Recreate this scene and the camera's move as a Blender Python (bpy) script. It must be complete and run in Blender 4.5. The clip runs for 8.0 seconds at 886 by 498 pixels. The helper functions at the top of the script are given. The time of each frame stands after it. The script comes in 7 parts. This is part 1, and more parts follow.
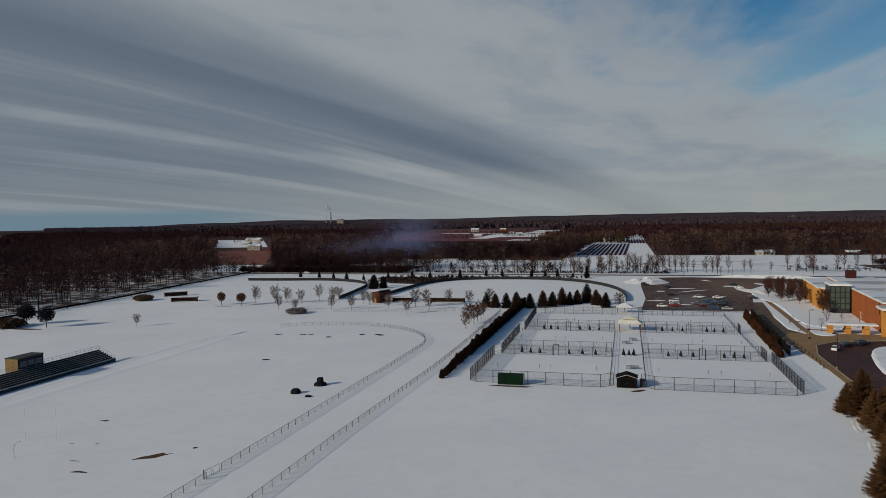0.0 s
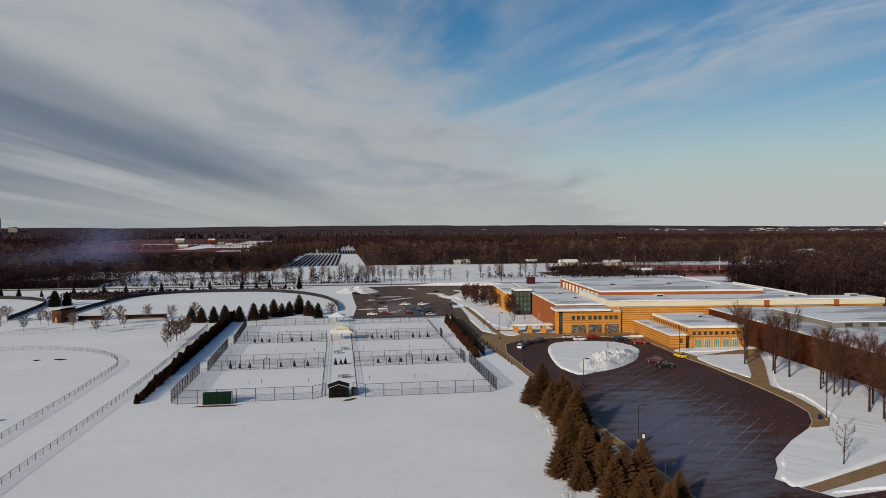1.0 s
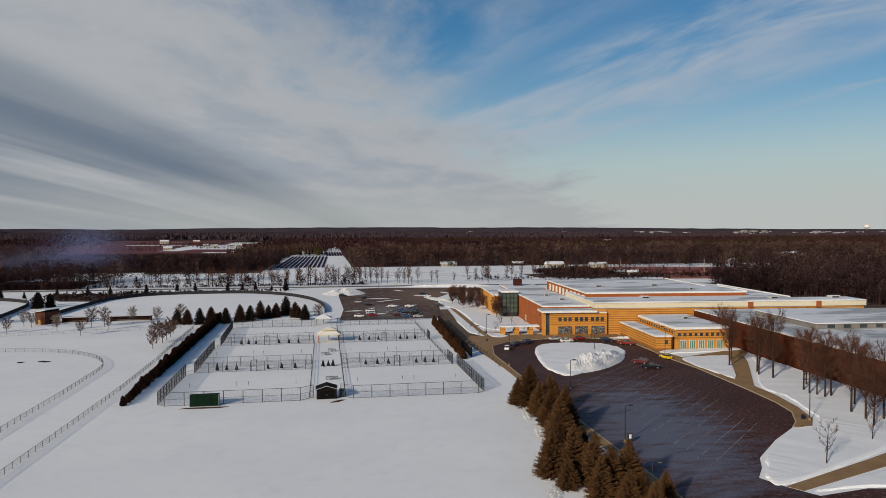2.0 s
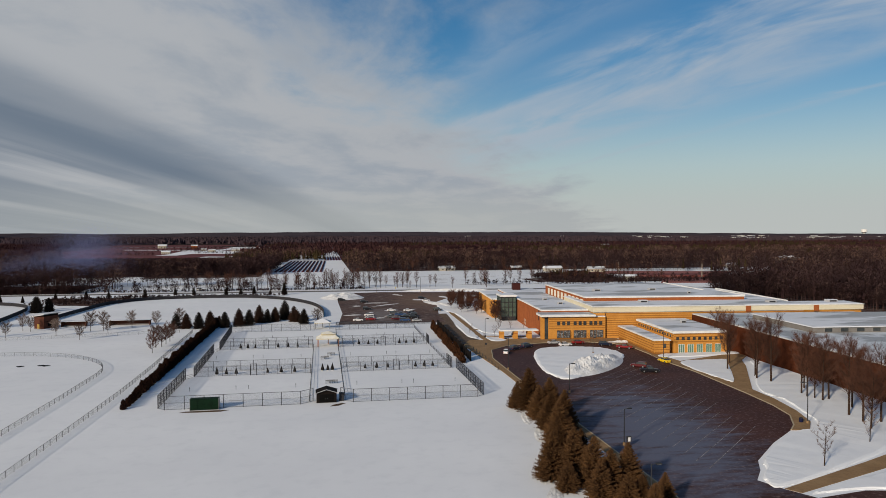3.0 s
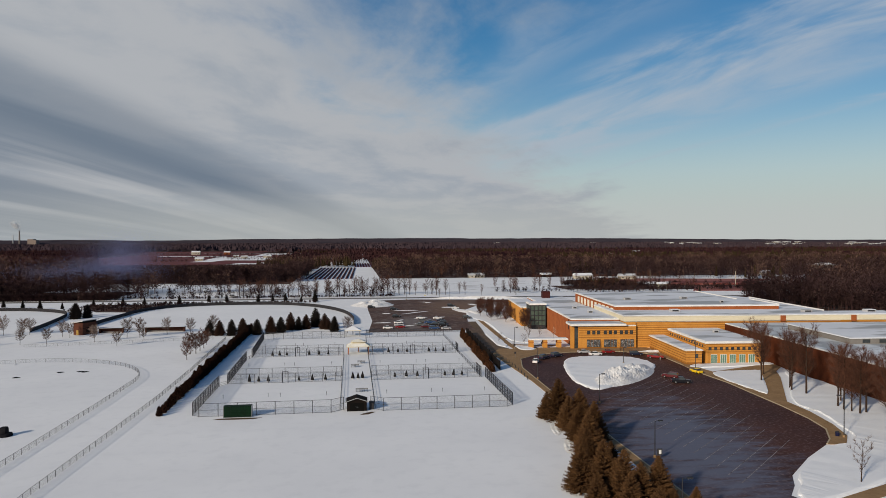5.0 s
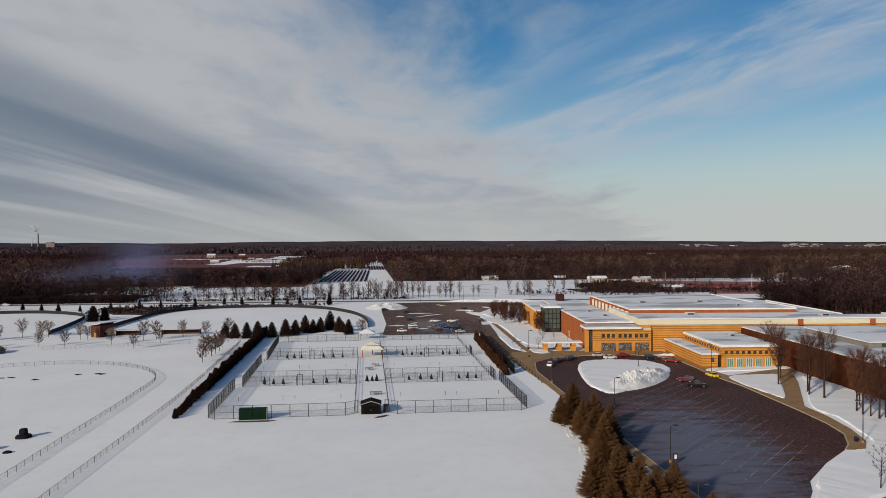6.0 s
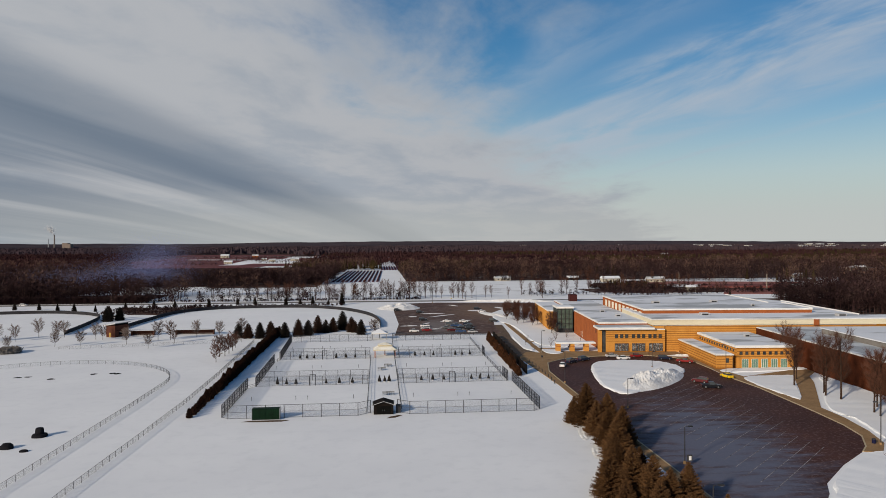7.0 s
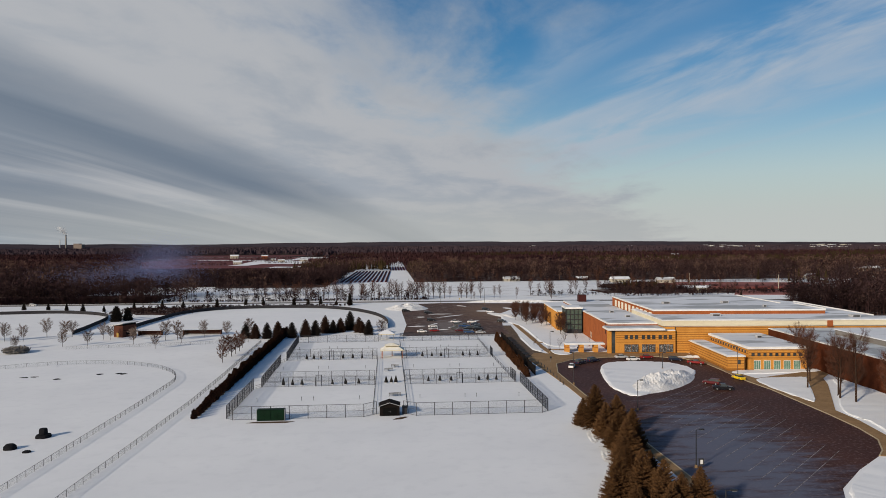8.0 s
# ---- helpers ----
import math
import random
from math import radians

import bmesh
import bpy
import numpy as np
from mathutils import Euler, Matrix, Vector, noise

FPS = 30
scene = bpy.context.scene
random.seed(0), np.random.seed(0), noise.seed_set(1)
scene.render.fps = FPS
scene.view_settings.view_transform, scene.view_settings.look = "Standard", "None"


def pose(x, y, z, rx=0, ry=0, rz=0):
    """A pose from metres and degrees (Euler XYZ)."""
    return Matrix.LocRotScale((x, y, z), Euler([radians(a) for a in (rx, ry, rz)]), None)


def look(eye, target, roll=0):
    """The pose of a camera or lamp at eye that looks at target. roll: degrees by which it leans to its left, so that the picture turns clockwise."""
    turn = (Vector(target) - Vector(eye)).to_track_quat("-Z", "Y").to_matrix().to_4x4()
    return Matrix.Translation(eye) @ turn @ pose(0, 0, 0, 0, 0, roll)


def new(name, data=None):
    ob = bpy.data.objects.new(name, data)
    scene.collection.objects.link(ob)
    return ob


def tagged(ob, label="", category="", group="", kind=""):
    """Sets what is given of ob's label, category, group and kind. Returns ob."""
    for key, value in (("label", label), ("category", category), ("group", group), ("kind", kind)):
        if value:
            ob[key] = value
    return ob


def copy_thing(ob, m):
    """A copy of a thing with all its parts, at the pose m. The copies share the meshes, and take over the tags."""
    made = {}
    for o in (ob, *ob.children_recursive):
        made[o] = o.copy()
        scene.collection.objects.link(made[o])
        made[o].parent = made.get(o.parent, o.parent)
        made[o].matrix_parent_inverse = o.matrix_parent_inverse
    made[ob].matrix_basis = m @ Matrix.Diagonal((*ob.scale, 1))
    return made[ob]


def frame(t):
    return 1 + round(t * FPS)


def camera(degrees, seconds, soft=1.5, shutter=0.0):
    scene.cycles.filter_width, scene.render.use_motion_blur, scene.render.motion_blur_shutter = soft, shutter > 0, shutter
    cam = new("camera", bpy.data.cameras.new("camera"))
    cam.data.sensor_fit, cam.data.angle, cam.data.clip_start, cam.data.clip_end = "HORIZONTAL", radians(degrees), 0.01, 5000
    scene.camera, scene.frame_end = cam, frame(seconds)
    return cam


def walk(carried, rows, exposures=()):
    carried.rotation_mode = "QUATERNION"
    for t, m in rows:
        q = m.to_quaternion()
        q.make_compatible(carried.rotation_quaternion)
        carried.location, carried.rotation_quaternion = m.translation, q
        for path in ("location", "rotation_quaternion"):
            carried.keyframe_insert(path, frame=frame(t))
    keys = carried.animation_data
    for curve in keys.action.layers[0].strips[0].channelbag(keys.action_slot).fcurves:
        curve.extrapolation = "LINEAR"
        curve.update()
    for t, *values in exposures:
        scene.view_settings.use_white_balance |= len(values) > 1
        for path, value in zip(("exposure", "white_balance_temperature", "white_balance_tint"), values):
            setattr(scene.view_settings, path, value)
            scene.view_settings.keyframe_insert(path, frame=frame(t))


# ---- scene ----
cam = camera(64.90, 8.0, soft=0.7)
PATH = [
    (0, pose(0.08, -3.18, 42.52, 87.41, 1.01, 14.76)),
    (0.1, pose(0.12, -2.57, 42.45, 87.65, 0.90, 7.61)),
    (0.2, pose(0.17, -1.96, 42.38, 87.90, 0.75, 2.42)),
    (0.3, pose(0.21, -1.34, 42.31, 88.05, 0.55, -0.87)),
    (0.4, pose(0.26, -0.73, 42.24, 88.12, 0.40, -3.01)),
    (0.5, pose(0.31, -0.11, 42.17, 88.17, 0.32, -4.45)),
    (1, pose(0.25, 0.17, 42.01, 88.07, 0.26, -8.51)),
    (1.5, pose(0.00, 0.00, 42.00, 88.11, 0.19, -9.41)),
    (3, pose(-0.83, -1.01, 41.85, 88.60, 0.13, -9.81)),
    (3.5, pose(-0.95, -1.37, 41.93, 88.80, 0.08, -9.19)),
    (4, pose(-0.99, -1.63, 42.28, 88.94, 0.14, -8.61)),
    (4.5, pose(-0.98, -1.81, 42.59, 89.03, 0.15, -8.03)),
    (6, pose(-1.04, -2.08, 43.01, 89.33, 0.22, -6.27)),
    (6.5, pose(-1.05, -2.02, 43.00, 89.42, 0.24, -5.82)),
    (7, pose(-1.01, -1.85, 42.97, 89.36, 0.31, -5.26)),
    (7.5, pose(-0.67, -1.09, 42.76, 89.52, 0.27, -4.65)),
    (8, pose(-0.25, 0.28, 42.68, 89.41, 0.31, -4.51)),
]
# the camera's automatic exposure opens up in the first half second
walk(cam, PATH, exposures=[(0, -0.71, 6250, 8), (0.3, -0.54, 6300, 8.5), (0.7, -0.38, 6400, 10.5), (1.5, -0.35, 6450, 11.5), (3, -0.32, 6450, 11.5), (8, -0.24, 6500, 12.5)])

# ---- daylight: low winter sun behind the camera, thin streaky cloud ----
SUN_AZ = radians(44)      # the way the light travels, from +x towards +y
SUN_EL = radians(21)
sun = new("sun", bpy.data.lights.new("sun", "SUN"))
sun.data.energy, sun.data.angle, sun.data.color = 5.0, radians(3.6), (1.0, 0.86, 0.66)
sun.matrix_world = look((-300 * math.cos(SUN_AZ), -300 * math.sin(SUN_AZ), 300 * math.tan(SUN_EL)), (0, 0, 0))

world = bpy.data.worlds.new("sky")
scene.world = world
world.use_nodes = True
wt = world.node_tree
wt.nodes.clear()


def wnode(kind):
    return wt.nodes.new(kind)


def wmath(op, a, b=None, clamp=False):
    n = wnode("ShaderNodeMath")
    n.operation, n.use_clamp = op, clamp
    for i, v in enumerate((a, b)):
        if v is None:
            continue
        if isinstance(v, (int, float)):
            n.inputs[i].default_value = v
        else:
            wt.links.new(v, n.inputs[i])
    return n.outputs[0]


def wsmooth(v, lo, hi):
    n = wnode("ShaderNodeMapRange")
    n.interpolation_type = "SMOOTHSTEP"
    wt.links.new(v, n.inputs[0])
    n.inputs[1].default_value, n.inputs[2].default_value = lo, hi
    return n.outputs[0]


def wmix(fac, a, b):
    n = wnode("ShaderNodeMix")
    n.data_type = "RGBA"
    wt.links.new(fac, n.inputs[0])
    for slot, v in ((6, a), (7, b)):
        if isinstance(v, tuple):
            n.inputs[slot].default_value = (*v, 1)
        else:
            wt.links.new(v, n.inputs[slot])
    return n.outputs[2]


def wnoise(vec, scale, detail, rough, dist=0.0):
    n = wnode("ShaderNodeTexNoise")
    wt.links.new(vec, n.inputs["Vector"])
    n.inputs["Scale"].default_value, n.inputs["Detail"].default_value = scale, detail
    n.inputs["Roughness"].default_value, n.inputs["Distortion"].default_value = rough, dist
    return n.outputs["Fac"]


def wvec(x, y, z=0.0):
    n = wnode("ShaderNodeCombineXYZ")
    for i, v in enumerate((x, y, z)):
        if isinstance(v, (int, float)):
            n.inputs[i].default_value = v
        else:
            wt.links.new(v, n.inputs[i])
    return n.outputs[0]


sky = wnode("ShaderNodeTexSky")
sky.sky_type = "NISHITA"
sky.sun_disc, sky.sun_elevation, sky.sun_rotation = False, SUN_EL, radians(226)
sky.air_density, sky.dust_density, sky.ozone_density = 1.0, 0.8, 1.4
# cloud sheet: the view direction laid on a level plane, streaks running away along one bearing
coord = wnode("ShaderNodeTexCoord").outputs["Generated"]
sep = wnode("ShaderNodeSeparateXYZ")
wt.links.new(coord, sep.inputs[0])
dx, dy, dz = sep.outputs
up = wmath("ADD", wmath("MAXIMUM", dz, 0.0), 0.10)
px_, py_ = wmath("DIVIDE", dx, up), wmath("DIVIDE", dy, up)
BEAR = radians(-16)
across = wmath("ADD", wmath("MULTIPLY", px_, math.cos(BEAR)), wmath("MULTIPLY", py_, math.sin(BEAR)))
along = wmath("ADD", wmath("MULTIPLY", px_, -math.sin(BEAR)), wmath("MULTIPLY", py_, math.cos(BEAR)))


def wgauss(v, centre, width):
    u = wmath("DIVIDE", wmath("SUBTRACT", v, centre), width)
    return wmath("EXPONENT", wmath("MULTIPLY", wmath("MULTIPLY", u, u), -1.0))


def wlin(*terms):
    """Sum of (value, factor) pairs and constants."""
    total = None
    for t_ in terms:
        v = t_ if isinstance(t_, (int, float)) else wmath("MULTIPLY", t_[0], t_[1])
        total = v if total is None else wmath("ADD", total, v)
    return total


BEAR_2 = radians(16.5)
cross = wmath("ADD", wmath("MULTIPLY", px_, math.cos(BEAR_2)), wmath("MULTIPLY", py_, math.sin(BEAR_2)))
run_ = wmath("ADD", wmath("MULTIPLY", px_, -math.sin(BEAR_2)), wmath("MULTIPLY", py_, math.cos(BEAR_2)))
soft = wnoise(wvec(wlin((across, 0.55)), wlin((along, 0.32)), 3.1), 1.0, 5, 0.5, 0.15)
streak = wnoise(wvec(wlin((across, 1.45)), wlin((along, 0.13)), 7.7), 1.0, 5, 0.48, 0.8)
thread = wnoise(wvec(wlin((across, 3.6)), wlin((along, 0.36)), 2.2), 1.0, 6, 0.55, 0.6)
fluff = wnoise(wvec(wlin((across, 1.2)), wlin((along, 0.7)), 1.7), 1.6, 9, 0.60, 0.2)
fingers = wnoise(wvec(wlin((cross, 1.8)), wlin((run_, 0.62)), 11.3), 1.0, 8, 0.56, 0.5)
fray = wnoise(wvec(wlin((cross, 2.6)), wlin((run_, 0.95)), 5.2), 1.0, 8, 0.56, 0.5)
# broad sheet of cloud on one side, its edge drawn out in fingers, reaching further over near the horizon
edge = wlin((across, 1.0), 0.50, (soft, 1.2), -0.60, (fluff, 1.7), -0.85, (fingers, 0.9), -0.45, (wmath("MAXIMUM", wlin((along, 1.0), -3.2), 0.0), -0.27))
cover = wsmooth(edge, 0.42, -0.50)
# long dark band with one crisp side, and streaks beside it
vband = wlin((across, 1.0), (soft, 0.30), -0.15, (streak, 0.22), -0.11, (thread, 0.05), -0.025)
band = wmath("MULTIPLY", wsmooth(vband, -1.80, -2.14), wgauss(wmath("MINIMUM", wlin((vband, 1.0), 2.16), 0.0), 0.0, 0.48))
far_streaks = wmath("MULTIPLY", wsmooth(across, -2.1, -2.6), wlin((wsmooth(streak, 0.62, 0.40), 0.62), (wsmooth(thread, 0.64, 0.40), 0.12), 0.30))
pale_streak = wmath("MULTIPLY", wgauss(wlin((across, 1.0), (thread, 0.25), -0.125), -3.32, 0.15), wsmooth(along, 3.4, 4.6))
mottle = wsmooth(wlin((soft, 0.45), (fluff, 0.55)), 0.57, 0.42)
dark = wmath("MINIMUM", wlin((band, 0.62), (far_streaks, 0.76), (pale_streak, -0.45)), 1.0)
dark = wmath("MAXIMUM", dark, 0.0)
cloud = wmix(wmath("MULTIPLY", mottle, 0.55), (4.60, 4.84, 5.05), (2.9, 3.5, 4.15))
cloud = wmix(dark, cloud, (1.75, 2.22, 2.80))
# thin wisps on the open side, lying across the streaks
wv = wlin((cross, 1.0), (fray, 0.55), -0.275, (soft, 0.3), -0.15)
wisp = wlin((wgauss(wv, 2.28, 0.32), 1.0), (wgauss(wv, 2.66, 0.12), 0.50), (wgauss(wv, 3.06, 0.06), 0.50), (wgauss(wv, 1.93, 0.09), 0.50), (wgauss(wv, 1.42, 0.20), 0.50))
wisp = wmath("MULTIPLY", wmath("MULTIPLY", wisp, wlin((wsmooth(fray, 0.34, 0.62), 0.75), 0.15)), wsmooth(run_, 5.8, 3.6), True)
deep = wnode("ShaderNodeHueSaturation")
deep.inputs["Saturation"].default_value, deep.inputs["Value"].default_value = 1.5, 0.85
wt.links.new(sky.outputs[0], deep.inputs["Color"])
haze = wmath("MULTIPLY", wmath("POWER", wsmooth(dz, 0.30, 0.0), 2.0), 0.92)
clear = wmix(haze, deep.outputs[0], (5.0, 5.65, 5.85))
clear = wmix(wmath("MULTIPLY", wsmooth(dz, 0.07, 0.0), 0.75), clear, (5.55, 5.80, 5.45))
clear = wmix(wisp, clear, (4.35, 5.0, 5.7))
low = wmix(wmath("MULTIPLY", wsmooth(dz, 0.085, 0.015), wlin((wsmooth(dx, -0.62, -0.12), 0.42), 0.25)), cloud, (4.9, 5.1, 4.85))
low = wmix(wmath("MULTIPLY", wsmooth(dz, 0.022, 0.008), wsmooth(dx, -0.42, -0.58)), low, (2.2, 3.2, 3.9))
blend = wmix(cover, clear, low)
back = wnode("ShaderNodeBackground")
wt.links.new(blend, back.inputs[0])
back.inputs[1].default_value = 0.11
out = wnode("ShaderNodeOutputWorld")
wt.links.new(back.outputs[0], out.inputs[0])

# ---- materials ----
def surface(name, base, second=None, third=None, scale=1.0, rough=0.8, bump=0.0, bump_scale=None, metal=0.0,
            fine=6.0, stretch=(1, 1, 1), stain=0.35, per_object=0.0, spec=None, cut=(0.5, 0.75)):
    """Two-scale mottled surface in world metres: base and second mixed by coarse noise, third in small stains."""
    second, third = second or tuple(c * 0.82 for c in base), third or tuple(c * 0.65 for c in base)
    m = bpy.data.materials.new(name)
    m.use_nodes = True
    nt = m.node_tree
    b = nt.nodes["Principled BSDF"]
    geo = nt.nodes.new("ShaderNodeNewGeometry")
    mp = nt.nodes.new("ShaderNodeMapping")
    mp.inputs["Scale"].default_value = stretch
    nt.links.new(geo.outputs["Position"], mp.inputs[0])

    def tex(sc, detail, rgh=0.55):
        n = nt.nodes.new("ShaderNodeTexNoise")
        n.inputs["Scale"].default_value, n.inputs["Detail"].default_value = sc, detail
        n.inputs["Roughness"].default_value = rgh
        nt.links.new(mp.outputs[0], n.inputs["Vector"])
        return n.outputs["Fac"]

    def ramp(fac, lo, hi):
        n = nt.nodes.new("ShaderNodeMapRange")
        nt.links.new(fac, n.inputs[0])
        n.inputs[1].default_value, n.inputs[2].default_value = lo, hi
        return n.outputs[0]

    def mix(fac, a, c):
        n = nt.nodes.new("ShaderNodeMix")
        n.data_type = "RGBA"
        nt.links.new(fac, n.inputs[0])
        for slot, v in ((6, a), (7, c)):
            if isinstance(v, tuple):
                n.inputs[slot].default_value = (*v, 1)
            else:
                nt.links.new(v, n.inputs[slot])
        return n.outputs[2]

    col = mix(ramp(tex(scale, 5), 0.35, 0.65), base, second)
    scaled = nt.nodes.new("ShaderNodeMath")
    scaled.operation = "MULTIPLY"
    nt.links.new(ramp(tex(scale * fine, 4, 0.6), *cut), scaled.inputs[0])
    scaled.inputs[1].default_value = stain
    col = mix(scaled.outputs[0], col, third)
    if per_object:
        info = nt.nodes.new("ShaderNodeObjectInfo")
        hsv = nt.nodes.new("ShaderNodeHueSaturation")
        v = nt.nodes.new("ShaderNodeMapRange")
        nt.links.new(info.outputs["Random"], v.inputs[0])
        v.inputs[3].default_value, v.inputs[4].default_value = 1 - per_object, 1 + per_object
        nt.links.new(v.outputs[0], hsv.inputs["Value"])
        nt.links.new(col, hsv.inputs["Color"])
        col = hsv.outputs[0]
    nt.links.new(col, b.inputs["Base Color"])
    b.inputs["Roughness"].default_value, b.inputs["Metallic"].default_value = rough, metal
    b.inputs["Specular IOR Level"].default_value = (0.5 if rough < 0.45 or metal else 0.12) if spec is None else spec
    if bump:
        bp = nt.nodes.new("ShaderNodeBump")
        bp.inputs["Strength"].default_value, bp.inputs["Distance"].default_value = 1.0, bump
        nt.links.new(tex(bump_scale or scale * fine, 6, 0.6), bp.inputs["Height"])
        nt.links.new(bp.outputs[0], b.inputs["Normal"])
    return m


SNOW = surface("snow", (0.772, 0.798, 0.828), (0.715, 0.742, 0.778), (0.62, 0.65, 0.69), 0.03, 0.7, 0.06, 0.12, fine=9, stain=0.4, spec=0.3)
SNOW_ROOF = surface("roof_snow", (0.68, 0.71, 0.76), (0.58, 0.615, 0.67), (0.25, 0.265, 0.275), 0.02, 0.75, 0.05, 0.8, fine=2.6, stretch=(0.5, 1.5, 1), stain=0.75, spec=0.3, cut=(0.50, 0.57))
SNOW_DIRTY = surface("ploughed_snow", (0.76, 0.78, 0.80), (0.62, 0.62, 0.62), (0.35, 0.32, 0.28), 0.35, 0.8, 0.25, 1.2, fine=5, stain=0.5, spec=0.3)
ASPHALT = surface("asphalt", (0.088, 0.046, 0.032), (0.058, 0.031, 0.023), (0.42, 0.38, 0.36), 0.06, 0.75, 0.02, 4.0, fine=8, stain=0.6, stretch=(0.5, 1.6, 1), spec=0.2, cut=(0.54, 0.70))
WET = surface("damp_asphalt", (0.066, 0.028, 0.021), (0.038, 0.017, 0.0145), (0.20, 0.135, 0.12), 0.05, 0.6, 0.03, 2.2, fine=26, stain=0.8, spec=0.08, cut=(0.52, 0.72))
ROADGREY = surface("salted_road", (0.10, 0.095, 0.09), (0.15, 0.14, 0.135), (0.3, 0.3, 0.3), 0.05, 0.7, 0.02, 3.0, fine=7, stain=0.5)
CONCRETE = surface("concrete_path", (0.23, 0.145, 0.075), (0.29, 0.19, 0.10), (0.13, 0.08, 0.042), 0.25, 0.85, 0.01, 6.0, stain=0.55)
KERB = surface("kerb_stone", (0.36, 0.30, 0.20), (0.42, 0.36, 0.26), None, 0.5, 0.85)
PAINT = surface("worn_line_paint", (0.33, 0.31, 0.32), (0.15, 0.14, 0.14), (0.05, 0.034, 0.030), 0.30, 0.8, fine=4, stain=0.85, cut=(0.48, 0.62))
TAN = surface("tan_masonry", (0.55, 0.258, 0.056), (0.47, 0.210, 0.043), (0.31, 0.13, 0.028), 0.22, 0.85, 0.02, 3.0, fine=9, stain=0.45)
TAN_DARK = surface("tan_course", (0.27, 0.115, 0.026), (0.22, 0.09, 0.02), None, 0.4, 0.85)
BRICK = surface("red_brick", (0.33, 0.100, 0.032), (0.26, 0.076, 0.025), (0.16, 0.05, 0.018), 0.3, 0.88, 0.02, 4.0, fine=9, stain=0.55)
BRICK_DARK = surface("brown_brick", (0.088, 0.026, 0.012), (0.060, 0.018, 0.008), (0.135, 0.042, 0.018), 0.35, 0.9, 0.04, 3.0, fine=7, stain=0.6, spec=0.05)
CREAM = surface("cream_metal_panel", (0.62, 0.57, 0.43), (0.57, 0.52, 0.39), None, 0.15, 0.55, stretch=(1, 1, 4))
WHITE_TRIM = surface("white_trim", (0.76, 0.76, 0.75), None, None, 0.4, 0.5)
GREY_PANEL = surface("grey_panel", (0.42, 0.43, 0.45), (0.36, 0.37, 0.39), None, 0.25, 0.6)
DARK_GLASS = surface("dark_glazing", (0.030, 0.036, 0.040), (0.05, 0.055, 0.055), (0.12, 0.12, 0.11), 0.35, 0.08, fine=3, stain=0.3)
GREEN_GLASS = surface("green_tinted_glazing", (0.045, 0.075, 0.065), (0.075, 0.115, 0.095), (0.14, 0.16, 0.13), 0.5, 0.07, fine=3, stain=0.4)
TEAL_GLASS = surface("teal_blinds_glazing", (0.13, 0.24, 0.18), (0.10, 0.19, 0.15), None, 0.8, 0.25)
LIT_GLASS = surface("pale_glazing", (0.82, 0.78, 0.64), (0.76, 0.72, 0.58), None, 0.8, 0.25)
STEEL_DARK = surface("dark_painted_steel", (0.025, 0.026, 0.030), (0.04, 0.04, 0.045), None, 0.8, 0.5)
GALV = surface("galvanised_steel", (0.26, 0.27, 0.285), (0.20, 0.21, 0.225), None, 0.9, 0.5, metal=0.5)
FENCE_BLACK = surface("black_vinyl_fence", (0.026, 0.028, 0.036), (0.04, 0.042, 0.052), None, 0.8, 0.55)
FENCE_MID = surface("dark_grey_fence", (0.060, 0.064, 0.074), (0.080, 0.084, 0.094), None, 0.8, 0.5)
FENCE_GREY = surface("grey_fence_wire", (0.12, 0.125, 0.135), (0.095, 0.10, 0.11), None, 0.9, 0.5, metal=0.3)
DARK_TIMBER = surface("dark_stained_timber", (0.007, 0.0055, 0.005), (0.011, 0.008, 0.007), None, 0.7, 0.9, stretch=(1, 1, 6), spec=0.1)
GREEN_BOX = surface("dark_green_paint", (0.0012, 0.017, 0.0065), (0.001, 0.011, 0.0045), (0.004, 0.012, 0.006), 0.7, 0.6, spec=0.12)
CREAM_TIMBER = surface("cream_paint", (0.60, 0.52, 0.34), (0.54, 0.46, 0.30), None, 0.5, 0.6)
DARK_TARP = surface("black_tarpaulin", (0.007, 0.007, 0.010), (0.012, 0.012, 0.015), None, 1.2, 0.9, 0.04, 2.0, spec=0.1)
UMBRELLA = surface("dark_canvas", (0.009, 0.008, 0.008), (0.014, 0.012, 0.011), None, 1.5, 0.85, spec=0.2)
BARK = surface("brown_bark", (0.042, 0.025, 0.018), (0.030, 0.018, 0.013), (0.07, 0.045, 0.032), 1.5, 0.95, per_object=0.2)
TWIG = surface("bare_twigs", (0.12, 0.075, 0.055), (0.09, 0.056, 0.043), None, 0.6, 0.95, per_object=0.2)
TWIG_RED = surface("russet_twigs", (0.105, 0.047, 0.032), (0.072, 0.034, 0.024), None, 0.6, 0.95, per_object=0.25)
FOREST = surface("winter_woodland", (0.018, 0.0110, 0.0140), (0.054, 0.031, 0.031), (0.17, 0.115, 0.100), 0.013, 1.0, fine=8, stain=0.55, spec=0.0)
# distance haze is mixed into this paler, purplish base colour
FOREST_FAR = surface("haze_tinted_far_woodland", (0.044, 0.033, 0.044), (0.058, 0.041, 0.048), (0.028, 0.025, 0.033), 0.0022, 1.0, fine=7, stain=0.6, spec=0.0)
PINE = surface("far_pines", (0.028, 0.020, 0.011), (0.040, 0.030, 0.015), (0.013, 0.011, 0.008), 0.02, 1.0, spec=0.0)
SPRUCE = surface("spruce_needles", (0.088, 0.047, 0.023), (0.120, 0.062, 0.027), (0.024, 0.019, 0.013), 0.5, 0.9, fine=4, stain=0.65, per_object=0.3, spec=0.05)
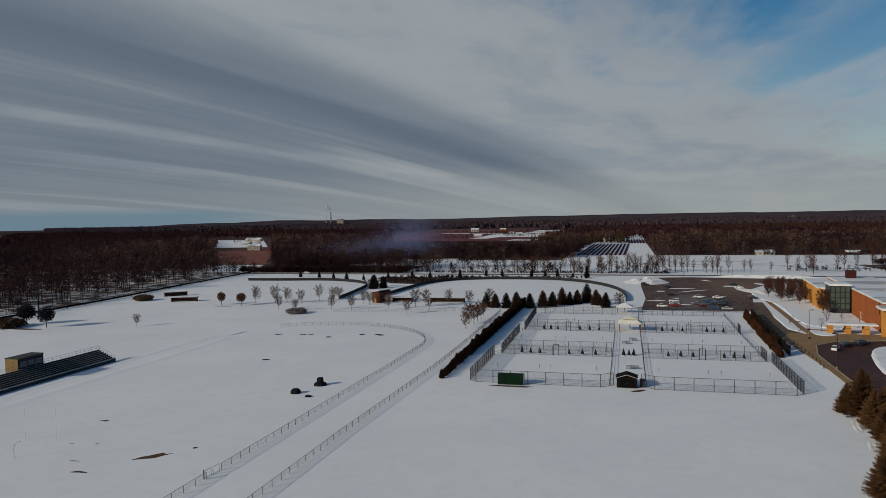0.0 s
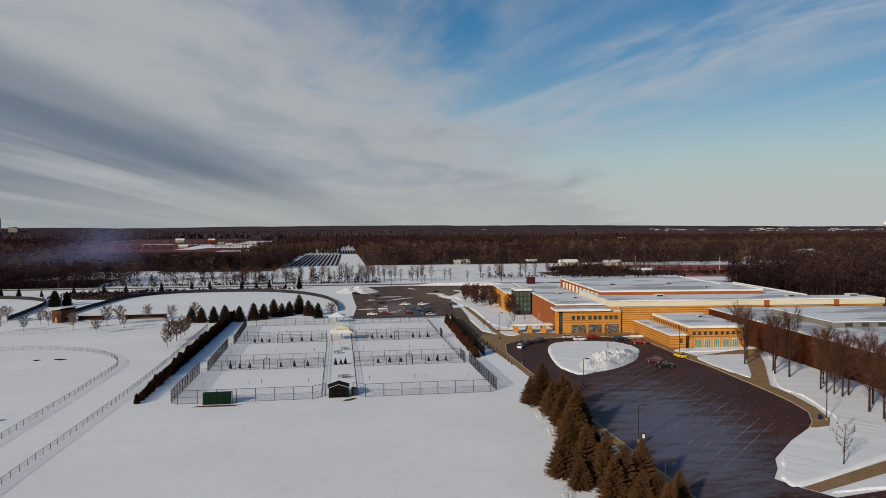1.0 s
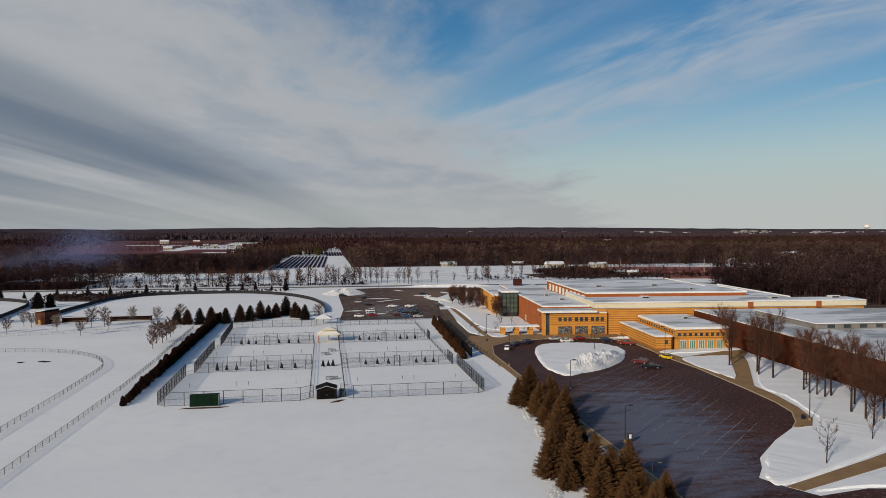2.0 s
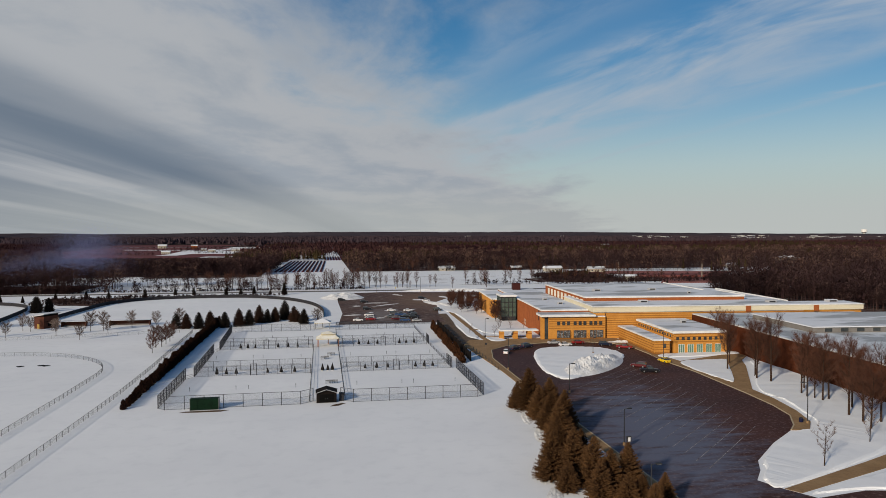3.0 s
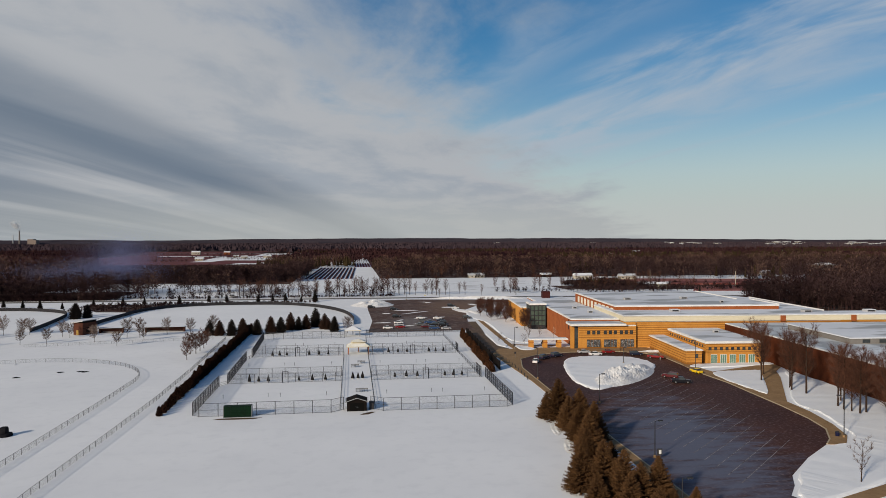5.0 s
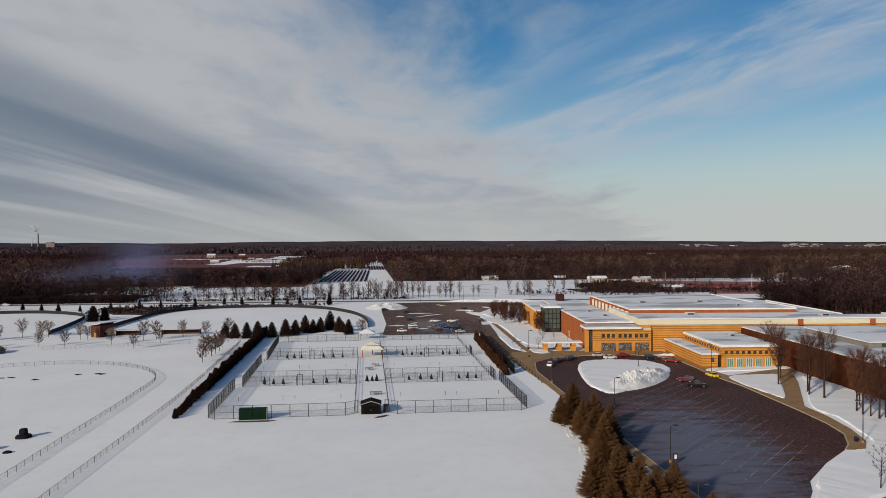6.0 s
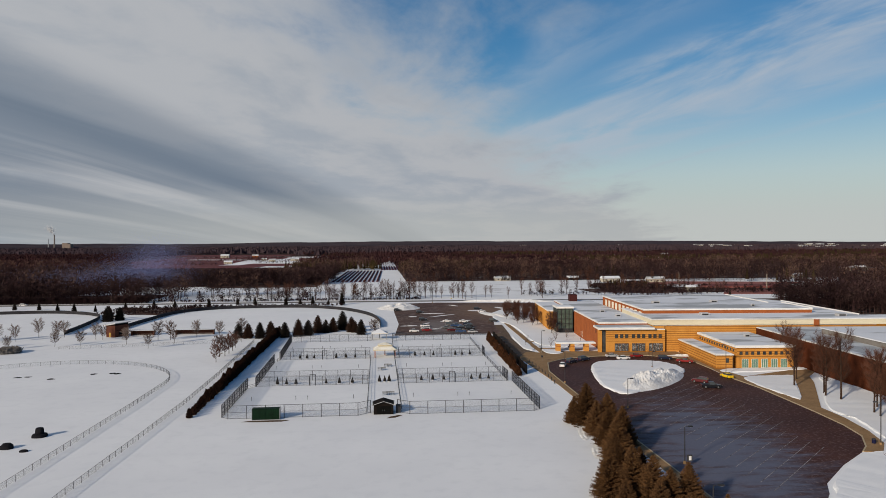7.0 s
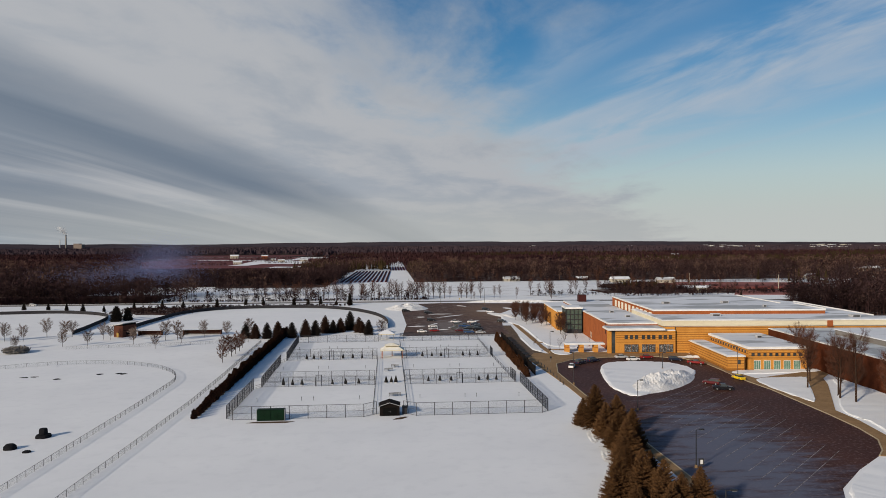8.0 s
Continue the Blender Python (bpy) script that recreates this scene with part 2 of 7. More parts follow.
HEDGE = surface("arborvitae", (0.021, 0.0095, 0.0065), (0.033, 0.014, 0.009), (0.012, 0.009, 0.007), 0.9, 0.95, fine=4, per_object=0.3, spec=0.1)
PINE_BLUE = surface("dark_conifer_needles", (0.022, 0.019, 0.017), (0.034, 0.026, 0.021), None, 0.9, 0.95, per_object=0.35)
EARTH = surface("bare_earth", (0.066, 0.042, 0.026), (0.095, 0.060, 0.036), None, 0.5, 0.95)
FAR_BRICK = surface("far_red_ground", (0.125, 0.034, 0.037), (0.085, 0.024, 0.027), (0.26, 0.20, 0.20), 0.012, 0.95, fine=6, stain=0.35, stretch=(0.5, 2.0, 1))
TYRE = surface("tyre_rubber", (0.015, 0.015, 0.015), None, None, 2.0, 0.8)
CHROME = surface("wheel_alloy", (0.4, 0.4, 0.42), None, None, 2.0, 0.3, metal=0.8)
LAMP_LENS = surface("lamp_lens", (0.7, 0.7, 0.66), None, None, 2.0, 0.2)
TAIL_RED = surface("red_lens", (0.35, 0.01, 0.01), None, None, 2.0, 0.25)
CARS = {n: surface(n + "_car_paint", c, tuple(v * 0.92 for v in c), tuple(v * 0.7 + 0.03 for v in c), 0.8, 0.28, fine=5, stain=0.35) for n, c in {
    "white": (0.75, 0.75, 0.76), "black": (0.012, 0.012, 0.015), "navy": (0.012, 0.017, 0.04), "red": (0.22, 0.012, 0.014), "maroon": (0.09, 0.008, 0.012),
    "silver": (0.42, 0.43, 0.45), "yellow": (0.72, 0.48, 0.01), "grey": (0.10, 0.105, 0.11), "blue": (0.03, 0.07, 0.18)}.items()}


# ---- mesh tools ----
def part(name, bm, material, parent=None, label=""):
    """One bmesh as one mesh object, under a thing or under a part."""
    me = bpy.data.meshes.new(name)
    bm.to_mesh(me)
    bm.free()
    for m in (material if isinstance(material, (list, tuple)) else (material,)):
        me.materials.append(m)
    ob = new(name, me)
    if parent is not None:
        ob.parent = parent
    if label:
        tagged(ob, label)
    return ob


def thing(name, label, category, x=0.0, y=0.0, z=0.0, turn=0.0, group="", kind=""):
    """An empty at a thing's base that carries its parts."""
    ob = new(name)
    ob.empty_display_size = 0.3
    ob.matrix_basis = pose(x, y, z, 0, 0, turn)
    return tagged(ob, label, category, group, kind)


def box(x0, x1, y0, y1, z0, z1, bm=None, bevel=0.0):
    own = bm is None
    bm = bm or bmesh.new()
    made = bmesh.ops.create_cube(bm, size=1.0, matrix=Matrix.LocRotScale(
        ((x0 + x1) / 2, (y0 + y1) / 2, (z0 + z1) / 2), None, (x1 - x0, y1 - y0, z1 - z0)))
    if bevel and own:
        bmesh.ops.bevel(bm, geom=bm.edges[:], offset=bevel, segments=2, affect="EDGES")
    return bm


def rod(a, b, r0, r1=None, sides=6, bm=None):
    """A tapered bar from a to b."""
    bm = bm or bmesh.new()
    a, b, r1 = Vector(a), Vector(b), r0 if r1 is None else r1
    d = b - a
    q = Vector((0, 0, 1)).rotation_difference(d)
    rings = []
    for p, r in ((a, r0), (b, r1)):
        rings.append([bm.verts.new(p + q @ Vector((r * math.cos(2 * math.pi * i / sides), r * math.sin(2 * math.pi * i / sides), 0))) for i in range(sides)])
    for i in range(sides):
        j = (i + 1) % sides
        bm.faces.new((rings[0][i], rings[0][j], rings[1][j], rings[1][i]))
    bm.faces.new(rings[1])
    bm.faces.new(rings[0][::-1])
    return bm


def prism(points, z0, z1, bm=None):
    """An upright block over a plan outline given anticlockwise."""
    bm = bm or bmesh.new()
    lo = [bm.verts.new((x, y, z0)) for x, y in points]
    hi = [bm.verts.new((x, y, z1)) for x, y in points]
    bm.faces.new(hi)
    bm.faces.new(lo[::-1])
    n = len(points)
    for i in range(n):
        bm.faces.new((lo[i], lo[(i + 1) % n], hi[(i + 1) % n], hi[i]))
    return bm


def raw(name, verts, faces, material, parent=None, label=""):
    me = bpy.data.meshes.new(name)
    me.from_pydata(verts, [], faces)
    me.materials.append(material)
    me.update()
    ob = new(name, me)
    if parent is not None:
        ob.parent = parent
    if label:
        tagged(ob, label)
    return ob


def ribbon(points, half, z0, z1, bm=None):
    """A strip of constant width along a plan line, as a low block."""
    bm = bm or bmesh.new()
    left, right = [], []
    for i, p in enumerate(points):
        p = Vector((*p, 0))
        a, b = Vector((*points[max(i - 1, 0)], 0)), Vector((*points[min(i + 1, len(points) - 1)], 0))
        n = (b - a).normalized().cross(Vector((0, 0, 1)))
        left.append(p - n * half)
        right.append(p + n * half)
    rows = [[bm.verts.new((v.x, v.y, z)) for v in side] for side, z in ((left, z0), (left, z1), (right, z1), (right, z0))]
    for i in range(len(points) - 1):
        for k in range(4):
            a, b = rows[k], rows[(k + 1) % 4]
            bm.faces.new((a[i], b[i], b[i + 1], a[i + 1]))
    for i in (0, -1):
        f = [r[i] for r in rows]
        bm.faces.new(f if i else f[::-1])
    bmesh.ops.recalc_face_normals(bm, faces=bm.faces[:])
    return bm


def smooth_line(points, steps=8, closed=False):
    """A Catmull-Rom line through plan points."""
    out, n = [], len(points)
    for i in range(n if closed else n - 1):
        p = [Vector(points[(i + k) % n if closed else min(max(i + k, 0), n - 1)]) for k in (-1, 0, 1, 2)]
        for s in range(steps):
            t = s / steps
            v = 0.5 * ((2 * p[1]) + (p[2] - p[0]) * t + (2 * p[0] - 5 * p[1] + 4 * p[2] - p[3]) * t * t + (3 * p[1] - p[0] - 3 * p[2] + p[3]) * t ** 3)
            out.append((v.x, v.y))
    if not closed:
        out.append(tuple(points[-1]))
    return out
FIELD_BRICK = surface("field_brick", (0.100, 0.038, 0.025), (0.078, 0.030, 0.020), None, 0.4, 0.9, 0.02, 4.0)
FOREST_MID = surface("middle_woodland", (0.017, 0.0090, 0.0125), (0.050, 0.023, 0.024), (0.11, 0.060, 0.048), 0.006, 1.0, fine=11, stain=0.5, spec=0.0)
LEAF_DARK = surface("dark_crown", (0.014, 0.013, 0.020), (0.022, 0.02, 0.026), None, 0.9, 0.95)
LEAF_RUSSET = surface("russet_leaves", (0.10, 0.045, 0.022), (0.075, 0.034, 0.018), None, 0.9, 0.95)

TWIG_DARK = surface("dark_twigs", (0.105, 0.046, 0.030), (0.075, 0.034, 0.023), None, 0.6, 0.95, per_object=0.2)
# bare roof patches, plus tree shade on the snow painted as bluish greys
ROOF_BARE_SHADED = surface("bare_and_shaded_roof", (0.42, 0.46, 0.50), (0.66, 0.71, 0.77), (0.20, 0.215, 0.23), 0.03, 0.7, 0.03, 0.8, fine=2, stain=0.75, spec=0.3, cut=(0.48, 0.56))


def sheen_and_salt_film(m, x, y, a, b, turn, colour, strength):
    """A colour film over part of a paved area, for painted sky sheen or dried residue: an ellipse with a frayed edge.
    """
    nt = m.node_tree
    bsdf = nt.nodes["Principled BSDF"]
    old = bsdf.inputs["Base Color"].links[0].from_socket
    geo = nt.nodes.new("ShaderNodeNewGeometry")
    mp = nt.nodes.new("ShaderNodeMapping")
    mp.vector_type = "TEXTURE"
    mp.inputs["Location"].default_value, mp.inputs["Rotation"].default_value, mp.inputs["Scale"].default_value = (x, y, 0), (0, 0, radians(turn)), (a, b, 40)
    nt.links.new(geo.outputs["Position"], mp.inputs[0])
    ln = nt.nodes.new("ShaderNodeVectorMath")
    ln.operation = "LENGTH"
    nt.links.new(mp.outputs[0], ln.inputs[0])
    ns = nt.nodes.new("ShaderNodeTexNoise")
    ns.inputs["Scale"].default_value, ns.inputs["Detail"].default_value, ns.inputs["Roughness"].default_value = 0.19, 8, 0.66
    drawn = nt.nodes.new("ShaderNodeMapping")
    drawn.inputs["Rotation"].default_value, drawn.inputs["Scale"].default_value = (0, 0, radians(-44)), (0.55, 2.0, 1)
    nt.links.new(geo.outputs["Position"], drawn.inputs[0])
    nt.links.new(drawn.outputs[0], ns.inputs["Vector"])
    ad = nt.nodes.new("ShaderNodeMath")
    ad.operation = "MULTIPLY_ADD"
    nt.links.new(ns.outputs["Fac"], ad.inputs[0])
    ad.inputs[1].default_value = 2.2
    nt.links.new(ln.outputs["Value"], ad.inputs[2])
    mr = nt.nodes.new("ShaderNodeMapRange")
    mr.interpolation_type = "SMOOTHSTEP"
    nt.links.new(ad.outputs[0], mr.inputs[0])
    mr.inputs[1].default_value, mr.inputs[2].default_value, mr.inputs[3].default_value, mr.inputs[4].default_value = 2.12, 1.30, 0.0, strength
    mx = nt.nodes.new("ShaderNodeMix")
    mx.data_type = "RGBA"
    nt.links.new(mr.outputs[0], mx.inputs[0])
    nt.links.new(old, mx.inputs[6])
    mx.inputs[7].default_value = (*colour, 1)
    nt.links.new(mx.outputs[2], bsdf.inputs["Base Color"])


# bluish reflection of the sky on the damp asphalt, painted into its base colour
sheen_and_salt_film(WET, 67, 134, 21, 56, -12, (0.115, 0.130, 0.185), 0.85)
# tan patches, then dried whitish salt, on the far car park
sheen_and_salt_film(ASPHALT, 66, 420, 34, 70, 0, (0.17, 0.105, 0.066), 0.8)
sheen_and_salt_film(ASPHALT, 30, 350, 18, 40, 0, (0.20, 0.185, 0.185), 0.55)

RED_FIELD = surface("red_crop_rows", (0.17, 0.050, 0.046), (0.12, 0.036, 0.034), (0.30, 0.20, 0.19), 0.03, 0.95, fine=6, stain=0.4, stretch=(0.3, 2.5, 1))
FOREST_PALE = surface("pale_bare_trees", (0.15, 0.090, 0.068), (0.11, 0.064, 0.052), (0.21, 0.14, 0.11), 0.02, 1.0, fine=7, stain=0.5, spec=0.0)

# ---- ground: one sheet of snow to the horizon ----
def ground_sheet():
    bm = bmesh.new()
    bmesh.ops.create_grid(bm, x_segments=2, y_segments=2, size=4950)
    return tagged(part("ground", bm, SNOW), "flat snow-covered school grounds reaching the horizon", "ground", kind="structure")


ground_sheet()


def slab(name, points, z0, z1, material, label, category):
    return tagged(part(name, prism(points, z0, z1), material), label, category, kind="structure")


def bank(name, points, h, label, inset=0.8, material=None, category="snow"):
    """A snow bank over a plan outline given anticlockwise, with a sloping rough edge and an uneven top."""
    bm = bmesh.new()
    n = len(points)
    c = Vector((sum(p[0] for p in points) / n, sum(p[1] for p in points) / n))
    line = smooth_line(points, 9, closed=True)
    rings = []
    for k, (off, z) in enumerate(((0.0, 0.0), (0.25, 0.55), (0.7, 0.9), (1.0, 1.0))):
        ring = []
        for i, p in enumerate(line):
            v = Vector(p)
            d = (c - v).normalized() * inset * off
            j = noise.noise(Vector((v.x * 0.5, v.y * 0.5, k * 3.1))) + 0.5 * noise.noise(Vector((v.x * 1.7, v.y * 1.7, k * 5.3)))
            ring.append(bm.verts.new((v.x + d.x + 0.55 * j, v.y + d.y + 0.55 * j, -0.05 if k == 0 else h * z * (1 + 0.3 * j))))
        rings.append(ring)
    m = len(line)
    for a, b in zip(rings, rings[1:]):
        for i in range(m):
            bm.faces.new((a[i], a[(i + 1) % m], b[(i + 1) % m], b[i]))
    bm.faces.new(rings[-1])
    bmesh.ops.triangulate(bm, faces=[f for f in bm.faces if len(f.verts) > 4])
    return tagged(part(name, bm, material or SNOW), label, category, kind="structure")


# drop-off car park with its turning loop, in front of the school
LOT = [(53.9, 60), (105, 60), (112, 92), (85.2, 97.1), (75.5, 95.6), (74.2, 97.7), (72.7, 100.1), (70.9, 104.4), (74.4, 108.7), (77.2, 113.5), (86.7, 122.6), (95.9, 129.9),
       (98.9, 133.2), (103.4, 140.6), (105.4, 149.3), (106.6, 161.7), (107.4, 176.3), (108.2, 190), (107.5, 206.7), (108.5, 219), (109, 232), (106, 243), (98, 248.5), (80, 249.5), (66, 246), (58, 238), (54.5, 222), (54.0, 190), (53.9, 137)]
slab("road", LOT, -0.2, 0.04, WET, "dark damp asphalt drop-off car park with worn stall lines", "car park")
slab("road_far_lot", [(6.0, 317), (9, 360), (8, 420), (8.5, 478), (40, 484), (108, 472), (112, 456), (86, 452), (66, 410), (61, 375), (57.5, 350), (55.5, 318)], -0.2, 0.035, ASPHALT,
     "dark asphalt car park with snow remains", "car park")
slab("road_link", [(55.5, 318), (57.5, 350), (61.5, 350), (59, 318), (57, 300), (56, 270), (60, 259), (50, 250), (48.5, 262), (49.2, 290), (51, 318)], -0.2, 0.05, surface("sanded_asphalt", (0.13, 0.09, 0.06), (0.09, 0.062, 0.045), (0.3, 0.27, 0.24), 0.15, 0.85, stain=0.4), "brown sanded service drive past the tennis courts", "road")
tagged(part("pavement_link", ribbon(smooth_line([(66.5, 372), (64.5, 350), (63, 310), (61.5, 280), (61.5, 258)], 4), 1.1, -0.2, 0.12), CONCRETE), "tan path beside the service drive", "pavement", kind="structure")
tagged(part("pavement_stair_hall", ribbon([(62, 289), (70, 291), (84, 300)], 0.9, -0.2, 0.122), CONCRETE), "tan path to the glazed stair hall", "pavement", kind="structure")
tagged(part("pavement_walk", ribbon([(62, 271), (72, 268), (80, 266)], 0.9, -0.2, 0.124), CONCRETE), "tan path under the covered walk", "pavement", kind="structure")
# tan pavements
slab("pavement_west", [(51.6, 90), (53.75, 90), (53.75, 190), (54.2, 222), (57.6, 238), (66, 246.2), (66, 258), (55, 262), (50, 250), (50.5, 236), (52.0, 200)], -0.2, 0.16, CONCRETE, "tan concrete pavement along the car park", "pavement")
slab("pavement_entrance", [(66, 246.3), (80, 249.7), (98, 248.7), (106.2, 243.2), (109.2, 232), (108.7, 219), (107.7, 206.7), (112.5, 206.5), (111, 218), (140, 217.8), (140, 221), (116, 222), (113, 248), (112, 259), (66, 262)], -0.2, 0.158, CONCRETE,
     "tan concrete apron before the school entrance", "pavement")
slab("pavement_east", [(107.7, 206.5), (108.4, 190), (107.6, 176.3), (106.8, 161.7), (105.6, 149.3), (103.6, 140.5), (99.1, 133.1), (96.2, 129.9), (99.6, 128.9), (104.4, 134.9), (107.6, 143.8),
                        (110, 155.3), (110.8, 165.5), (128.5, 195.3), (133, 204.5), (140, 212), (140, 217.6), (112.5, 206.3)], -0.2, 0.156, CONCRETE, "tan concrete pavement curving round the car park", "pavement")
slab("pavement_south", [(74.4, 97.9), (91.0, 103.8), (125, 116), (125, 122), (95.9, 109.4), (72.9, 100.1)], -0.2, 0.06, CONCRETE, "tan path through the snow beside the car park", "pavement")
kerb = new("kerb")
tagged(kerb, "pale concrete kerb with worn yellow paint", "kerb", kind="structure")
part("kerb_stone", ribbon([(107.6, 204), (108.3, 190), (107.5, 176.3), (106.7, 161.7), (105.5, 149.3), (103.5, 140.5), (99, 133.1), (96, 129.9)], 0.14, 0, 0.19), KERB, kerb)
part("kerb_stone", ribbon([(53.8, 92), (53.85, 137), (53.9, 190), (54.4, 222), (57.8, 238), (66, 246.1), (80, 249.6), (98, 248.6), (106.1, 243.1), (109.1, 232), (108.6, 219)], 0.14, 0, 0.19), KERB, kerb)
# snow between the pavements
bank("snow_bank_triangle", [(110.2, 178), (112.6, 176.4), (127.5, 204), (128, 206), (113, 206), (109.6, 195)], 0.35, "snow-covered lawn triangle between two paths")
bank("snow_bank_strip", [(112.5, 213.5), (138, 215), (139.5, 218.3), (130, 219.5), (112, 218.3)], 0.35, "narrow snow strip before the classroom wing")
bank("snow_bank_lawn", [(113, 166), (112, 155), (109, 144), (105.5, 134), (100, 128), (93, 126.5), (79, 114), (75.5, 108.5), (72.2, 104.4), (74, 101), (97, 110.5), (125, 123), (150, 118), (137, 150), (136, 200), (130, 193)], 0.4, "snow-covered lawn under bare trees beside the car park", 1.2)
bank("snow_bank_wedge", [(75.8, 97.4), (86, 97.6), (112, 94), (125, 112), (91, 102.8)], 0.35, "snow wedge between path and road", 0.9)
bank("snow_bank_planter", [(62.6, 258), (66, 256), (69, 259.5), (66, 264.5), (62.6, 267)], 0.35, "snow-covered planting bed at the drive corner")
bank("snow_bank_verge_north", [(56.6, 271), (59.6, 268), (61, 292), (59.6, 306), (57.8, 302)], 0.3, "long snow strip beside the service drive")
bank("snow_bank_lawn_north", [(65, 282), (80, 276), (84, 300), (80, 335), (90, 380), (90, 448), (82, 440), (66, 400), (62, 372), (66, 340)], 0.3, "snow-covered lawn with bare saplings before the school")
island = bank("snow_island", [(64.6, 201), (65.2, 190), (68.2, 186.3), (78, 194), (89.2, 205.5), (99.2, 219), (98.5, 233), (89.4, 238.4), (80, 239), (73.6, 235.2), (68.6, 222.5)], 0.45,
              "snow-covered oval island in the turning loop", 1.0)


def snow_heap(name, cx, cy, rx, ry, turn, h, label, seed):
    bm = bmesh.new()
    n, m = 44, 30
    grid = []
    ca, sa = math.cos(radians(turn)), math.sin(radians(turn))
    for j in range(m + 1):
        row = []
        for i in range(n + 1):
            a, b = i / n * 2 - 1, j / m * 2 - 1
            r = min(1.0, math.hypot(a, b))
            p = Vector((a * 3 + seed, b * 3, 0.0))
            z = h * (1 - r * r) * (0.75 + 0.5 * noise.noise(p) + 0.22 * abs(noise.noise(p * 3.1)) + 0.08 * noise.noise(p * 7.3)) - 0.06
            x, y = a * rx, b * ry
            row.append(bm.verts.new((cx + x * ca - y * sa, cy + x * sa + y * ca, max(z, -0.06))))
        grid.append(row)
    for j in range(m):
        for i in range(n):
            bm.faces.new((grid[j][i], grid[j][i + 1], grid[j + 1][i + 1], grid[j + 1][i]))
    return tagged(part(name, bm, SNOW_DIRTY), label, "snow heap")


snow_heap("snow_mound", 82.2, 204.0, 20, 6.8, 47, 3.4, "heap of ploughed snow on the turning island", 1.0)
snow_heap("snow_mound", 110.5, 246.2, 6.5, 2.4, -10, 0.8, "low ploughed snow heap on the entrance apron", 3.0)
snow_heap("snow_mound", 11.5, 447, 14, 16, 0, 3.2, "tall heap of ploughed snow in the far car park", 5.0)
snow_heap("snow_mound", 66, 396, 5, 22, 18, 1.0, "low ploughed snow ridge at the car park edge", 9.0)
snow_heap("snow_mound", 88, 485, 40, 3.2, -6, 1.7, "long ploughed snow ridge along the road behind the car park", 13.0)
for k, (x, y, a, b) in enumerate(((26, 338, 4, 1.6), (37, 352, 6, 2), (35, 370, 5, 3), (31, 345, 3, 1.4), (46, 372, 4, 2), (18, 395, 3, 3), (41, 337, 5, 1.2), (24, 362, 4, 1.2), (58, 425, 5, 6), (30, 410, 2, 10), (14, 352, 2, 6), (76, 440, 8, 3), (48, 460, 7, 1.5), (35, 398, 1.5, 14))):
    snow_heap("snow_patch", x, y, a, b, 10 * k, 0.3, "thin remains of ploughed snow on asphalt", 20.0 + k)

for k, (x, y, a, b, turn) in enumerate(((35.0, 103, 5.5, 1.6, 70), (36.6, 113, 5.0, 1.5, 72), (40.2, 124, 6.0, 1.5, 68), (43.0, 136, 6.0, 1.4, 75), (44.0, 149, 6.0, 1.3, 80))):
    snow_heap("snow_mound", x, y, a, b, turn, 0.28, "low crusted snow rim beside the spruces", 40.0 + k)

# worn stall lines
lines = new("stall_lines")
tagged(lines, "worn white parking stall lines on dark asphalt", "road marking", kind="structure")


def stripe(x0, y0, x1, y1, w=0.065):
    part("stall_line", ribbon([(x0, y0), (x1, y1)], w, 0.035, 0.046), PAINT, lines)


for k in range(16):
    y = 111 + k * 4.3
    for x0, x1 in ((66.0, 77.8), (77.82, (90.5 if k < 4 else 94.0) - 0.3 * (k % 4))):
        if y + (x1 - 66) * 0.94 < 122 and x1 > 80:
            continue
        stripe(x0, y + (x0 - 66) * 0.94, x1, y + (x1 - 66) * 0.94)

# ---- school building, in its own plan: u along the front, v away from it ----
TH = radians(-5)
SCHOOL = Matrix.Translation((85.3, 258.0, 0)) @ Matrix.Rotation(TH, 4, "Z")
school = thing("school_building", "tan masonry and red brick school with snow-covered flat roofs", "building")
school.matrix_basis = SCHOOL


def roofed(name, u0, u1, v0, v1, z, wall_material, label, over=0.35, thick=0.5, trim=WHITE_TRIM, snow=None):
    w = part(name, box(u0, u1, v0, v1, 0, z), wall_material, school, label)
    part("roof", box(u0 - over, u1 + over, v0 - over, v1 + over, z + 0.004, z + thick), trim, school)
    part("roof_snow", box(u0 - over + 0.4, u1 + over - 0.4, v0 - over + 0.4, v1 + over - 0.4, z + thick + 0.004, z + thick + 0.12), snow or SNOW_ROOF, school, "wind-swept snow on a flat roof")
    return w


roofed("main_wall", 18.6, 104.5, 0.6, 45, 10.0, TAN, "banded tan masonry wall", over=0.0, thick=0.3)
part("end_wall", box(104.6, 129, 0.6, 11, 0, 10.3), TAN, school, "banded tan masonry wall")
FASCIA = [(18.0, 0.0), (129.5, 0.0), (129.5, 12), (104.7, 12), (104.7, 45.1), (18.0, 45.1)]
part("fascia", prism(FASCIA, 10.32, 12.3), CREAM, school, "cream metal fascia band")
part("fascia_trim", prism([(17.8, -0.25), (129.7, -0.25), (129.7, 12.2), (104.9, 12.2), (104.9, 45.15), (17.8, 45.15)], 12.304, 12.55), WHITE_TRIM, school)
part("roof_snow", prism([(18.3, 0.3), (129.2, 0.3), (129.2, 11.6), (104.3, 11.6), (104.3, 45.1), (18.3, 45.1)], 12.555, 12.7), SNOW_ROOF, school)
for u in (80, 108.4):
    part("pier", box(u, u + 2.0, -0.32, -0.005, 9.9, 12.3), BRICK, school, "orange brick pier in the fascia")
roofed("entrance_wall", 0, 22.6, -0.6, 7.0, 8.6, TAN, "banded tan masonry entrance wall", over=0.0, thick=0.3)
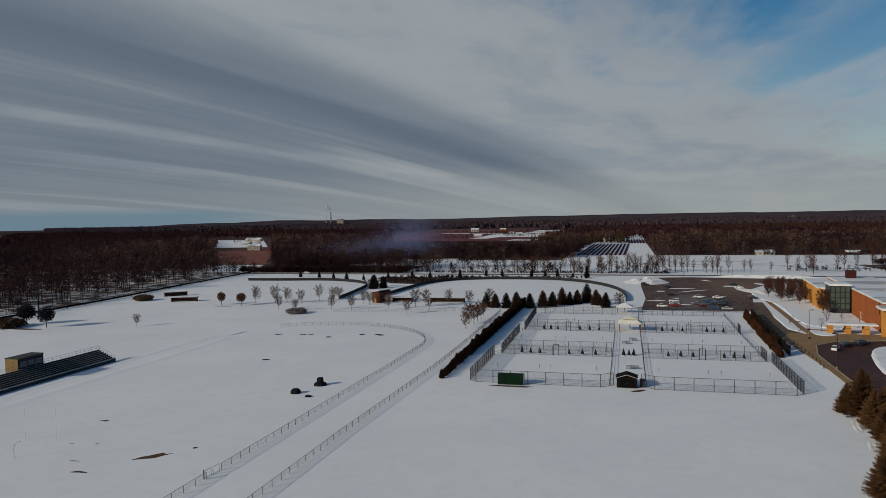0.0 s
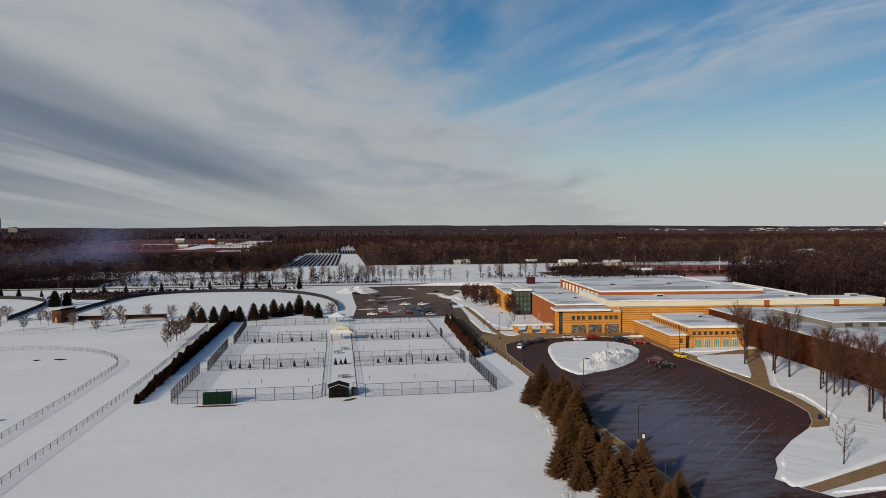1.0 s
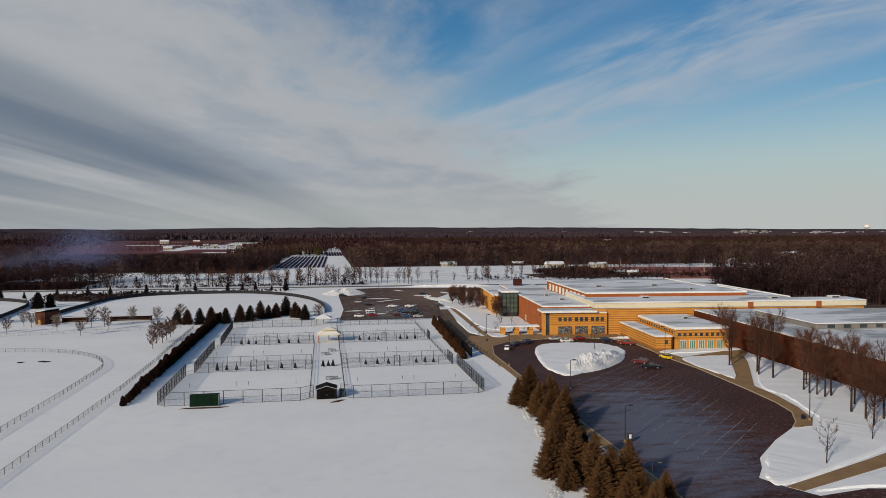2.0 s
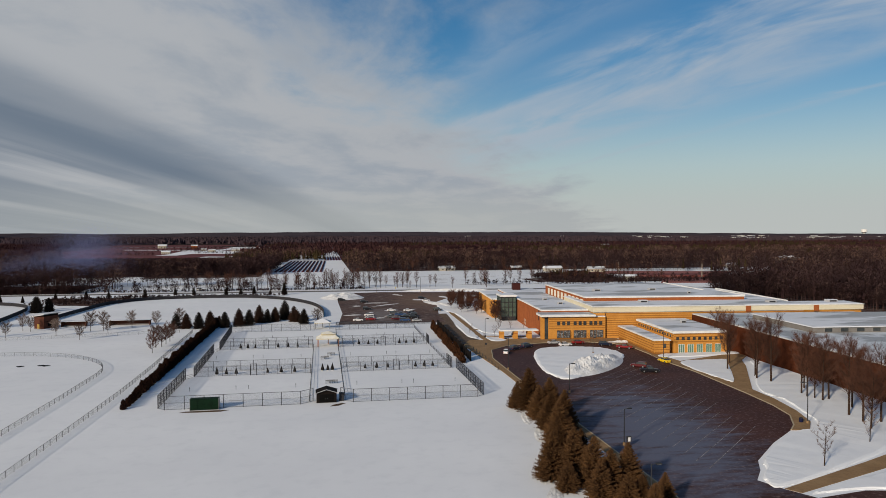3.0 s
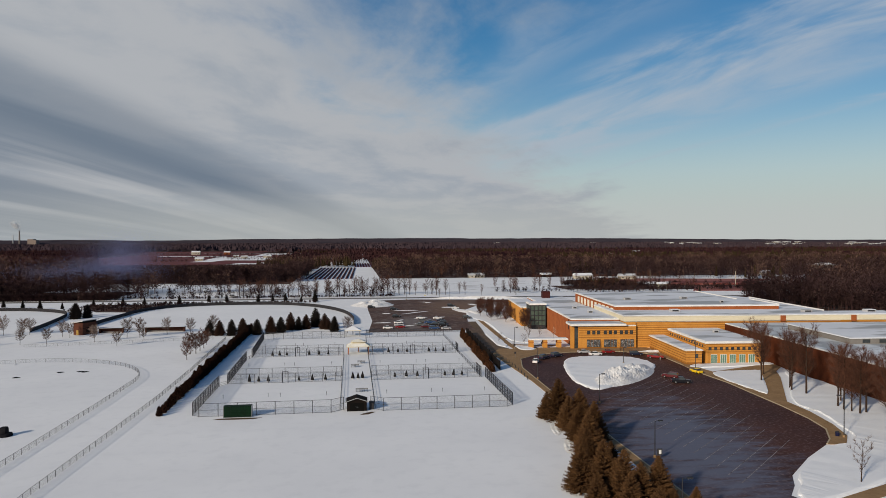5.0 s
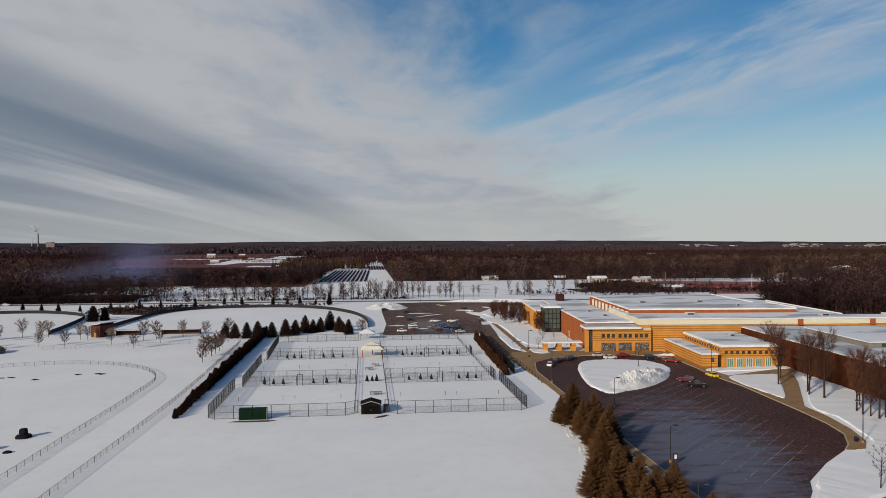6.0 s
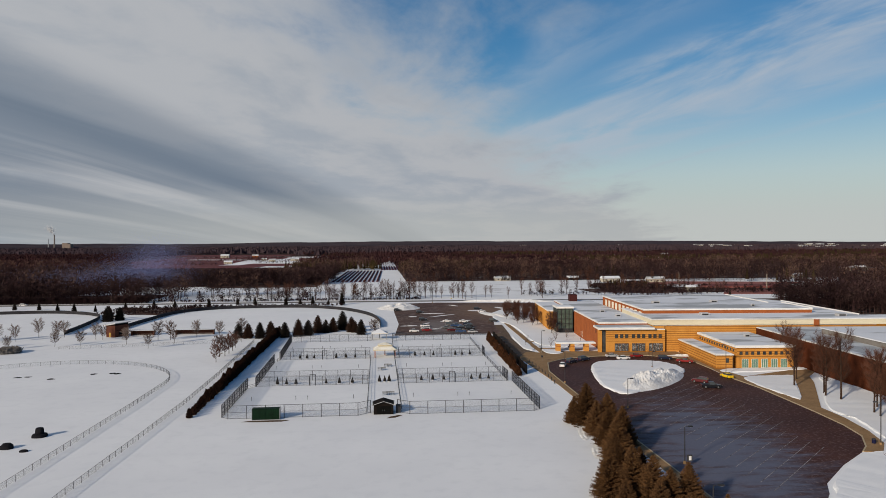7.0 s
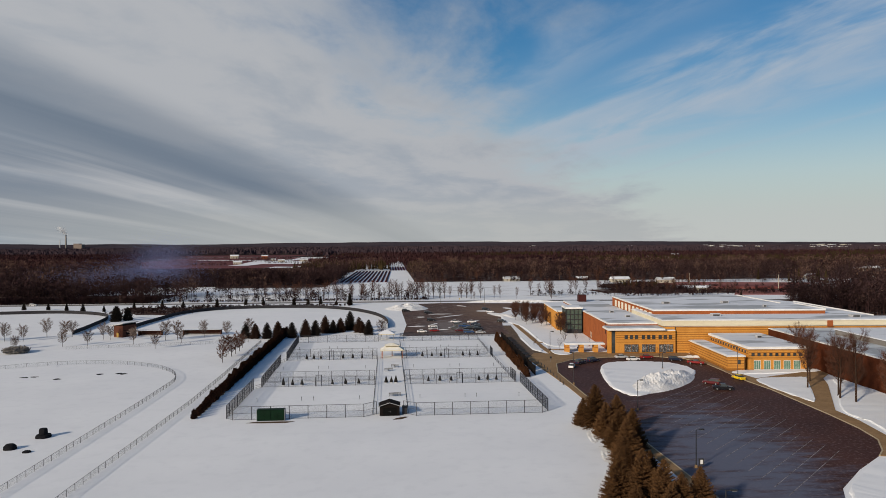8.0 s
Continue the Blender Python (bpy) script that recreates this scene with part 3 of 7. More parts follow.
part("canopy_roof", box(-3.2, 18.4, -2.0, 7.1, 8.95, 9.6), WHITE_TRIM, school, "white overhanging entrance roof")
part("roof_snow", box(-3.0, 18.2, -1.8, 7.0, 9.604, 9.75), SNOW_ROOF, school)
part("corner_pier", box(-2.9, -1.5, -0.6, 0.8, 0, 8.94), TAN, school)
part("corner_glazing", box(-1.5, 0.0, -0.2, 0.0, 0.3, 8.6), DARK_GLASS, school)
roofed("gym_wall", -1.0, 18.4, 7.2, 57.4, 10.2, BRICK, "red brick side wall", over=0.1)
roofed("hall_wall", 20.5, 84, 46, 92, 14.0, BRICK, "red brick hall wall", over=0.2)
part("hall_front", box(20.6, 90, 20, 45.9, 8, 14.0), BRICK, school, "red brick hall wall")
part("roof", box(20.3, 90.2, 19.8, 45.7, 14.004, 14.5), WHITE_TRIM, school)
part("roof_snow", box(20.7, 89.8, 20.2, 46, 14.504, 14.62), SNOW_ROOF, school)
roofed("stair_hall_wall", -8.6, -1.45, 58.5, 69, 11.3, GREEN_GLASS, "green glazed stair hall", over=0.5, thick=0.7)
roofed("north_wall", -11, -1, 70, 116, 8.8, TAN, "tan masonry wall")
roofed("north_block", 0, 20, 58, 120, 9.4, BRICK, "red brick block", over=0.1)
part("penthouse", box(7.0, 11.0, 111, 116, 9.7, 13.6), surface("dark_red_panel", (0.05, 0.013, 0.012), None, None, 0.3, 0.7), school, "dark red plant room on the roof")
part("rear_wall", prism([(84.4, 45.2), (104.7, 45.2), (104.7, 76), (97, 93), (84.4, 93)], 0, 12.3), TAN, school)
part("parapet", prism([(84.4, 45.2), (104.9, 45.2), (104.9, 76.1), (97.2, 93.2), (84.4, 93.2)], 12.304, 12.6), WHITE_TRIM, school)
part("roof_snow", prism([(84.5, 45.3), (104.4, 45.3), (104.4, 75.8), (96.8, 92.8), (84.5, 92.8)], 12.605, 12.72), SNOW_ROOF, school)
roofed("low_wing_wall", 28, 33.4, -36.5, -0.65, 4.7, TAN, "low tan masonry wing", thick=0.4)
roofed("wing_wall", 35.4, 54.5, -35, -0.65, 6.9, TAN, "tan masonry classroom wing", thick=0.7)
part("wing_link", box(33.5, 35.3, -33.5, -0.7, 0, 4.4), TAN, school)
part("dark_doorway", box(33.5, 34.9, -33.65, -33.52, 0, 3.2), DARK_GLASS, school)
roofed("side_wall", 57.5, 125, -115, -0.7, 9.2, BRICK_DARK, "long brown brick side wall", over=0.0, thick=0.25, snow=ROOF_BARE_SHADED)
part("wing_return", box(54.6, 57.4, -30, -0.7, 0, 6.2), BRICK, school)
part("upper_wall", box(72, 124, -56, -20, 9.6, 11.3), surface("grey_brown_panel", (0.20, 0.19, 0.18), (0.16, 0.15, 0.14), None, 0.3, 0.7), school, "grey panelled upper storey")
part("roof_snow", box(71.6, 124.4, -56.4, -19.6, 11.305, 11.6), SNOW_ROOF, school)
for k in range(9):
    part("window", box(76 + 5.4 * k, 78.4 + 5.4 * k, -56.12, -56.005, 9.9, 11.0), DARK_GLASS, school)


def courses(face, a0, a1, at, z0, z1, step=0.86):
    """Proud darker courses along a wall face. face 'v': runs along u at v = at; face 'u': runs along v at u = at."""
    z = z0
    while z < z1:
        b = (a0, a1, at - 0.035, at - 0.003) if face == "v" else (at - 0.035, at - 0.003, a0, a1)
        part("course", box(*b, z, z + 0.2), TAN_DARK, school)
        z += step


courses("v", 0.1, 22.5, -0.6, 4.3, 8.4)
courses("v", 22.7, 129, 0.6, 0.9, 9.8)
courses("u", -36.4, -0.7, 28, 0.7, 4.5)
courses("v", 28.1, 33.3, -36.5, 0.7, 4.5)
courses("v", 35.5, 54.4, -35, 3.9, 6.8)
courses("u", -34.9, -0.7, 35.4, 5.2, 6.8)
courses("v", -10.9, -1.1, 70, 1, 8.6)


def window(u0, u1, z0, z1, at, face, material, mullions=1, frame_material=None):
    """A window set in a reveal: frame, glass and mullions."""
    fm = frame_material or STEEL_DARK

    def slab_(a0, a1, zz0, zz1, d0, d1):
        return box(a0, a1, at - d1, at - d0, zz0, zz1) if face == "v" else box(at - d1, at - d0, a0, a1, zz0, zz1)

    w = part("window", slab_(u0, u1, z0, z1, 0.004, 0.05), material, school)
    for a0, a1, zz0, zz1 in ((u0 - 0.08, u0, z0, z1), (u1, u1 + 0.08, z0, z1), (u0 - 0.08, u1 + 0.08, z1, z1 + 0.1), (u0 - 0.12, u1 + 0.12, z0 - 0.14, z0)):
        part("frame", slab_(a0, a1, zz0, zz1, 0.004, 0.11), fm, w)
    for k in range(1, mullions + 1):
        m = u0 + (u1 - u0) * k / (mullions + 1)
        part("mullion", slab_(m - 0.04, m + 0.04, z0, z1, 0.051, 0.09), fm, w)


DISPLAY = surface("shopfront_glazing", (0.035, 0.040, 0.045), (0.09, 0.09, 0.09), (0.45, 0.47, 0.50), 0.7, 0.12, fine=3, stain=0.9)
for u in (4, 6, 7.9, 10.5, 12.5, 14.4, 16.8, 18.7, 20.7):
    window(u - 0.5, u + 0.5, 5.7, 6.9, -0.64, "v", DARK_GLASS, 0)
for u0, u1 in ((3.4, 8.6), (10.0, 15.0), (16.5, 21.7)):
    window(u0, u1, 0.6, 3.5, -0.6, "v", DISPLAY, 3, TAN_DARK)
for k in range(10):
    part("strip_window", box(20.38, 20.59 if k < 4 else 20.49, 23.5 + k * 6.6, 26.8 + k * 6.6, 10.0, 13.1), LIT_GLASS, school, "tall pale window strip")
for k in range(5):
    window(37.2 + 3.25 * k, 39.2 + 3.25 * k, 0.3, 3.1, -35, "v", TEAL_GLASS, 2, WHITE_TRIM)
for k in range(9):
    window(36.4 + 1.95 * k, 37.2 + 1.95 * k, 4.75, 5.55, -35.04, "v", DARK_GLASS, 0)
for k in range(14):
    part("clerestory", box(35.3, 35.36, -33 + k * 2.3, -32 + k * 2.3, 5.4, 6.2), DARK_GLASS, school)
window(31.2, 32.0, 2.4, 3.6, -36.54, "v", DARK_GLASS, 0)
part("plinth", box(27.9, 33.5, -36.6, -0.66, 0, 0.6), TAN_DARK, school)
part("plinth", box(-0.06, 22.65, -0.68, -0.605, 0, 0.4), TAN_DARK, school)
part("downpipe", rod((22.9, 0.45, 0), (22.9, 0.45, 9.9), 0.09), STEEL_DARK, school)
part("downpipe", rod((-1.15, 11.5, 6.0), (-1.15, 11.5, 10.1), 0.12), STEEL_DARK, school)
for v in (38, 40.5):
    window(v, v + 0.9, 0.5, 3.2, -1.0, "u", LIT_GLASS, 0, BRICK)
# glazed stair hall grid
for k in range(5):
    u = -8.6 + 7.15 * k / 4
    part("mullion", box(u - 0.13, u + 0.13, 58.30, 58.49, 1.8, 11.2), STEEL_DARK, school)
    part("mullion", box(-8.78, -8.61, 58.6 + 2.6 * k - 0.12, 58.6 + 2.6 * k + 0.12, 0, 11.2), STEEL_DARK, school)
for z in (1.8, 4.1, 6.4, 8.7, 11.0):
    part("transom", box(-8.6, -1.5, 58.26, 58.48, z - 0.13, z + 0.13), STEEL_DARK, school)
    part("transom", box(-8.80, -8.62, 58.6, 69, z - 0.13, z + 0.13), STEEL_DARK, school)
part("dark_base", box(-8.7, -1.5, 58.32, 58.495, 0, 1.7), STEEL_DARK, school)
part("parapet", box(83.75, 84.2, 46, 92.2, 14.505, 15), WHITE_TRIM, school)
part("parapet", box(104.5, 104.95, 12.3, 76, 12.605, 13.1), WHITE_TRIM, school)
part("parapet", box(89.75, 90.2, 20, 45.6, 14.505, 15), WHITE_TRIM, school)
# roof plant
for u, v, z, w in ((33.8, 47, 14.65, 3.4), (61, 50, 14.65, 3.2), (43, 13.5, 12.72, 3.6), (95, 8, 12.72, 3.6), (121, 8, 12.72, 4.2), (11.9, 28, 10.85, 2.2), (9.4, 46, 10.85, 2.0), (70, 30, 14.65, 1.4), (48, -14, 7.75, 2.0)):
    unit = part("roof_unit", box(u - w / 2, u + w / 2, v - w / 3, v + w / 3, z - 0.05, z + 0.8, bevel=0.06), GREY_PANEL, school, "grey rooftop air handler with snow on it")
    part("grille", box(u - w * 0.35, u + w * 0.35, v - w / 3 - 0.06, v - w / 3 - 0.004, z + 0.1, z + 0.65), STEEL_DARK, unit)
    part("snow_cap", box(u - w / 2 + 0.1, u + w / 2 - 0.1, v - w / 3 + 0.1, v + w / 3 - 0.1, z + 0.805, z + 0.9), SNOW_ROOF, unit)
# covered walk to the entrance on stout brick pillars
porch = thing("covered_walk", "low white-roofed covered walk on stout brick pillars", "canopy")
porch.matrix_basis = SCHOOL
part("roof", box(-18.6, -3.3, 2.0, 6.0, 3.1, 3.5), WHITE_TRIM, porch)
part("roof_snow", box(-18.4, -3.5, 2.2, 5.8, 3.505, 3.65), SNOW_ROOF, porch)
for u, v in ((-17.6, 2.8), (-12.2, 2.8), (-6.7, 2.8), (-17.6, 5.2), (-12.2, 5.2), (-6.7, 5.2)):
    part("pillar", box(u - 0.75, u + 0.75, v - 0.6, v + 0.6, 0, 3.09), TAN, porch)
    part("cap", box(u - 0.85, u + 0.85, v - 0.7, v + 0.7, 2.0, 2.2), BRICK, porch)

# ---- fences ----
def wire_panel(a, b, height, pitch, r, material, parent, z0=0.08):
    """Chain-link mesh between two plan points: crossing diagonal wires, three-sided."""
    a, b = Vector((*a, 0)), Vector((*b, 0))
    length = (b - a).length
    e = (b - a) / length
    n = Vector((e.y, -e.x, 0))
    verts, faces = [], []
    h = height - z0
    k = -math.ceil(h / pitch)
    while k * pitch < length:
        for s0, s1 in ((k * pitch, k * pitch + h), (k * pitch + h, k * pitch)):
            za, zb = z0, height
            if s0 > s1:
                s0, s1, za, zb = s1, s0, zb, za
            if s1 <= 0 or s0 >= length:
                continue
            c0, c1 = max(s0, 0), min(s1, length)
            slope = (zb - za) / (s1 - s0)
            pa, pb = a + e * c0 + Vector((0, 0, za + slope * (c0 - s0))), a + e * c1 + Vector((0, 0, za + slope * (c1 - s0)))
            up = Vector((0, 0, 1))
            i = len(verts)
            for p in (pa, pb):
                verts += [p + n * r, p - n * r * 0.5 + up * r * 0.87, p - n * r * 0.5 - up * r * 0.87]
            faces += [(i, i + 1, i + 4, i + 3), (i + 1, i + 2, i + 5, i + 4), (i + 2, i, i + 3, i + 5)]
        k += 1
    return raw("chain_link", verts, faces, material, parent)


POSTS = {}


def fence_run(parent, points, height, spacing, material, post_r=0.06, rails=(1.0,), pitch=0.4, wire=0.014, mesh=True):
    """Posts, rails and wire along a plan line, as parts of one fence."""
    key = (height, post_r, material.name)
    for i in range(len(points) - 1):
        a, b = Vector(points[i]), Vector(points[i + 1])
        d = (b - a).length
        count = max(1, round(d / spacing))
        for k in range(count + (1 if i == len(points) - 2 else 0)):
            p = a.lerp(b, k / count)
            if key not in POSTS:
                bm = rod((0, 0, 0), (0, 0, height), post_r, sides=6)
                rod((0, 0, height), (0, 0, height + 0.06), post_r * 1.25, post_r * 0.4, 6, bm)
                POSTS[key] = part("post", bm, material, parent)
                ob = POSTS[key]
            else:
                ob = new("post", POSTS[key].data)
                ob.parent = parent
            ob.location = (p.x, p.y, 0)
        for f in rails:
            part("rail", rod((a.x, a.y, height * f), (b.x, b.y, height * f), post_r * (0.62 if f == 1.0 else 0.42), sides=5), material, parent)
        if mesh:
            wire_panel(a, b, height, pitch, wire, material, parent)


def fence(label, runs, height, spacing, material, group="", **kw):
    f = thing("chain_link_fence", label, "fence", group=group)
    for r in runs:
        fence_run(f, r, height, spacing, material, **kw)
    return f


# ---- tennis courts ----
CL = "tall dark grey chain-link fence round snow-covered tennis courts"
H = 3.2
kw = dict(group="tennis court fences", rails=(1.0, 0.5, 0.04), post_r=0.09, wire=0.007, pitch=0.26)
for side in (-1, 1):
    fence(CL, [[(side * 3.4, 173.5), (side * 6.4, 171), (side * 37.8, 171), (side * 39.6, 172.6)]], H, 4.5, FENCE_MID, **kw)
    # cross fences on both sides of the seating strips
    for y, x1 in ((209.2, 37.8), (217.0, 37.4), (255.6, 37.2), (262.4, 37.0), (300.5, 38.4)):
        fence("dark grey chain-link cross fence between snow-covered tennis courts", [[(side * 4.6, y), (side * 6.2, y), (side * x1, y)]], 3.0 if y > 212 else 2.7, 3.9, FENCE_MID,
              **{**kw, "post_r": 0.075, "rails": (1.0, 0.5, 0.04)})
    # small gates into the strips
    for y in (209.2, 255.6):
        gate = thing("court_gate", "open-framed black steel gate between two tennis courts", "gate", group="court gates")
        for gx in (side * 20.2, side * 21.8):
            part("gate_post", rod((gx, y - 0.25, 0), (gx, y - 0.25, 3.4), 0.10), FENCE_BLACK, gate)
        part("lintel", rod((side * 20.2, y - 0.25, 3.3), (side * 21.8, y - 0.25, 3.3), 0.07), FENCE_BLACK, gate)
side_kw = dict(group="tennis court fences", rails=(1.0, 0.66, 0.33, 0.04), post_r=0.10, wire=0.02, pitch=0.4)
for run in ([(-39.6, 172.6), (-39.5, 206)], [(-37.6, 209.2), (-38.2, 249.5)], [(-36.9, 255.6), (-38.5, 300.5)], [(39.6, 172.6), (39.4, 208.5)],
            [(38.2, 209.2), (38.0, 217)], [(38.0, 255.6), (38.2, 262.4)]):
    fence("black chain-link windbreak fence along the tennis courts", [run], H, 3.0, FENCE_BLACK, **side_kw)
for run in ([(-4.3, 174), (-4.3, 257)], [(4.5, 174), (4.5, 300)], [(38.1, 217), (38.1, 255.6)], [(38.2, 262.4), (38.6, 300.5)], [(-39.5, 206), (-37.6, 209.2)], [(-38.2, 249.5), (-36.9, 255.6)]):
    fence("low dark rail fence edging the tennis courts", [run], 1.0, 3.6, FENCE_BLACK, group="court edge rails", rails=(1.0, 0.5, 0.1), post_r=0.07, mesh=False)


fence("low dark fence along the edge of the far car park", [[(5.0, 315.8), (48.0, 313.4)]], 1.3, 3.0, FENCE_BLACK, rails=(1.0, 0.5, 0.1), post_r=0.07, wire=0.03, pitch=0.3)


def net_post(x, y):
    t = thing("net_post", "dark steel tennis net post standing in snow", "post", x, y, group="tennis net posts")
    part("pole", rod((0, 0, 0), (0, 0, 1.1), 0.05), STEEL_DARK, t)
    part("winder", box(-0.08, 0.08, -0.16, -0.05, 0.75, 0.95), STEEL_DARK, t)
    return t


for y in (190.4, 237.2, 281):
    for side in (-1, 1):
        for x in (8.2, 20.6, 23.8, 35.6):
            net_post(side * x, y)


def furled_umbrella():
    t = thing("furled_umbrella", "furled dark canvas umbrella on a pole in a snowy base", "umbrella", group="furled umbrellas")
    part("pole", rod((0, 0, 0), (0, 0, 2.55), 0.035), STEEL_DARK, t)
    bm = bmesh.new()
    n, rings = 10, []
    for z, r in ((0.16, 0.50), (0.42, 0.54), (1.1, 0.40), (1.6, 0.27), (2.1, 0.15), (2.4, 0.05)):
        rings.append([bm.verts.new(((r * (1.0 if i % 2 else 0.72)) * math.cos(2 * math.pi * i / n), (r * (1.0 if i % 2 else 0.72)) * math.sin(2 * math.pi * i / n), z)) for i in range(n)])
    for a, b in zip(rings, rings[1:]):
        for i in range(n):
            bm.faces.new((a[i], a[(i + 1) % n], b[(i + 1) % n], b[i]))
    bm.faces.new(rings[0][::-1])
    bm.faces.new(rings[-1])
    part("canopy", bm, UMBRELLA, t)
    part("base", prism([(0.34 * math.cos(a), 0.34 * math.sin(a)) for a in [k * math.pi / 5 for k in range(10)]], 0, 0.12), SNOW_DIRTY, t, "snow-capped umbrella base")
    return t


UMB = furled_umbrella()
spots = [(s * x, y) for y, s, xs in ((211.4, -1, (31.7, 29, 26.2, 17.2, 13.2, 9.3)), (213.0, 1, (11.8, 15.4, 18.8, 27.4, 30.2, 32.8)),
                                     (258.0, -1, (30.2, 27.6, 25, 17, 13.4, 10)), (259.4, 1, (12.2, 15.8, 19.2, 27.4, 30, 33))) for x in xs]
spots += [(-1.1, 212.1), (0.5, 212.3), (1.9, 212.2)]
UMB.matrix_basis = pose(spots[0][0], spots[0][1], 0)
for k, (x, y) in enumerate(spots[1:]):
    c = copy_thing(UMB, pose(x, y, 0, 0, 0, 23 * k))
    s = 0.95 + 0.10 * math.sin(k * 2.3) + (0.12 if x in (-1.1, 0.5, 1.9) else 0)
    c.scale = (s, s, s * 0.78)


def bench(x, y):
    t = thing("bench", "grey metal bench half buried in snow", "bench", x, y, group="court benches")
    for k in range(3):
        part("slat", box(-0.8, 0.8, -0.22 + 0.16 * k, -0.10 + 0.16 * k, 0.45, 0.49), GALV, t)
    part("backrest", box(-0.8, 0.8, 0.27, 0.31, 0.6, 0.95), GALV, t)
    for s in (-0.65, 0.65):
        part("leg", box(s - 0.04, s + 0.04, -0.2, 0.3, 0, 0.45), STEEL_DARK, t)
        part("back_post", box(s - 0.03, s + 0.03, 0.25, 0.27, 0.45, 0.95), STEEL_DARK, t)
    return t


for x, y in ((-0.9, 231), (0.2, 231.6), (1.3, 238), (2.3, 237.6), (0.5, 193.4), (1.5, 193.6), (2.3, 193.5)):
    bench(x, y)


# storage shed at the head of the walk
shed = thing("storage_shed", "dark-stained timber shed with a gabled roof and grey verge boards", "shed", -0.1, 172.4)
part("wall", box(-2.45, 2.45, -0.9, 3.0, 0, 2.3), DARK_TIMBER, shed)
bm = bmesh.new()
for y0, y1 in ((-1.3, 3.3),):
    pts = [(-2.85, 2.25), (0, 3.15), (2.85, 2.25), (2.85, 2.4), (0, 3.32), (-2.85, 2.4)]
    a = [bm.verts.new((x, y0, z)) for x, z in pts]
    b = [bm.verts.new((x, y1, z)) for x, z in pts]
    bm.faces.new(a)
    bm.faces.new(b[::-1])
    for i in range(6):
        bm.faces.new((a[i], b[i], b[(i + 1) % 6], a[(i + 1) % 6]))
bmesh.ops.recalc_face_normals(bm, faces=bm.faces[:])
part("roof", bm, DARK_TIMBER, shed)
for s in (-1, 1):
    part("verge_board", rod((s * 2.85, -1.33, 2.38), (0, -1.33, 3.3), 0.07, sides=4), GREY_PANEL, shed, "grey verge board")
    part("eave_snow", box(min(s * 2.6, s * 2.9), max(s * 2.6, s * 2.9), -1.25, 3.25, 2.44, 2.58), SNOW_ROOF, shed, "strip of snow along the eave")
bm = bmesh.new()
q = [bm.verts.new(p) for p in ((-2.45, -0.9, 2.3), (2.45, -0.9, 2.3), (0, -0.9, 3.15))]
q2 = [bm.verts.new(v.co + Vector((0, 0.1, 0))) for v in q]
bm.faces.new(q)
bm.faces.new(q2[::-1])
part("gable", bm, DARK_TIMBER, shed)
for s in (-1, 1):
    d = part("door", box(min(s * 0.03, s * 1.7), max(s * 0.03, s * 1.7), -0.97, -0.905, 0.05, 2.05), surface("charcoal_door", (0.004, 0.004, 0.004), None, None, 0.9, 0.9, spec=0.1), shed)
    part("door_handle", box(s * 0.2 - 0.03, s * 0.2 + 0.03, -1.03, -0.975, 0.95, 1.15), GALV, d)
side_box = thing("utility_cabinet", "dark steel cabinet beside the shed", "cabinet", 3.6, 173.2)
part("body", box(-0.6, 0.6, -0.5, 0.5, 0, 1.9), STEEL_DARK, side_box)
part("lid", box(-0.66, 0.66, -0.56, 0.56, 1.9, 1.98), STEEL_DARK, side_box)
mulch = thing("bare_patch", "bare brown earth beside the shed where snow has melted", "ground", 2.1, 168.9)
part("earth", prism([(-1.5, -1.3), (0.6, -0.9), (2.4, 1.2), (1.4, 1.5), (-0.6, 0.2)], 0, 0.03), EARTH, mulch)

# green storage bin against the front fence
binbox = thing("storage_bin", "dark green double-bay storage bin against the court fence", "storage bin", -28.5, 170.0)
part("body", box(-3.2, 3.2, -0.7, 0.9, 0.12, 2.65), GREEN_BOX, binbox)
for k in (-1, 1):
    p_ = part("panel", box(min(k * 0.1, k * 3.12), max(k * 0.1, k * 3.12), -0.78, -0.705, 0.25, 2.6), GREEN_BOX, binbox)
    part("rib", box(k * 1.6 - 0.06, k * 1.6 + 0.06, -0.86, -0.785, 0.25, 2.6), GREEN_BOX, p_)
    part("crossbar", box(min(k * 0.1, k * 3.12), max(k * 0.1, k * 3.12), -0.84, -0.787, 1.35, 1.47), GREEN_BOX, p_)
    part("corner_post", box(k * 3.27 - 0.05, k * 3.27 + 0.05, -0.75, 1.0, 0, 2.74), GALV, binbox, "grey steel corner post")
part("top_rail", box(-3.2, 3.2, -0.75, 1.0, 2.66, 2.72), GREEN_BOX, binbox)
patch = thing("bare_patch", "bare brown earth under the storage bin", "ground", -28, 168.2)
part("earth", prism([(-6, -0.4), (-2.0, -0.8), (3.5, -0.9), (5.4, 0.3), (2, 0.5), (-4.6, 0.5)], 0, 0.03), EARTH, patch)


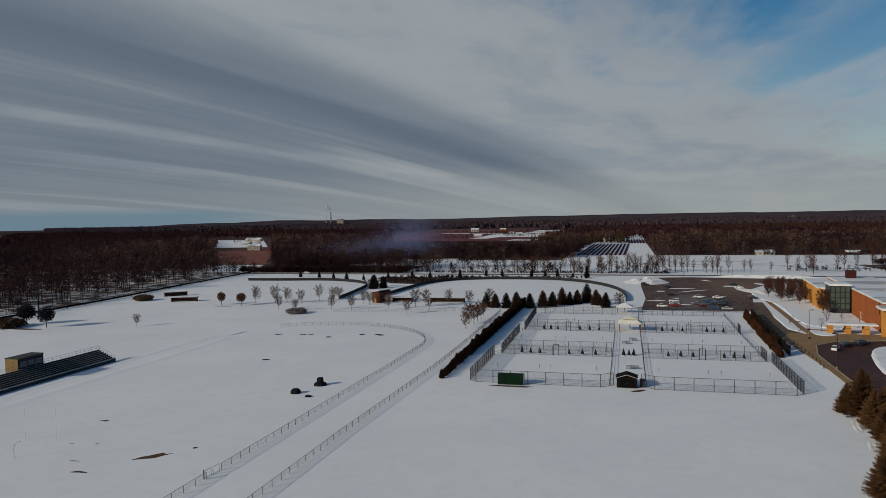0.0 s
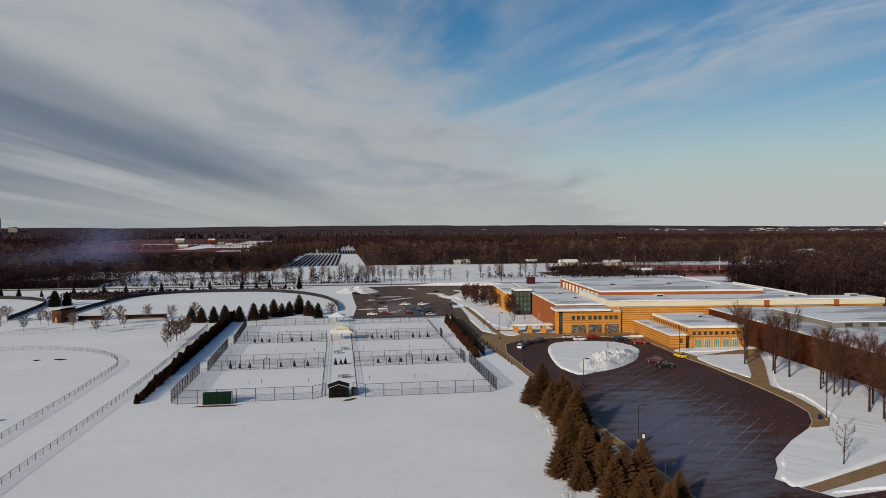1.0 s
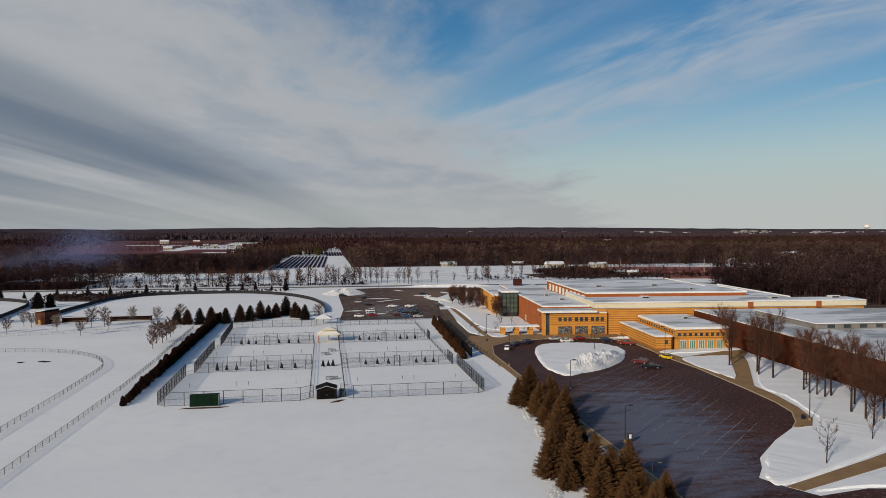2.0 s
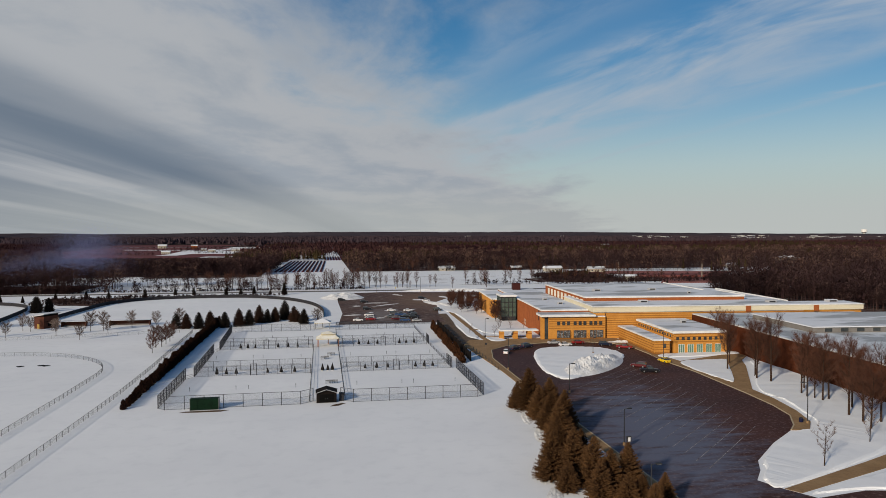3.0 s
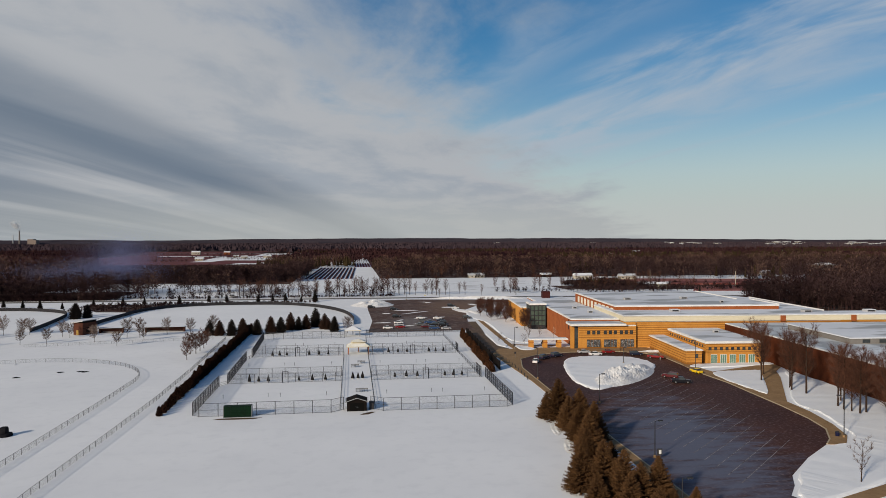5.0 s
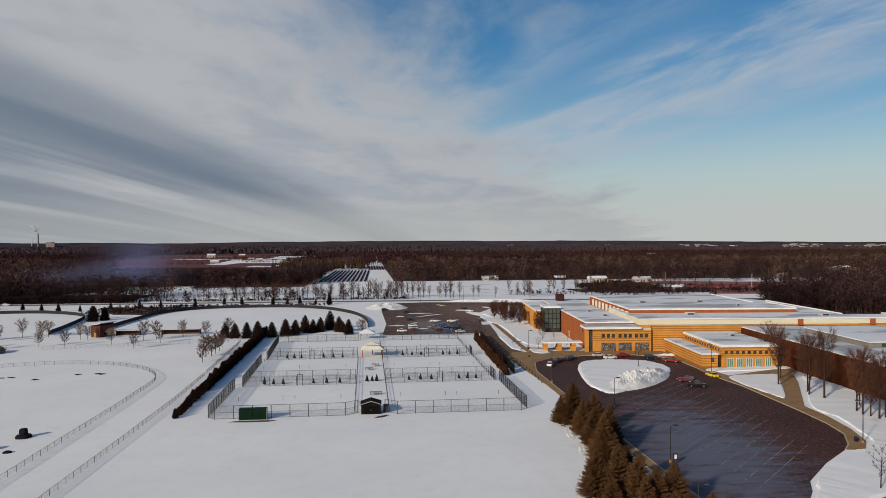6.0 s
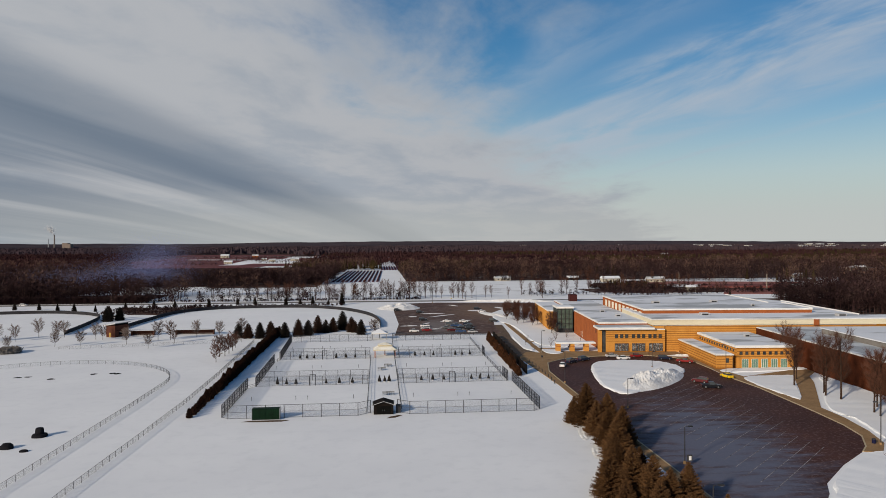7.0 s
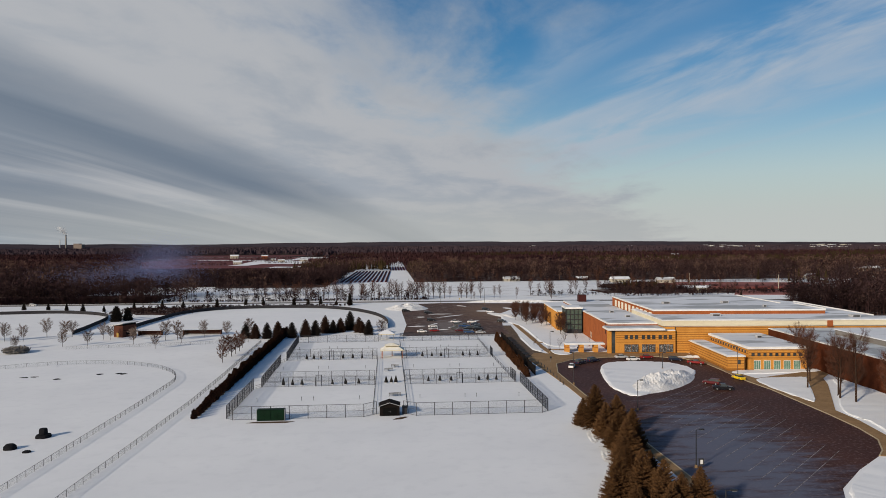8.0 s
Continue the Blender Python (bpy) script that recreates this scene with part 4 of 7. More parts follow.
def pavilion(x, y, w, d, h, roof_material, label, tiers=2, rise=1.3):
    t = thing("pavilion", label, "shelter", x, y)
    for sx in (-1, 0, 1):
        for sy in (-1, 1):
            if sx == 0 and sy == -1:
                continue
            part("post", box(sx * (w / 2 - 0.3) - 0.16, sx * (w / 2 - 0.3) + 0.16, sy * (d / 2 - 0.3) - 0.16, sy * (d / 2 - 0.3) + 0.16, 0, h), BRICK if tiers == 2 else GALV, t)
    z, k = h, 1.0
    for i in range(tiers):
        bm = bmesh.new()
        lo = [bm.verts.new((sx * k * w / 2 * 1.08, sy * k * d / 2 * 1.08, z)) for sx, sy in ((-1, -1), (1, -1), (1, 1), (-1, 1))]
        top = 0.55 if i < tiers - 1 else 0.12
        hi = [bm.verts.new((sx * k * w / 2 * top, sy * k * d / 2 * top * 0.6, z + rise)) for sx, sy in ((-1, -1), (1, -1), (1, 1), (-1, 1))]
        bm.faces.new(lo[::-1])
        bm.faces.new(hi)
        for j in range(4):
            bm.faces.new((lo[j], lo[(j + 1) % 4], hi[(j + 1) % 4], hi[j]))
        part("roof", bm, roof_material, t)
        part("eave", box(-k * w / 2 * 1.1, k * w / 2 * 1.1, -k * d / 2 * 1.1, k * d / 2 * 1.1, z - 0.22, z - 0.005), CREAM_TIMBER, t)
        z, k = z + rise + 0.3, k * 0.62
        rise *= 0.6
    return t


pavilion(1.0, 259.5, 8.0, 6.0, 2.9, surface("cream_roof", (0.62, 0.60, 0.50), (0.70, 0.71, 0.70), None, 0.5, 0.8), "cream two-tier hipped pavilion dusted with snow over the court walk")
pavilion(-1.0, 306.5, 6.6, 5.0, 2.7, SNOW_ROOF, "open white gabled shelter at the end of the walk", tiers=1, rise=1.6)
slab("pavement_court_walk", [(-4.2, 173), (4.4, 173), (4.4, 300), (-4.2, 300)], -0.1, 0.012, SNOW, "trodden snow on the walk between the courts", "pavement")

# ---- running track and sports field ----
def arc(cx, cy, r, a0, a1, n):
    return [(cx + r * math.cos(radians(a0 + (a1 - a0) * k / n)), cy + r * math.sin(radians(a0 + (a1 - a0) * k / n))) for k in range(n + 1)]


TRACK = [(-67.2, 100.5), (-66.6, 133), (-66.2, 158), (-65.6, 185), (-65.6, 214)] + arc(-107.6, 214, 42.0, 8, 128, 28)
fence("waist-high grey chain-link fence round the running track", [TRACK], 1.25, 3.0, FENCE_GREY, post_r=0.055, rails=(1.0,), wire=0.008, pitch=0.3)
fence("waist-high grey chain-link fence round the running track", [[(-67.6, 60), (-67.3, 96.2)]], 1.25, 3.0, FENCE_GREY, post_r=0.055, rails=(1.0,), wire=0.008, pitch=0.3)
fence("waist-high grey chain-link fence beside the lane to the courts", [[(-55.2, 60), (-54.6, 122), (-53.4, 158), (-52.6, 190), (-52.8, 228)], [(-52.9, 230), (-54.6, 303)]], 1.25, 3.0, FENCE_GREY, post_r=0.055, rails=(1.0,), wire=0.008, pitch=0.3)
fence("waist-high grey chain-link fence beyond the running track", [[(-130, 292), (-60, 304)]], 1.2, 4.0, FENCE_GREY, post_r=0.04, wire=0.010, pitch=0.4)
gate = thing("field_gate", "open grey steel frame gate in the track fence", "gate", -67.7, 98.2)
for k, (y0, y1) in enumerate(((-1.8, 0.0), (0.1, 1.9))):
    leaf = part("gate_leaf", rod((0.3 * k, y0, 1.3), (0.3 * k, y1, 1.3), 0.04), GALV, gate)
    part("lower_bar", rod((0.3 * k, y0, 0.1), (0.3 * k, y1, 0.1), 0.035), GALV, leaf)
    for y in (y0, y1):
        part("upright", rod((0.3 * k, y, 0), (0.3 * k, y, 1.35), 0.05), GALV, leaf)
part("gate_post", rod((0, -2.1, 0), (0, -2.1, 1.6), 0.09), STEEL_DARK, gate)

# covered landing mats
def mat_pile(x, y, w, d, h, label, hat=True):
    t = thing("landing_mat", label, "sports mat", x, y, group="covered mats")
    bm = bmesh.new()
    n = 20
    prof = ((0.0, 1.0), (0.16, 1.0), (0.30, 0.92), (0.36, 0.55), (0.8, 0.52), (0.97, 0.46), (1.0, 0.36)) if hat else ((0.0, 1.0), (0.6, 0.95), (1.0, 0.6))
    rings = []
    for z, r in prof:
        ring = []
        for i in range(n):
            a = 2 * math.pi * i / n
            j = 1 + 0.06 * noise.noise(Vector((math.cos(a) * 2, math.sin(a) * 2, z * 4 + x)))
            sq = 1 / max(abs(math.cos(a)), abs(math.sin(a))) ** 0.35
            ring.append(bm.verts.new((w / 2 * r * sq * math.cos(a) * j, d / 2 * r * sq * math.sin(a) * j, h * z)))
        rings.append(ring)
    for a, b in zip(rings, rings[1:]):
        for i in range(n):
            bm.faces.new((a[i], a[(i + 1) % n], b[(i + 1) % n], b[i]))
    bm.faces.new(rings[-1])
    part("cover", bm, DARK_TARP, t)
    return t


mat_pile(-76.4, 160.2, 3.1, 3.0, 2.0, "black tarpaulin over stacked high-jump landing mats in snow")
mat_pile(-78.9, 151.4, 2.5, 2.1, 1.1, "black tarpaulin over low equipment in snow", hat=False)
mat_pile(-74.3, 148.8, 1.7, 1.3, 0.4, "low black tarpaulin bundle in snow", hat=False)
for x, y, w in ((-126.0, 231, 3.0), (-116.5, 232.4, 2.4), (-113.6, 232.9, 2.2), (-104.6, 228.5, 2.3), (-94.4, 235.5, 2.1), (-88.6, 236.2, 1.9), (-86.9, 235.4, 2.2), (-107, 187.3, 2.2)):
    p_ = thing("bare_patch", "dark bare ground showing through the snow of the field", "ground", x, y, 0, group="bare patches in the field")
    part("earth", prism([(w * 0.5 * math.cos(a) * (1 + 0.3 * math.sin(3 * a + x)), 0.9 * math.sin(a) * (1 + 0.25 * math.cos(2 * a + y))) for a in [k * math.pi / 7 for k in range(14)]], 0, 0.06), DARK_TARP, p_)
for x, y, sx, sy, turn in ((-83.7, 104.1, 3.0, 0.9, 42), (-91, 94.5, 1.6, 0.35, 5), (-109.1, 121.6, 1.1, 0.35, 10), (-78.8, 109.9, 0.5, 0.4, 0), (-96, 99, 0.9, 0.12, 0), (-99, 108, 0.5, 0.12, 0), (-104, 107, 0.5, 0.12, 0)):
    p_ = thing("bare_patch", "grey-brown turf patch where the snow has worn thin", "ground", x, y, 0, turn, group="bare patches in the field")
    part("earth", prism([(sx * math.cos(a) * (1 + 0.3 * math.sin(2.7 * a + x)), sy * math.sin(a) * (1 + 0.35 * math.cos(3.2 * a + y))) for a in [k * math.pi / 9 for k in range(18)]], 0, 0.04), EARTH, p_)
goal = thing("goal_post", "thin bent grey goal post on the snow field", "goal post", -108.1, 97.7)
pts = [(0, 0, 0), (0, 0, 1.9), (0.25, 0, 2.6), (0.8, 0, 3.1), (1.7, 0, 3.3)]
bm = None
for a, b in zip(pts, pts[1:]):
    bm = rod(a, b, 0.045, bm=bm)
part("pole", bm, GALV, goal)
for x, y in ((-108.6, 108.0), (-115.6, 107.5)):
    t = thing("upright_pole", "thin white football upright on the snow field", "goal post", x, y, group="football uprights")
    part("pole", rod((0, 0, 0), (0, 0, 6.5), 0.05, 0.04), WHITE_TRIM, t)

# bleachers with a press box along the far side of the track
bl = thing("bleachers", "long grey metal bleachers with snow along the seats", "bleachers", -152.2, 120)
L = 57.0
for k in range(8):
    z, x = 0.9 + k * 0.34, -0.6 - k * 0.78
    part("seat_plank", box(x - 0.16, x + 0.16, 0, L, z + 0.22, z + 0.27), surface("weathered_aluminium", (0.24, 0.27, 0.26), (0.16, 0.18, 0.18), (0.5, 0.52, 0.55), 0.3, 0.55, fine=6, stain=0.4) if k == 0 else SEAT_MAT, bl)
    if k == 0:
        SEAT_MAT = bl.children[-1].data.materials[0]
    part("foot_plank", box(x - 0.60, x - 0.18, 0, L, z - 0.05, z), SEAT_MAT, bl)
    part("riser", box(x - 0.18, x - 0.15, 0, L, z - 0.3, z + 0.2), STEEL_DARK, bl)
part("front_fascia", box(-0.40, -0.30, 0, L, 0.0, 0.95), STEEL_DARK, bl)
part("snow_ledge", box(-0.9, -0.25, 0, L, 0.96, 1.06), SNOW_DIRTY, bl, "snow along the front walkway")
for k in range(15):
    part("support", rod((-6.2, k * L / 14, 0), (-6.2, k * L / 14, 3.5), 0.07), STEEL_DARK, bl)
for k in range(20):
    part("rail_post", rod((-6.35, k * L / 19, 3.3), (-6.35, k * L / 19, 4.6), 0.04), GALV, bl)
for z in (4.0, 4.6):
    part("back_rail", rod((-6.35, 0, z), (-6.35, L, z), 0.035), GALV, bl)
for y in (0, L):
    for k in range(5):
        part("end_post", rod((-0.6 - 1.4 * k, y, 0.6 + 0.6 * k), (-0.6 - 1.4 * k, y, 1.9 + 0.65 * k), 0.04), GALV, bl)
    part("end_rail", rod((-0.6, y, 1.9), (-6.35, y, 4.55), 0.035), GALV, bl)
pb = thing("press_box", "tan and dark blue flat-roofed press box behind the bleachers", "press box", -159.0, 151)
part("wall", box(-4.2, 0, -3.4, 5.2, 0, 6.3), surface("tan_siding", (0.20, 0.135, 0.055), (0.16, 0.105, 0.045), None, 0.4, 0.8), pb)
part("front_panel", box(0.003, 0.12, -3.2, 5.0, 2.6, 6.1), surface("dark_blue_panel", (0.014, 0.016, 0.05), None, None, 0.5, 0.5), pb)
part("roof", box(-4.3, 0.2, -3.5, 5.3, 6.305, 6.5), STEEL_DARK, pb)
for k in range(3):
    part("window", box(0.125, 0.17, -2.8 + k * 2.6, -0.6 + k * 2.6, 4.0, 5.4), DARK_GLASS, pb)
part("door", box(-2.6, -1.6, -3.46, -3.404, 0, 2.05), WHITE_TRIM, pb)

# ---- ball fields behind the track ----
def padded_fence(points, label):
    t = thing("outfield_fence", label, "fence", group="outfield fences")
    line = smooth_line(points, 5)
    part("padding", ribbon(line, 0.08, 0.05, 1.9), surface("dark_windscreen", (0.020, 0.020, 0.024), (0.03, 0.03, 0.034), None, 0.5, 0.8), t, "dark windscreen fabric")
    for p in line[::2]:
        part("post", rod((*p, 0), (*p, 2.1), 0.06, sides=5), STEEL_DARK, t)
    return t


padded_fence([(-129, 345), (-128.5, 362), (-127, 393.5), (-122, 434), (-98.5, 458), (-53.5, 460), (-27.9, 444), (-13.5, 422), (-4.9, 397.7), (-0.8, 369), (-0.6, 347)], "dark windscreen fence curving round a snowy ball field")
padded_fence([(-148.3, 340), (-151.3, 367), (-158.6, 408.4), (-171, 428), (-191.7, 441), (-210, 444), (-233, 441), (-261, 440)], "dark windscreen fence curving round a second ball field")


def dugout(x, y, w, label, turn=0):
    t = thing("dugout", label, "dugout", x, y, 0, turn, group="ball field dugouts")
    part("wall", box(-w / 2, w / 2, 1.4, 1.8, 0, 2.1), FIELD_BRICK, t)
    for s in (-1, 1):
        part("side_wall", box(s * w / 2 - 0.2, s * w / 2 + 0.2, -1.0, 1.39, 0, 2.1), FIELD_BRICK, t)
    part("roof", box(-w / 2 - 0.5, w / 2 + 0.5, -1.5, 2.2, 2.104, 2.3), DARK_TIMBER, t)
    part("roof_snow", box(-w / 2 - 0.4, w / 2 + 0.4, -1.4, 2.1, 2.304, 2.45), SNOW_ROOF, t)
    part("bench", box(-w / 2 + 0.5, w / 2 - 0.5, 0.7, 1.1, 0.4, 0.48), GALV, t)
    return t


dugout(-87, 333.5, 17, "low red brick dugout with a snow-topped roof")
dugout(-229.5, 321, 13, "low red brick dugout with a snow-topped roof", 20)
dugout(-252, 345, 12, "low grey-roofed dugout beside the far fence", 40)
pb2 = thing("concession_building", "small brick field building with a snow-dusted sloping roof", "building", -120.6, 326.5, 0, -23.5)
part("wall", prism([(-5.0, 0), (0, 0), (0, 8.2), (-5.0, 8.2)], 0, 5.3), FIELD_BRICK, pb2)
bm = bmesh.new()
ends = [[bm.verts.new((x, y, z)) for x, z in ((-6.1, 5.05), (0.9, 6.3), (0.9, 6.6), (-6.1, 5.4))] for y in (-0.9, 9.0)]
bm.faces.new(ends[0])
bm.faces.new(ends[1][::-1])
for i in range(4):
    bm.faces.new((ends[0][i], ends[1][i], ends[1][(i + 1) % 4], ends[0][(i + 1) % 4]))
bmesh.ops.recalc_face_normals(bm, faces=bm.faces[:])
part("roof", bm, surface("light_roof", (0.45, 0.44, 0.43), (0.60, 0.61, 0.63), None, 0.3, 0.8), pb2)
part("gable_infill", prism([(-0.3, 0), (0, 0), (0, 8.2), (-0.3, 8.2)], 5.304, 6.05), DARK_TIMBER, pb2)
part("door", box(-3.4, -2.2, -0.07, -0.004, 0, 2.1), surface("yellow_door", (0.34, 0.22, 0.06), None, None, 0.6, 0.6), pb2)
part("hatch", box(0.004, 0.07, 2.2, 4.6, 1.1, 2.4), DARK_TIMBER, pb2)
part("band", box(0.003, 0.05, 0, 8.2, 2.9, 3.1), DARK_TIMBER, pb2)
dugout(-110.5, 333, 10, "low dark dugout beside the field building")

# faint ploughed edges of the buried running track
ribs = new("snow_ridges")
tagged(ribs, "faint snow ridges along the buried running track", "snow", kind="structure")
for line in ([(-149.5, 60), (-149.5, 178), (-150.4, 205)] + arc(-107.6, 214, 41.0, 172, 128, 10), [(-141, 70), (-141, 222)] + arc(-110, 222, 31, 172, 100, 10)):
    pts = smooth_line(line, 3)
    rows_ = []
    for i, p in enumerate(pts):
        d = (Vector(pts[min(i + 1, len(pts) - 1)]) - Vector(pts[max(i - 1, 0)])).normalized()
        wob = 0.7 + 0.6 * noise.noise(Vector((p[0] * 0.1, p[1] * 0.1, 0)))
        rows_.append([(p[0] + d.y * o, p[1] - d.x * o, z * wob) for o, z in ((-2.6, -0.06), (-1.2, 0.10), (0, 0.16), (1.2, 0.10), (2.6, -0.06))])
    verts = [v for r_ in rows_ for v in r_]
    faces = [(5 * i + k, 5 * i + k + 1, 5 * i + k + 6, 5 * i + k + 5) for i in range(len(rows_) - 1) for k in range(4)]
    ob = raw("ridge", verts, faces, SNOW, ribs)
    for pl in ob.data.polygons:
        pl.use_smooth = True


def leafy_tree(x, y, h, r, material, label, seed, kind="tree", bole=0.28):
    t = thing("leafy_tree" if kind == "tree" else "shrub", label, kind, x, y)
    rng = random.Random(seed)
    if bole:
        part("trunk", rod((0, 0, -0.05), (0, 0, h * 0.6), h * 0.022, h * 0.01, 7), BARK, t)
    verts, faces = [], []
    for k in range(2600):
        a, c = rng.random() * 6.283, rng.uniform(-1, 1)
        q = rng.random() ** 0.4
        s_ = math.sqrt(1 - c * c)
        lump = 1 + 0.28 * noise.noise(Vector((math.cos(a) * s_ * 2.2 + seed, math.sin(a) * s_ * 2.2, c * 2.2)))
        p = Vector((r * q * s_ * math.cos(a) * lump, r * q * s_ * math.sin(a) * lump, h * (bole + (1 - bole) * (0.5 + 0.5 * q * c * lump))))
        d1 = Vector((rng.uniform(-1, 1), rng.uniform(-1, 1), rng.uniform(-1, 1))).normalized() * r * 0.15
        d2 = Vector((rng.uniform(-1, 1), rng.uniform(-1, 1), rng.uniform(-1, 1))).normalized() * r * 0.15
        i = len(verts)
        verts.extend([p, p + d1, p + d2])
        faces.append((i, i + 1, i + 2))
    raw("crown", verts, faces, material, t)
    return t


leafy_tree(-232, 231.6, 8.6, 3.4, LEAF_DARK, "dark round-crowned tree on a bare earth patch", 1)
leafy_tree(-247.6, 236.9, 8.4, 3.6, LEAF_DARK, "dark round-crowned tree beside a shrub", 2)
leafy_tree(-199.9, 309.7, 6.6, 2.1, LEAF_RUSSET, "small tree with russet leaves on the snow", 3)
leafy_tree(-188.1, 308.9, 6.4, 2.4, LEAF_RUSSET, "small tree with russet leaves on the snow", 4)
leafy_tree(-249.5, 229.4, 3.4, 6.5, EARTH, "wide grey-brown shrub in the snow", 5, "shrub", 0.0)
leafy_tree(-145.8, 285.4, 2.3, 4.6, surface("frosted_shrub", (0.20, 0.19, 0.18), (0.14, 0.125, 0.115), None, 0.9, 0.95), "low frosted brown shrub mound in the snow", 6, "shrub", 0.0)
leafy_tree(-256, 322, 3.0, 5.0, EARTH, "wide grey-brown shrub in the snow", 7, "shrub", 0.0)
for x, y, sx, sy in ((-238, 226.5, 8, 1.6), (-196, 305, 5, 0.8)):
    p_ = thing("bare_patch", "bare earth round the trees where snow has melted", "ground", x, y)
    part("earth", prism([(sx * math.cos(a) * (1 + 0.2 * math.sin(3 * a)), sy * math.sin(a)) for a in [k * math.pi / 8 for k in range(16)]], 0, 0.05), EARTH, p_)

# ---- street furniture of the car parks ----
def lamp_post(x, y, h, arm, turn, label, group, base=0.6):
    t = thing("street_lamp", label, "street lamp", x, y, 0, turn, group=group)
    part("base", rod((0, 0, 0), (0, 0, base), 0.3, 0.26, 10), CONCRETE, t)
    part("pole", rod((0, 0, base), (0, 0, h), 0.11, 0.08, 8), STEEL_DARK, t)
    a = part("arm", rod((0, 0, h - 0.08), (arm, 0, h + 0.02), 0.06, 0.05, 6), STEEL_DARK, t)
    head = part("lamp_head", box(arm - 0.1, arm + 0.75, -0.22, 0.22, h - 0.12, h + 0.10), STEEL_DARK, t)
    part("lens", box(arm, arm + 0.65, -0.17, 0.17, h - 0.16, h - 0.125), LAMP_LENS, head)
    return t


LAMP = "dark steel parking lot lamp with one box head"
lamp_post(57.1, 126.4, 7.2, 0.9, 10, LAMP, "car park lamps")
lamp_post(62.2, 171.0, 7.6, 0.7, 5, LAMP, "car park lamps")
lamp_post(54.6, 203.5, 9.6, 0.6, 200, LAMP, "car park lamps")
lamp_post(61.2, 262.0, 8.2, 0.7, 10, LAMP, "car park lamps")
lamp_post(48.4, 97.5, 6.4, 0.9, 0, "weathered pale lamp post with a short arm", "car park lamps")
lamp_post(102.8, 133.8, 9.0, 0.7, 160, LAMP, "car park lamps")
lamp_post(108.6, 210.0, 9.6, 0.7, 175, LAMP, "car park lamps")
lamp_post(90.0, 224.0, 5.6, 0.5, 20, LAMP, "car park lamps")
lamp_post(65.5, 474, 10.5, 0.9, 180, LAMP, "car park lamps")
lamp_post(36, 482, 10.5, 0.9, 0, LAMP, "car park lamps")
bin_ = thing("litter_bin", "dark blue litter bin at the pavement end", "bin", 102.0, 134.8)
part("body", rod((0, 0, 0), (0, 0, 1.0), 0.36, 0.42, 12), surface("dark_blue_plastic", (0.012, 0.014, 0.05), None, None, 0.8, 0.5), bin_)
part("lid", rod((0, 0, 1.0), (0, 0, 1.18), 0.45, 0.3, 12), STEEL_DARK, bin_)
sign = thing("notice_box", "small dark box with a white notice by the lamp", "sign", 57.9, 126.0)
part("post", rod((0, 0, 0), (0, 0, 0.7), 0.07), STEEL_DARK, sign)
part("board", box(-0.45, 0.45, -0.15, 0.15, 0.7, 1.9), STEEL_DARK, sign)
part("notice", box(-0.25, 0.25, -0.19, -0.155, 0.9, 1.7), WHITE_TRIM, sign)


def road_sign(x, y, material, label, h=2.2):
    t = thing("road_sign", label, "road sign", x, y)
    part("post", rod((0, 0, 0), (0, 0, h), 0.04), GALV, t)
    part("plate", box(-0.35, 0.35, -0.05, -0.02, h - 0.7, h), material, t)
    return t


road_sign(49.5, 486, surface("yellow_sign", (0.6, 0.45, 0.03), None, None, 1, 0.5), "yellow warning sign at the car park exit", 3.0)
for x, y in ((60.5, 259), (56.5, 241), (72, 262)):
    road_sign(x, y, STEEL_DARK, "small dark sign beside the drive")
# row of bollards along the pavement
for k in range(9):
    b = thing("bollard", "short dark bollard at the pavement edge", "bollard", 51.8 + 0.1 * k - 0.02 * k * k, 240 - k * 4.6, group="pavement bollards")
    part("post", rod((0, 0, 0), (0, 0, 0.95), 0.16, 0.14, 8), STEEL_DARK, b)
    part("cap", rod((0, 0, 0.95), (0, 0, 1.05), 0.18, 0.08, 8), STEEL_DARK, b)


# ---- parked cars ----
def loft(sections, bm=None):
    """Skin between rings of equal length."""
    bm = bm or bmesh.new()
    rings = [[bm.verts.new(p) for p in s] for s in sections]
    n = len(rings[0])
    for a, b in zip(rings, rings[1:]):
        for i in range(n):
            bm.faces.new((a[i], a[(i + 1) % n], b[(i + 1) % n], b[i]))
    bm.faces.new(rings[0][::-1])
    bm.faces.new(rings[-1])
    bmesh.ops.recalc_face_normals(bm, faces=bm.faces[:])
    return bm


def hull(stations, w):
    """Rounded car-body rings across the car at stations (x, low, shoulder, width factor)."""
    rings = []
    for x, lo, hi, k in stations:
        hw = w / 2 * k
        rings.append([(x, -hw * 0.9, lo), (x, -hw, lo + 0.18), (x, -hw, hi - 0.14), (x, -hw * 0.86, hi), (x, hw * 0.86, hi), (x, hw, hi - 0.14), (x, hw, lo + 0.18), (x, hw * 0.9, lo)])
    return rings


